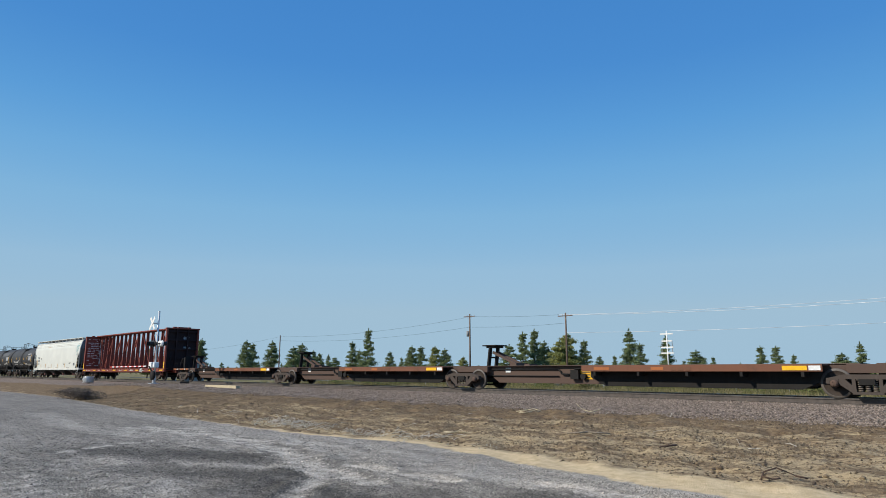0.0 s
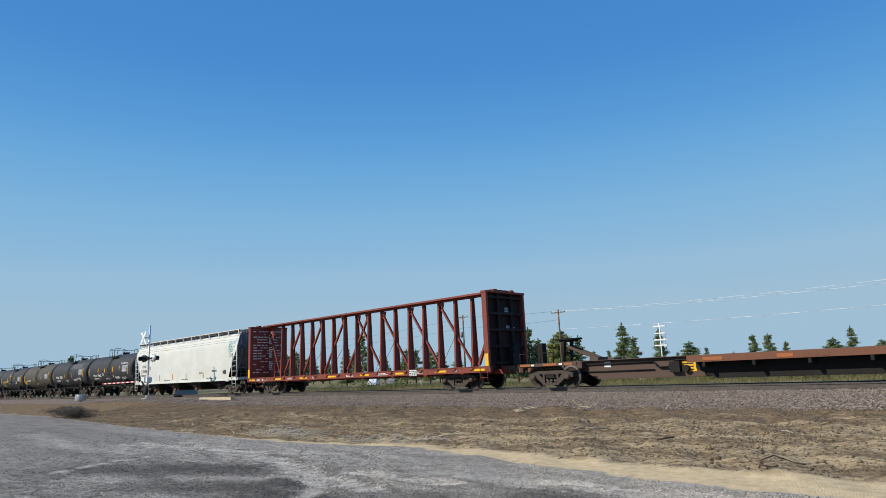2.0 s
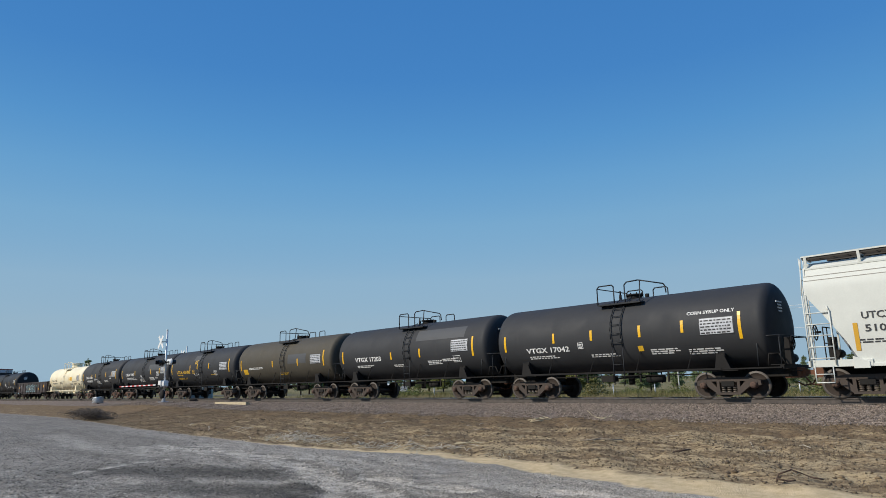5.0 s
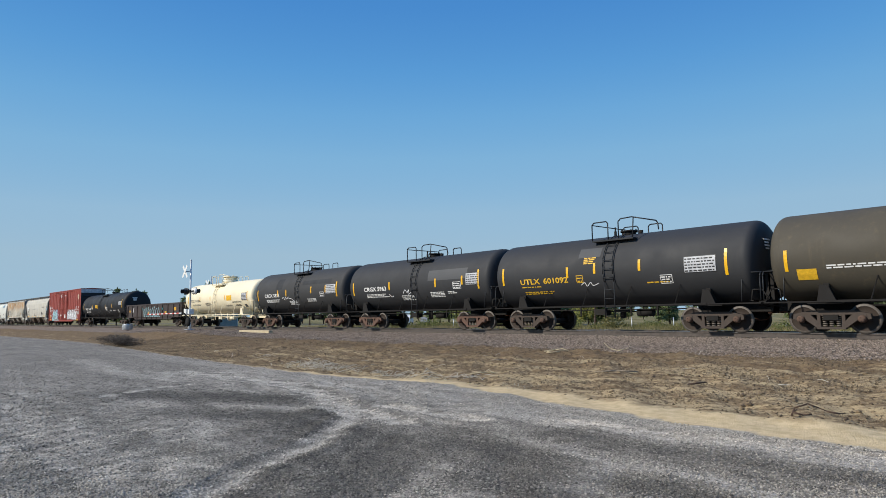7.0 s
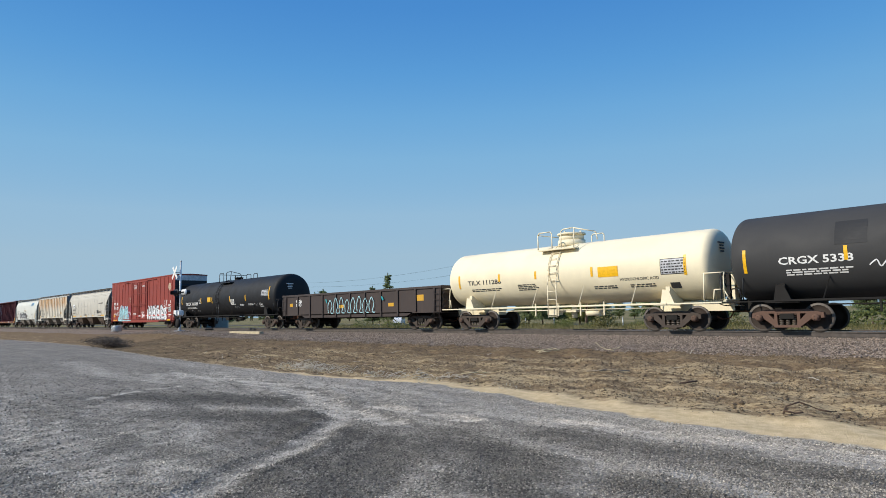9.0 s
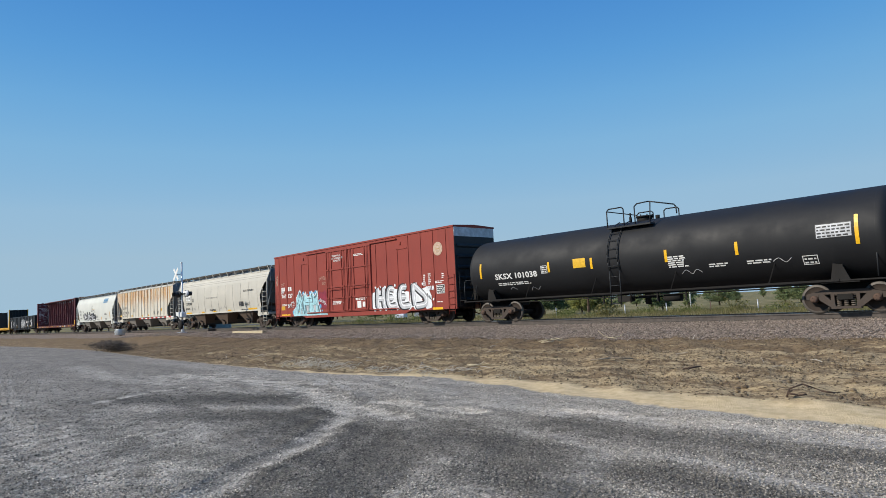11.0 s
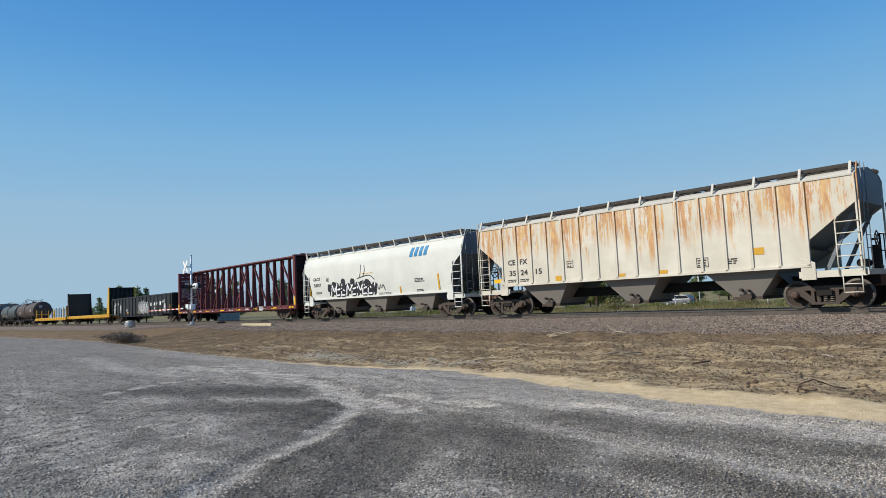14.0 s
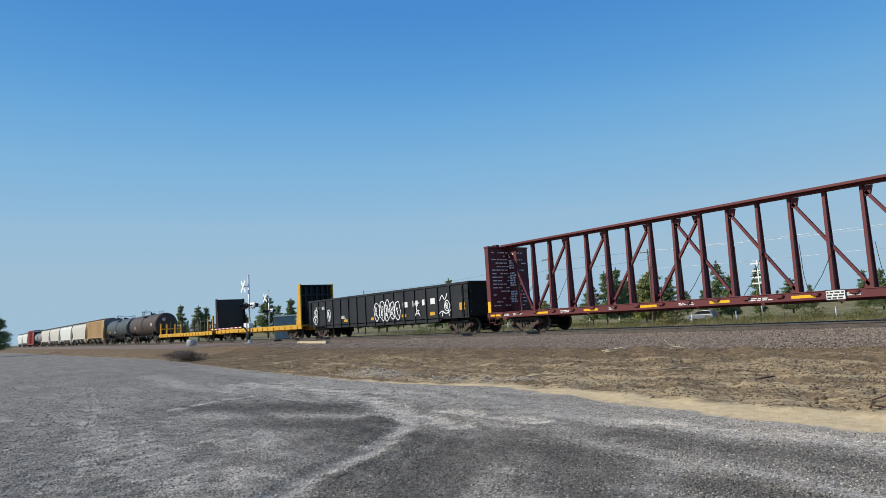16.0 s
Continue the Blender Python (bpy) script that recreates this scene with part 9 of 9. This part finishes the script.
# ---- poles and wires ----
def power_pole(x, y, top, label, arms=1):
    z = float(ground_z(x, y))
    p = thing("utility_pole", label, "utility pole", "poles of the power line")
    p.matrix_basis = pose(x, y, z)
    h = top - z
    part("shaft", Shape().rod((0, 0, -0.5), (0, 0, h), 0.16, 12, 0.11), POLEWOOD, p)
    for k in range(arms):
        zz = h - 0.45 - k * 0.9
        arm = part("cross_arm", Shape().box(-1.25, 1.25, -0.16, -0.05, zz - 0.06, zz + 0.06), POLEWOOD, p)
        part("brace", Shape().beam((-0.6, -0.1, zz), (0, -0.1, zz - 0.5), 0.03, 0.03).beam((0.6, -0.1, zz), (0, -0.1, zz - 0.5), 0.03, 0.03), GALV, p)
        for xx in (-1.15, -0.45, 0.45, 1.15):
            part("insulator", Shape().rod((xx, -0.1, zz + 0.06), (xx, -0.1, zz + 0.16), 0.025, 8, 0.045).rod((xx, -0.1, zz + 0.16), (xx, -0.1, zz + 0.24), 0.045, 8, 0.02), GALV, p)
    return p


PY = 80.0
power_pole(-134, PY, 9.8, "bare wooden utility pole", 0)
p = power_pole(-74, PY, 11.1, "wooden utility pole with a cross-arm and transformer")
part("transformer", Shape().rod((-0.35, -0.1, 7.9), (-0.35, -0.1, 8.8), 0.24, 14), GREYTANK, p)
power_pole(-54.8, PY, 10.1, "wooden utility pole with a cross-arm")
power_pole(14, PY, 10.3, "wooden utility pole with a cross-arm")
sub = thing("antenna_pole", "white metal pole with several cross-arms", "utility pole")
sub.matrix_basis = pose(-34.4, 70, float(ground_z(-34.4, 70)))
part("shaft", Shape().rod((0, 0, -0.4), (0, 0, 6.6), 0.07, 10), SIGNWHITE, sub)
for zz, w in ((6.25, 0.75), (5.45, 0.62), (4.75, 0.75), (4.1, 0.75)):
    part("cross_arm", Shape().box(-w, w, -0.06, 0.06, zz - 0.07, zz + 0.07), SIGNWHITE, sub)
for k in (-1, 1):
    part("brace", Shape().beam((k * 0.6, 0, 4.1), (k * 0.6, 0, 5.45), 0.05, 0.05), GREYTANK, sub)


def wire(a, b, sag, r=0.013, mat=None):
    s = Shape()
    pts = [Vector(a).lerp(Vector(b), i / 14) - Vector((0, 0, sag * 4 * (i / 14) * (1 - i / 14))) for i in range(15)]
    s.pipe(pts, r, 5)
    single("overhead_wire", s, mat or WIRE, "thin overhead power line wire", "wire", "wires of the power line")


for a, b, sag in (((-134, 80, 9.5), (-75.2, 80, 10.5), 0.9), ((-190, 80, 7.2), (-134, 80, 9.5), 0.6), ((-134, 80, 8.6), (-74, 80, 8.9), 0.9), ((-74, 80, 8.9), (-54.8, 80, 8.6), 0.2),
                  ((-55.95, 80, 9.9), (12.9, 80, 9.9), 0.75), ((-53.65, 80, 9.75), (15.1, 80, 9.6), 0.85), ((-75.15, 80, 10.8), (-55.95, 80, 9.9), 0.2), ((-54.8, 80, 7.2), (14, 80, 7.2), 0.6)):
    # right-hand wires have their sunlight put into the colour; the others are dark
    wire(a, b, sag, 0.020 if b[0] > 0 else 0.014, WIRE if b[0] > 0 else UNDER)
fence_label = "weathered fence post in the dry grass"
for i in range(16):
    x = -70 + i * 4.6
    y = 62 + 0.3 * math.sin(i * 5)
    z = float(ground_z(x, y))
    single("fence_post", Shape().rod((x, y, z - 0.3), (x, y, z + 1.25), 0.05, 8), GALV if i % 3 else POLEWOOD, fence_label, "fence post", "posts of the field fence")


# ---- road vehicles ----
def road_car(name, label, mat, van=False):
    car = thing(name, label, "car")
    L, W = (5.2, 0.98) if van else (4.5, 0.88)
    h = L / 2
    if van:
        low = [(-h, 0.35), (-h, 1.15), (-h + 0.05, 1.2), (h - 0.9, 1.2), (h - 0.05, 1.0), (h, 0.35)]
        high = [(-h + 0.03, 1.2), (-h + 0.12, 2.05), (h - 1.7, 2.1), (h - 0.75, 1.2)]
    else:
        low = [(-h, 0.32), (-h - 0.02, 0.75), (-h + 0.1, 0.95), (h - 1.2, 0.95), (h - 0.15, 0.78), (h, 0.6), (h, 0.32)]
        high = [(-h + 0.12, 0.95), (-h + 0.55, 1.46), (-h + 1.6, 1.54), (h - 2.0, 1.48), (h - 1.15, 0.95)]
    part("body", Shape().prism(low, "y", -W, W), mat, car, bevel=0.06)
    part("cabin", Shape().prism(high, "y", -W + 0.10, W - 0.10), mat, car, bevel=0.05)
    zc = sum(p[1] for p in high) / len(high)
    xc = sum(p[0] for p in high) / len(high)
    win = [(xc + (a - xc) * 0.88, zc + (b - zc) * 0.74) for a, b in high]
    for side in (-1, 1):
        part("side_window", Shape().prism(win, "y", *sorted((side * (W - 0.11), side * (W - 0.092)))), GLASSDARK, car)
    for x in (-h + 0.9, h - 0.9):
        for side in (-1, 1):
            w = part("wheel", Shape().lathe([(side * (W - 0.2), 0.0), (side * (W - 0.2), 0.33), (side * W, 0.33), (side * (W + 0.01), 0.22)], x, 0.33, 20, "y"), TYRE, car)
            part("rim", Shape().lathe([(side * (W + 0.01), 0.22), (side * (W - 0.02), 0.1), (side * (W - 0.01), 0.0)], x, 0.33, 20, "y"), ALU, w)
    for side in (-1, 1):
        part("headlight", Shape().box(h - 0.12, h + 0.01, side * (W - 0.25) - 0.15, side * (W - 0.25) + 0.15, 0.6, 0.74), LAMPWHITE, car)
        part("tail_light", Shape().box(-h - 0.03, -h + 0.05, side * (W - 0.12) - 0.08, side * (W - 0.12) + 0.08, 0.7, 0.95), REFLECTRED, car)
    return car


HATCH = road_car("hatchback_car", "silver hatchback driving on the far highway", CARSILVER)
HATCH.matrix_basis = pose(78, 90, -0.66, 0, 0, 180)
van = road_car("parked_van", "white van parked beyond the crossing", CARWHITE, True)
van.matrix_basis = pose(-118, 96.5, float(ground_z(-118, 96.5)) + 0.03, 0, 0, -50)
van = road_car("parked_car", "dark grey car parked beyond the crossing", GREYTANK)
van.matrix_basis = pose(-113, 97.5, float(ground_z(-113, 97.5)) + 0.03, 0, 0, -50)


# ---- motion ----
# the train's lead or lag on its even speed, in metres
SURGE = ((0.0, -0.31), (0.5, 0.05), (1.0, -0.04), (1.5, 0.58), (2.0, 0.45), (2.5, 0.40), (3.0, -0.60), (3.5, -0.53), (4.0, -0.16), (4.5, 0.46), (5.0, 0.50), (5.2, 0.65), (7.3, 0.42), (7.5, 0.36), (8.0, 0.26), (8.5, 0.36), (11.0, 0.65), (11.5, 0.64), (12.0, 0.25), (12.5, 0.21), (13.0, 0.76), (13.5, 0.82), (14.0, 0.76), (14.5, 0.81), (15.0, 0.61), (15.5, 0.30), (16.0, 0.81))


def motions():
    for car, x in CARS:
        walk(car, [(t, pose(x + SPEED * t + d, TRACK_Y, RAIL_Z)) for t, d in SURGE])
    walk(HATCH, [(t, pose(x, 90, -0.66, 0, 0, 180)) for t, x in ((0, 77.0), (6, 22.5), (11.5, -27.8), (12.5, -36.9), (13.0, -41.3), (14.5, -49.5), (16.0, -53.3))])
    # wheels roll; all the front axles and all the rear axles of the trucks turn alike
    for axles, k in zip(WHEELSETS, (-1, 1)):
        walk(axles[0], [(i / 30, pose(k * 0.89, 0, 0.457) @ Matrix.Rotation(SPEED / 0.457 * i / 30, 4, "Y")) for i in range(481)])
        keys = axles[0].animation_data
        for w in axles[1:]:
            w.rotation_mode = "QUATERNION"
            w.animation_data_create()
            w.animation_data.action = keys.action
            w.animation_data.action_slot = keys.action_slot


motions()
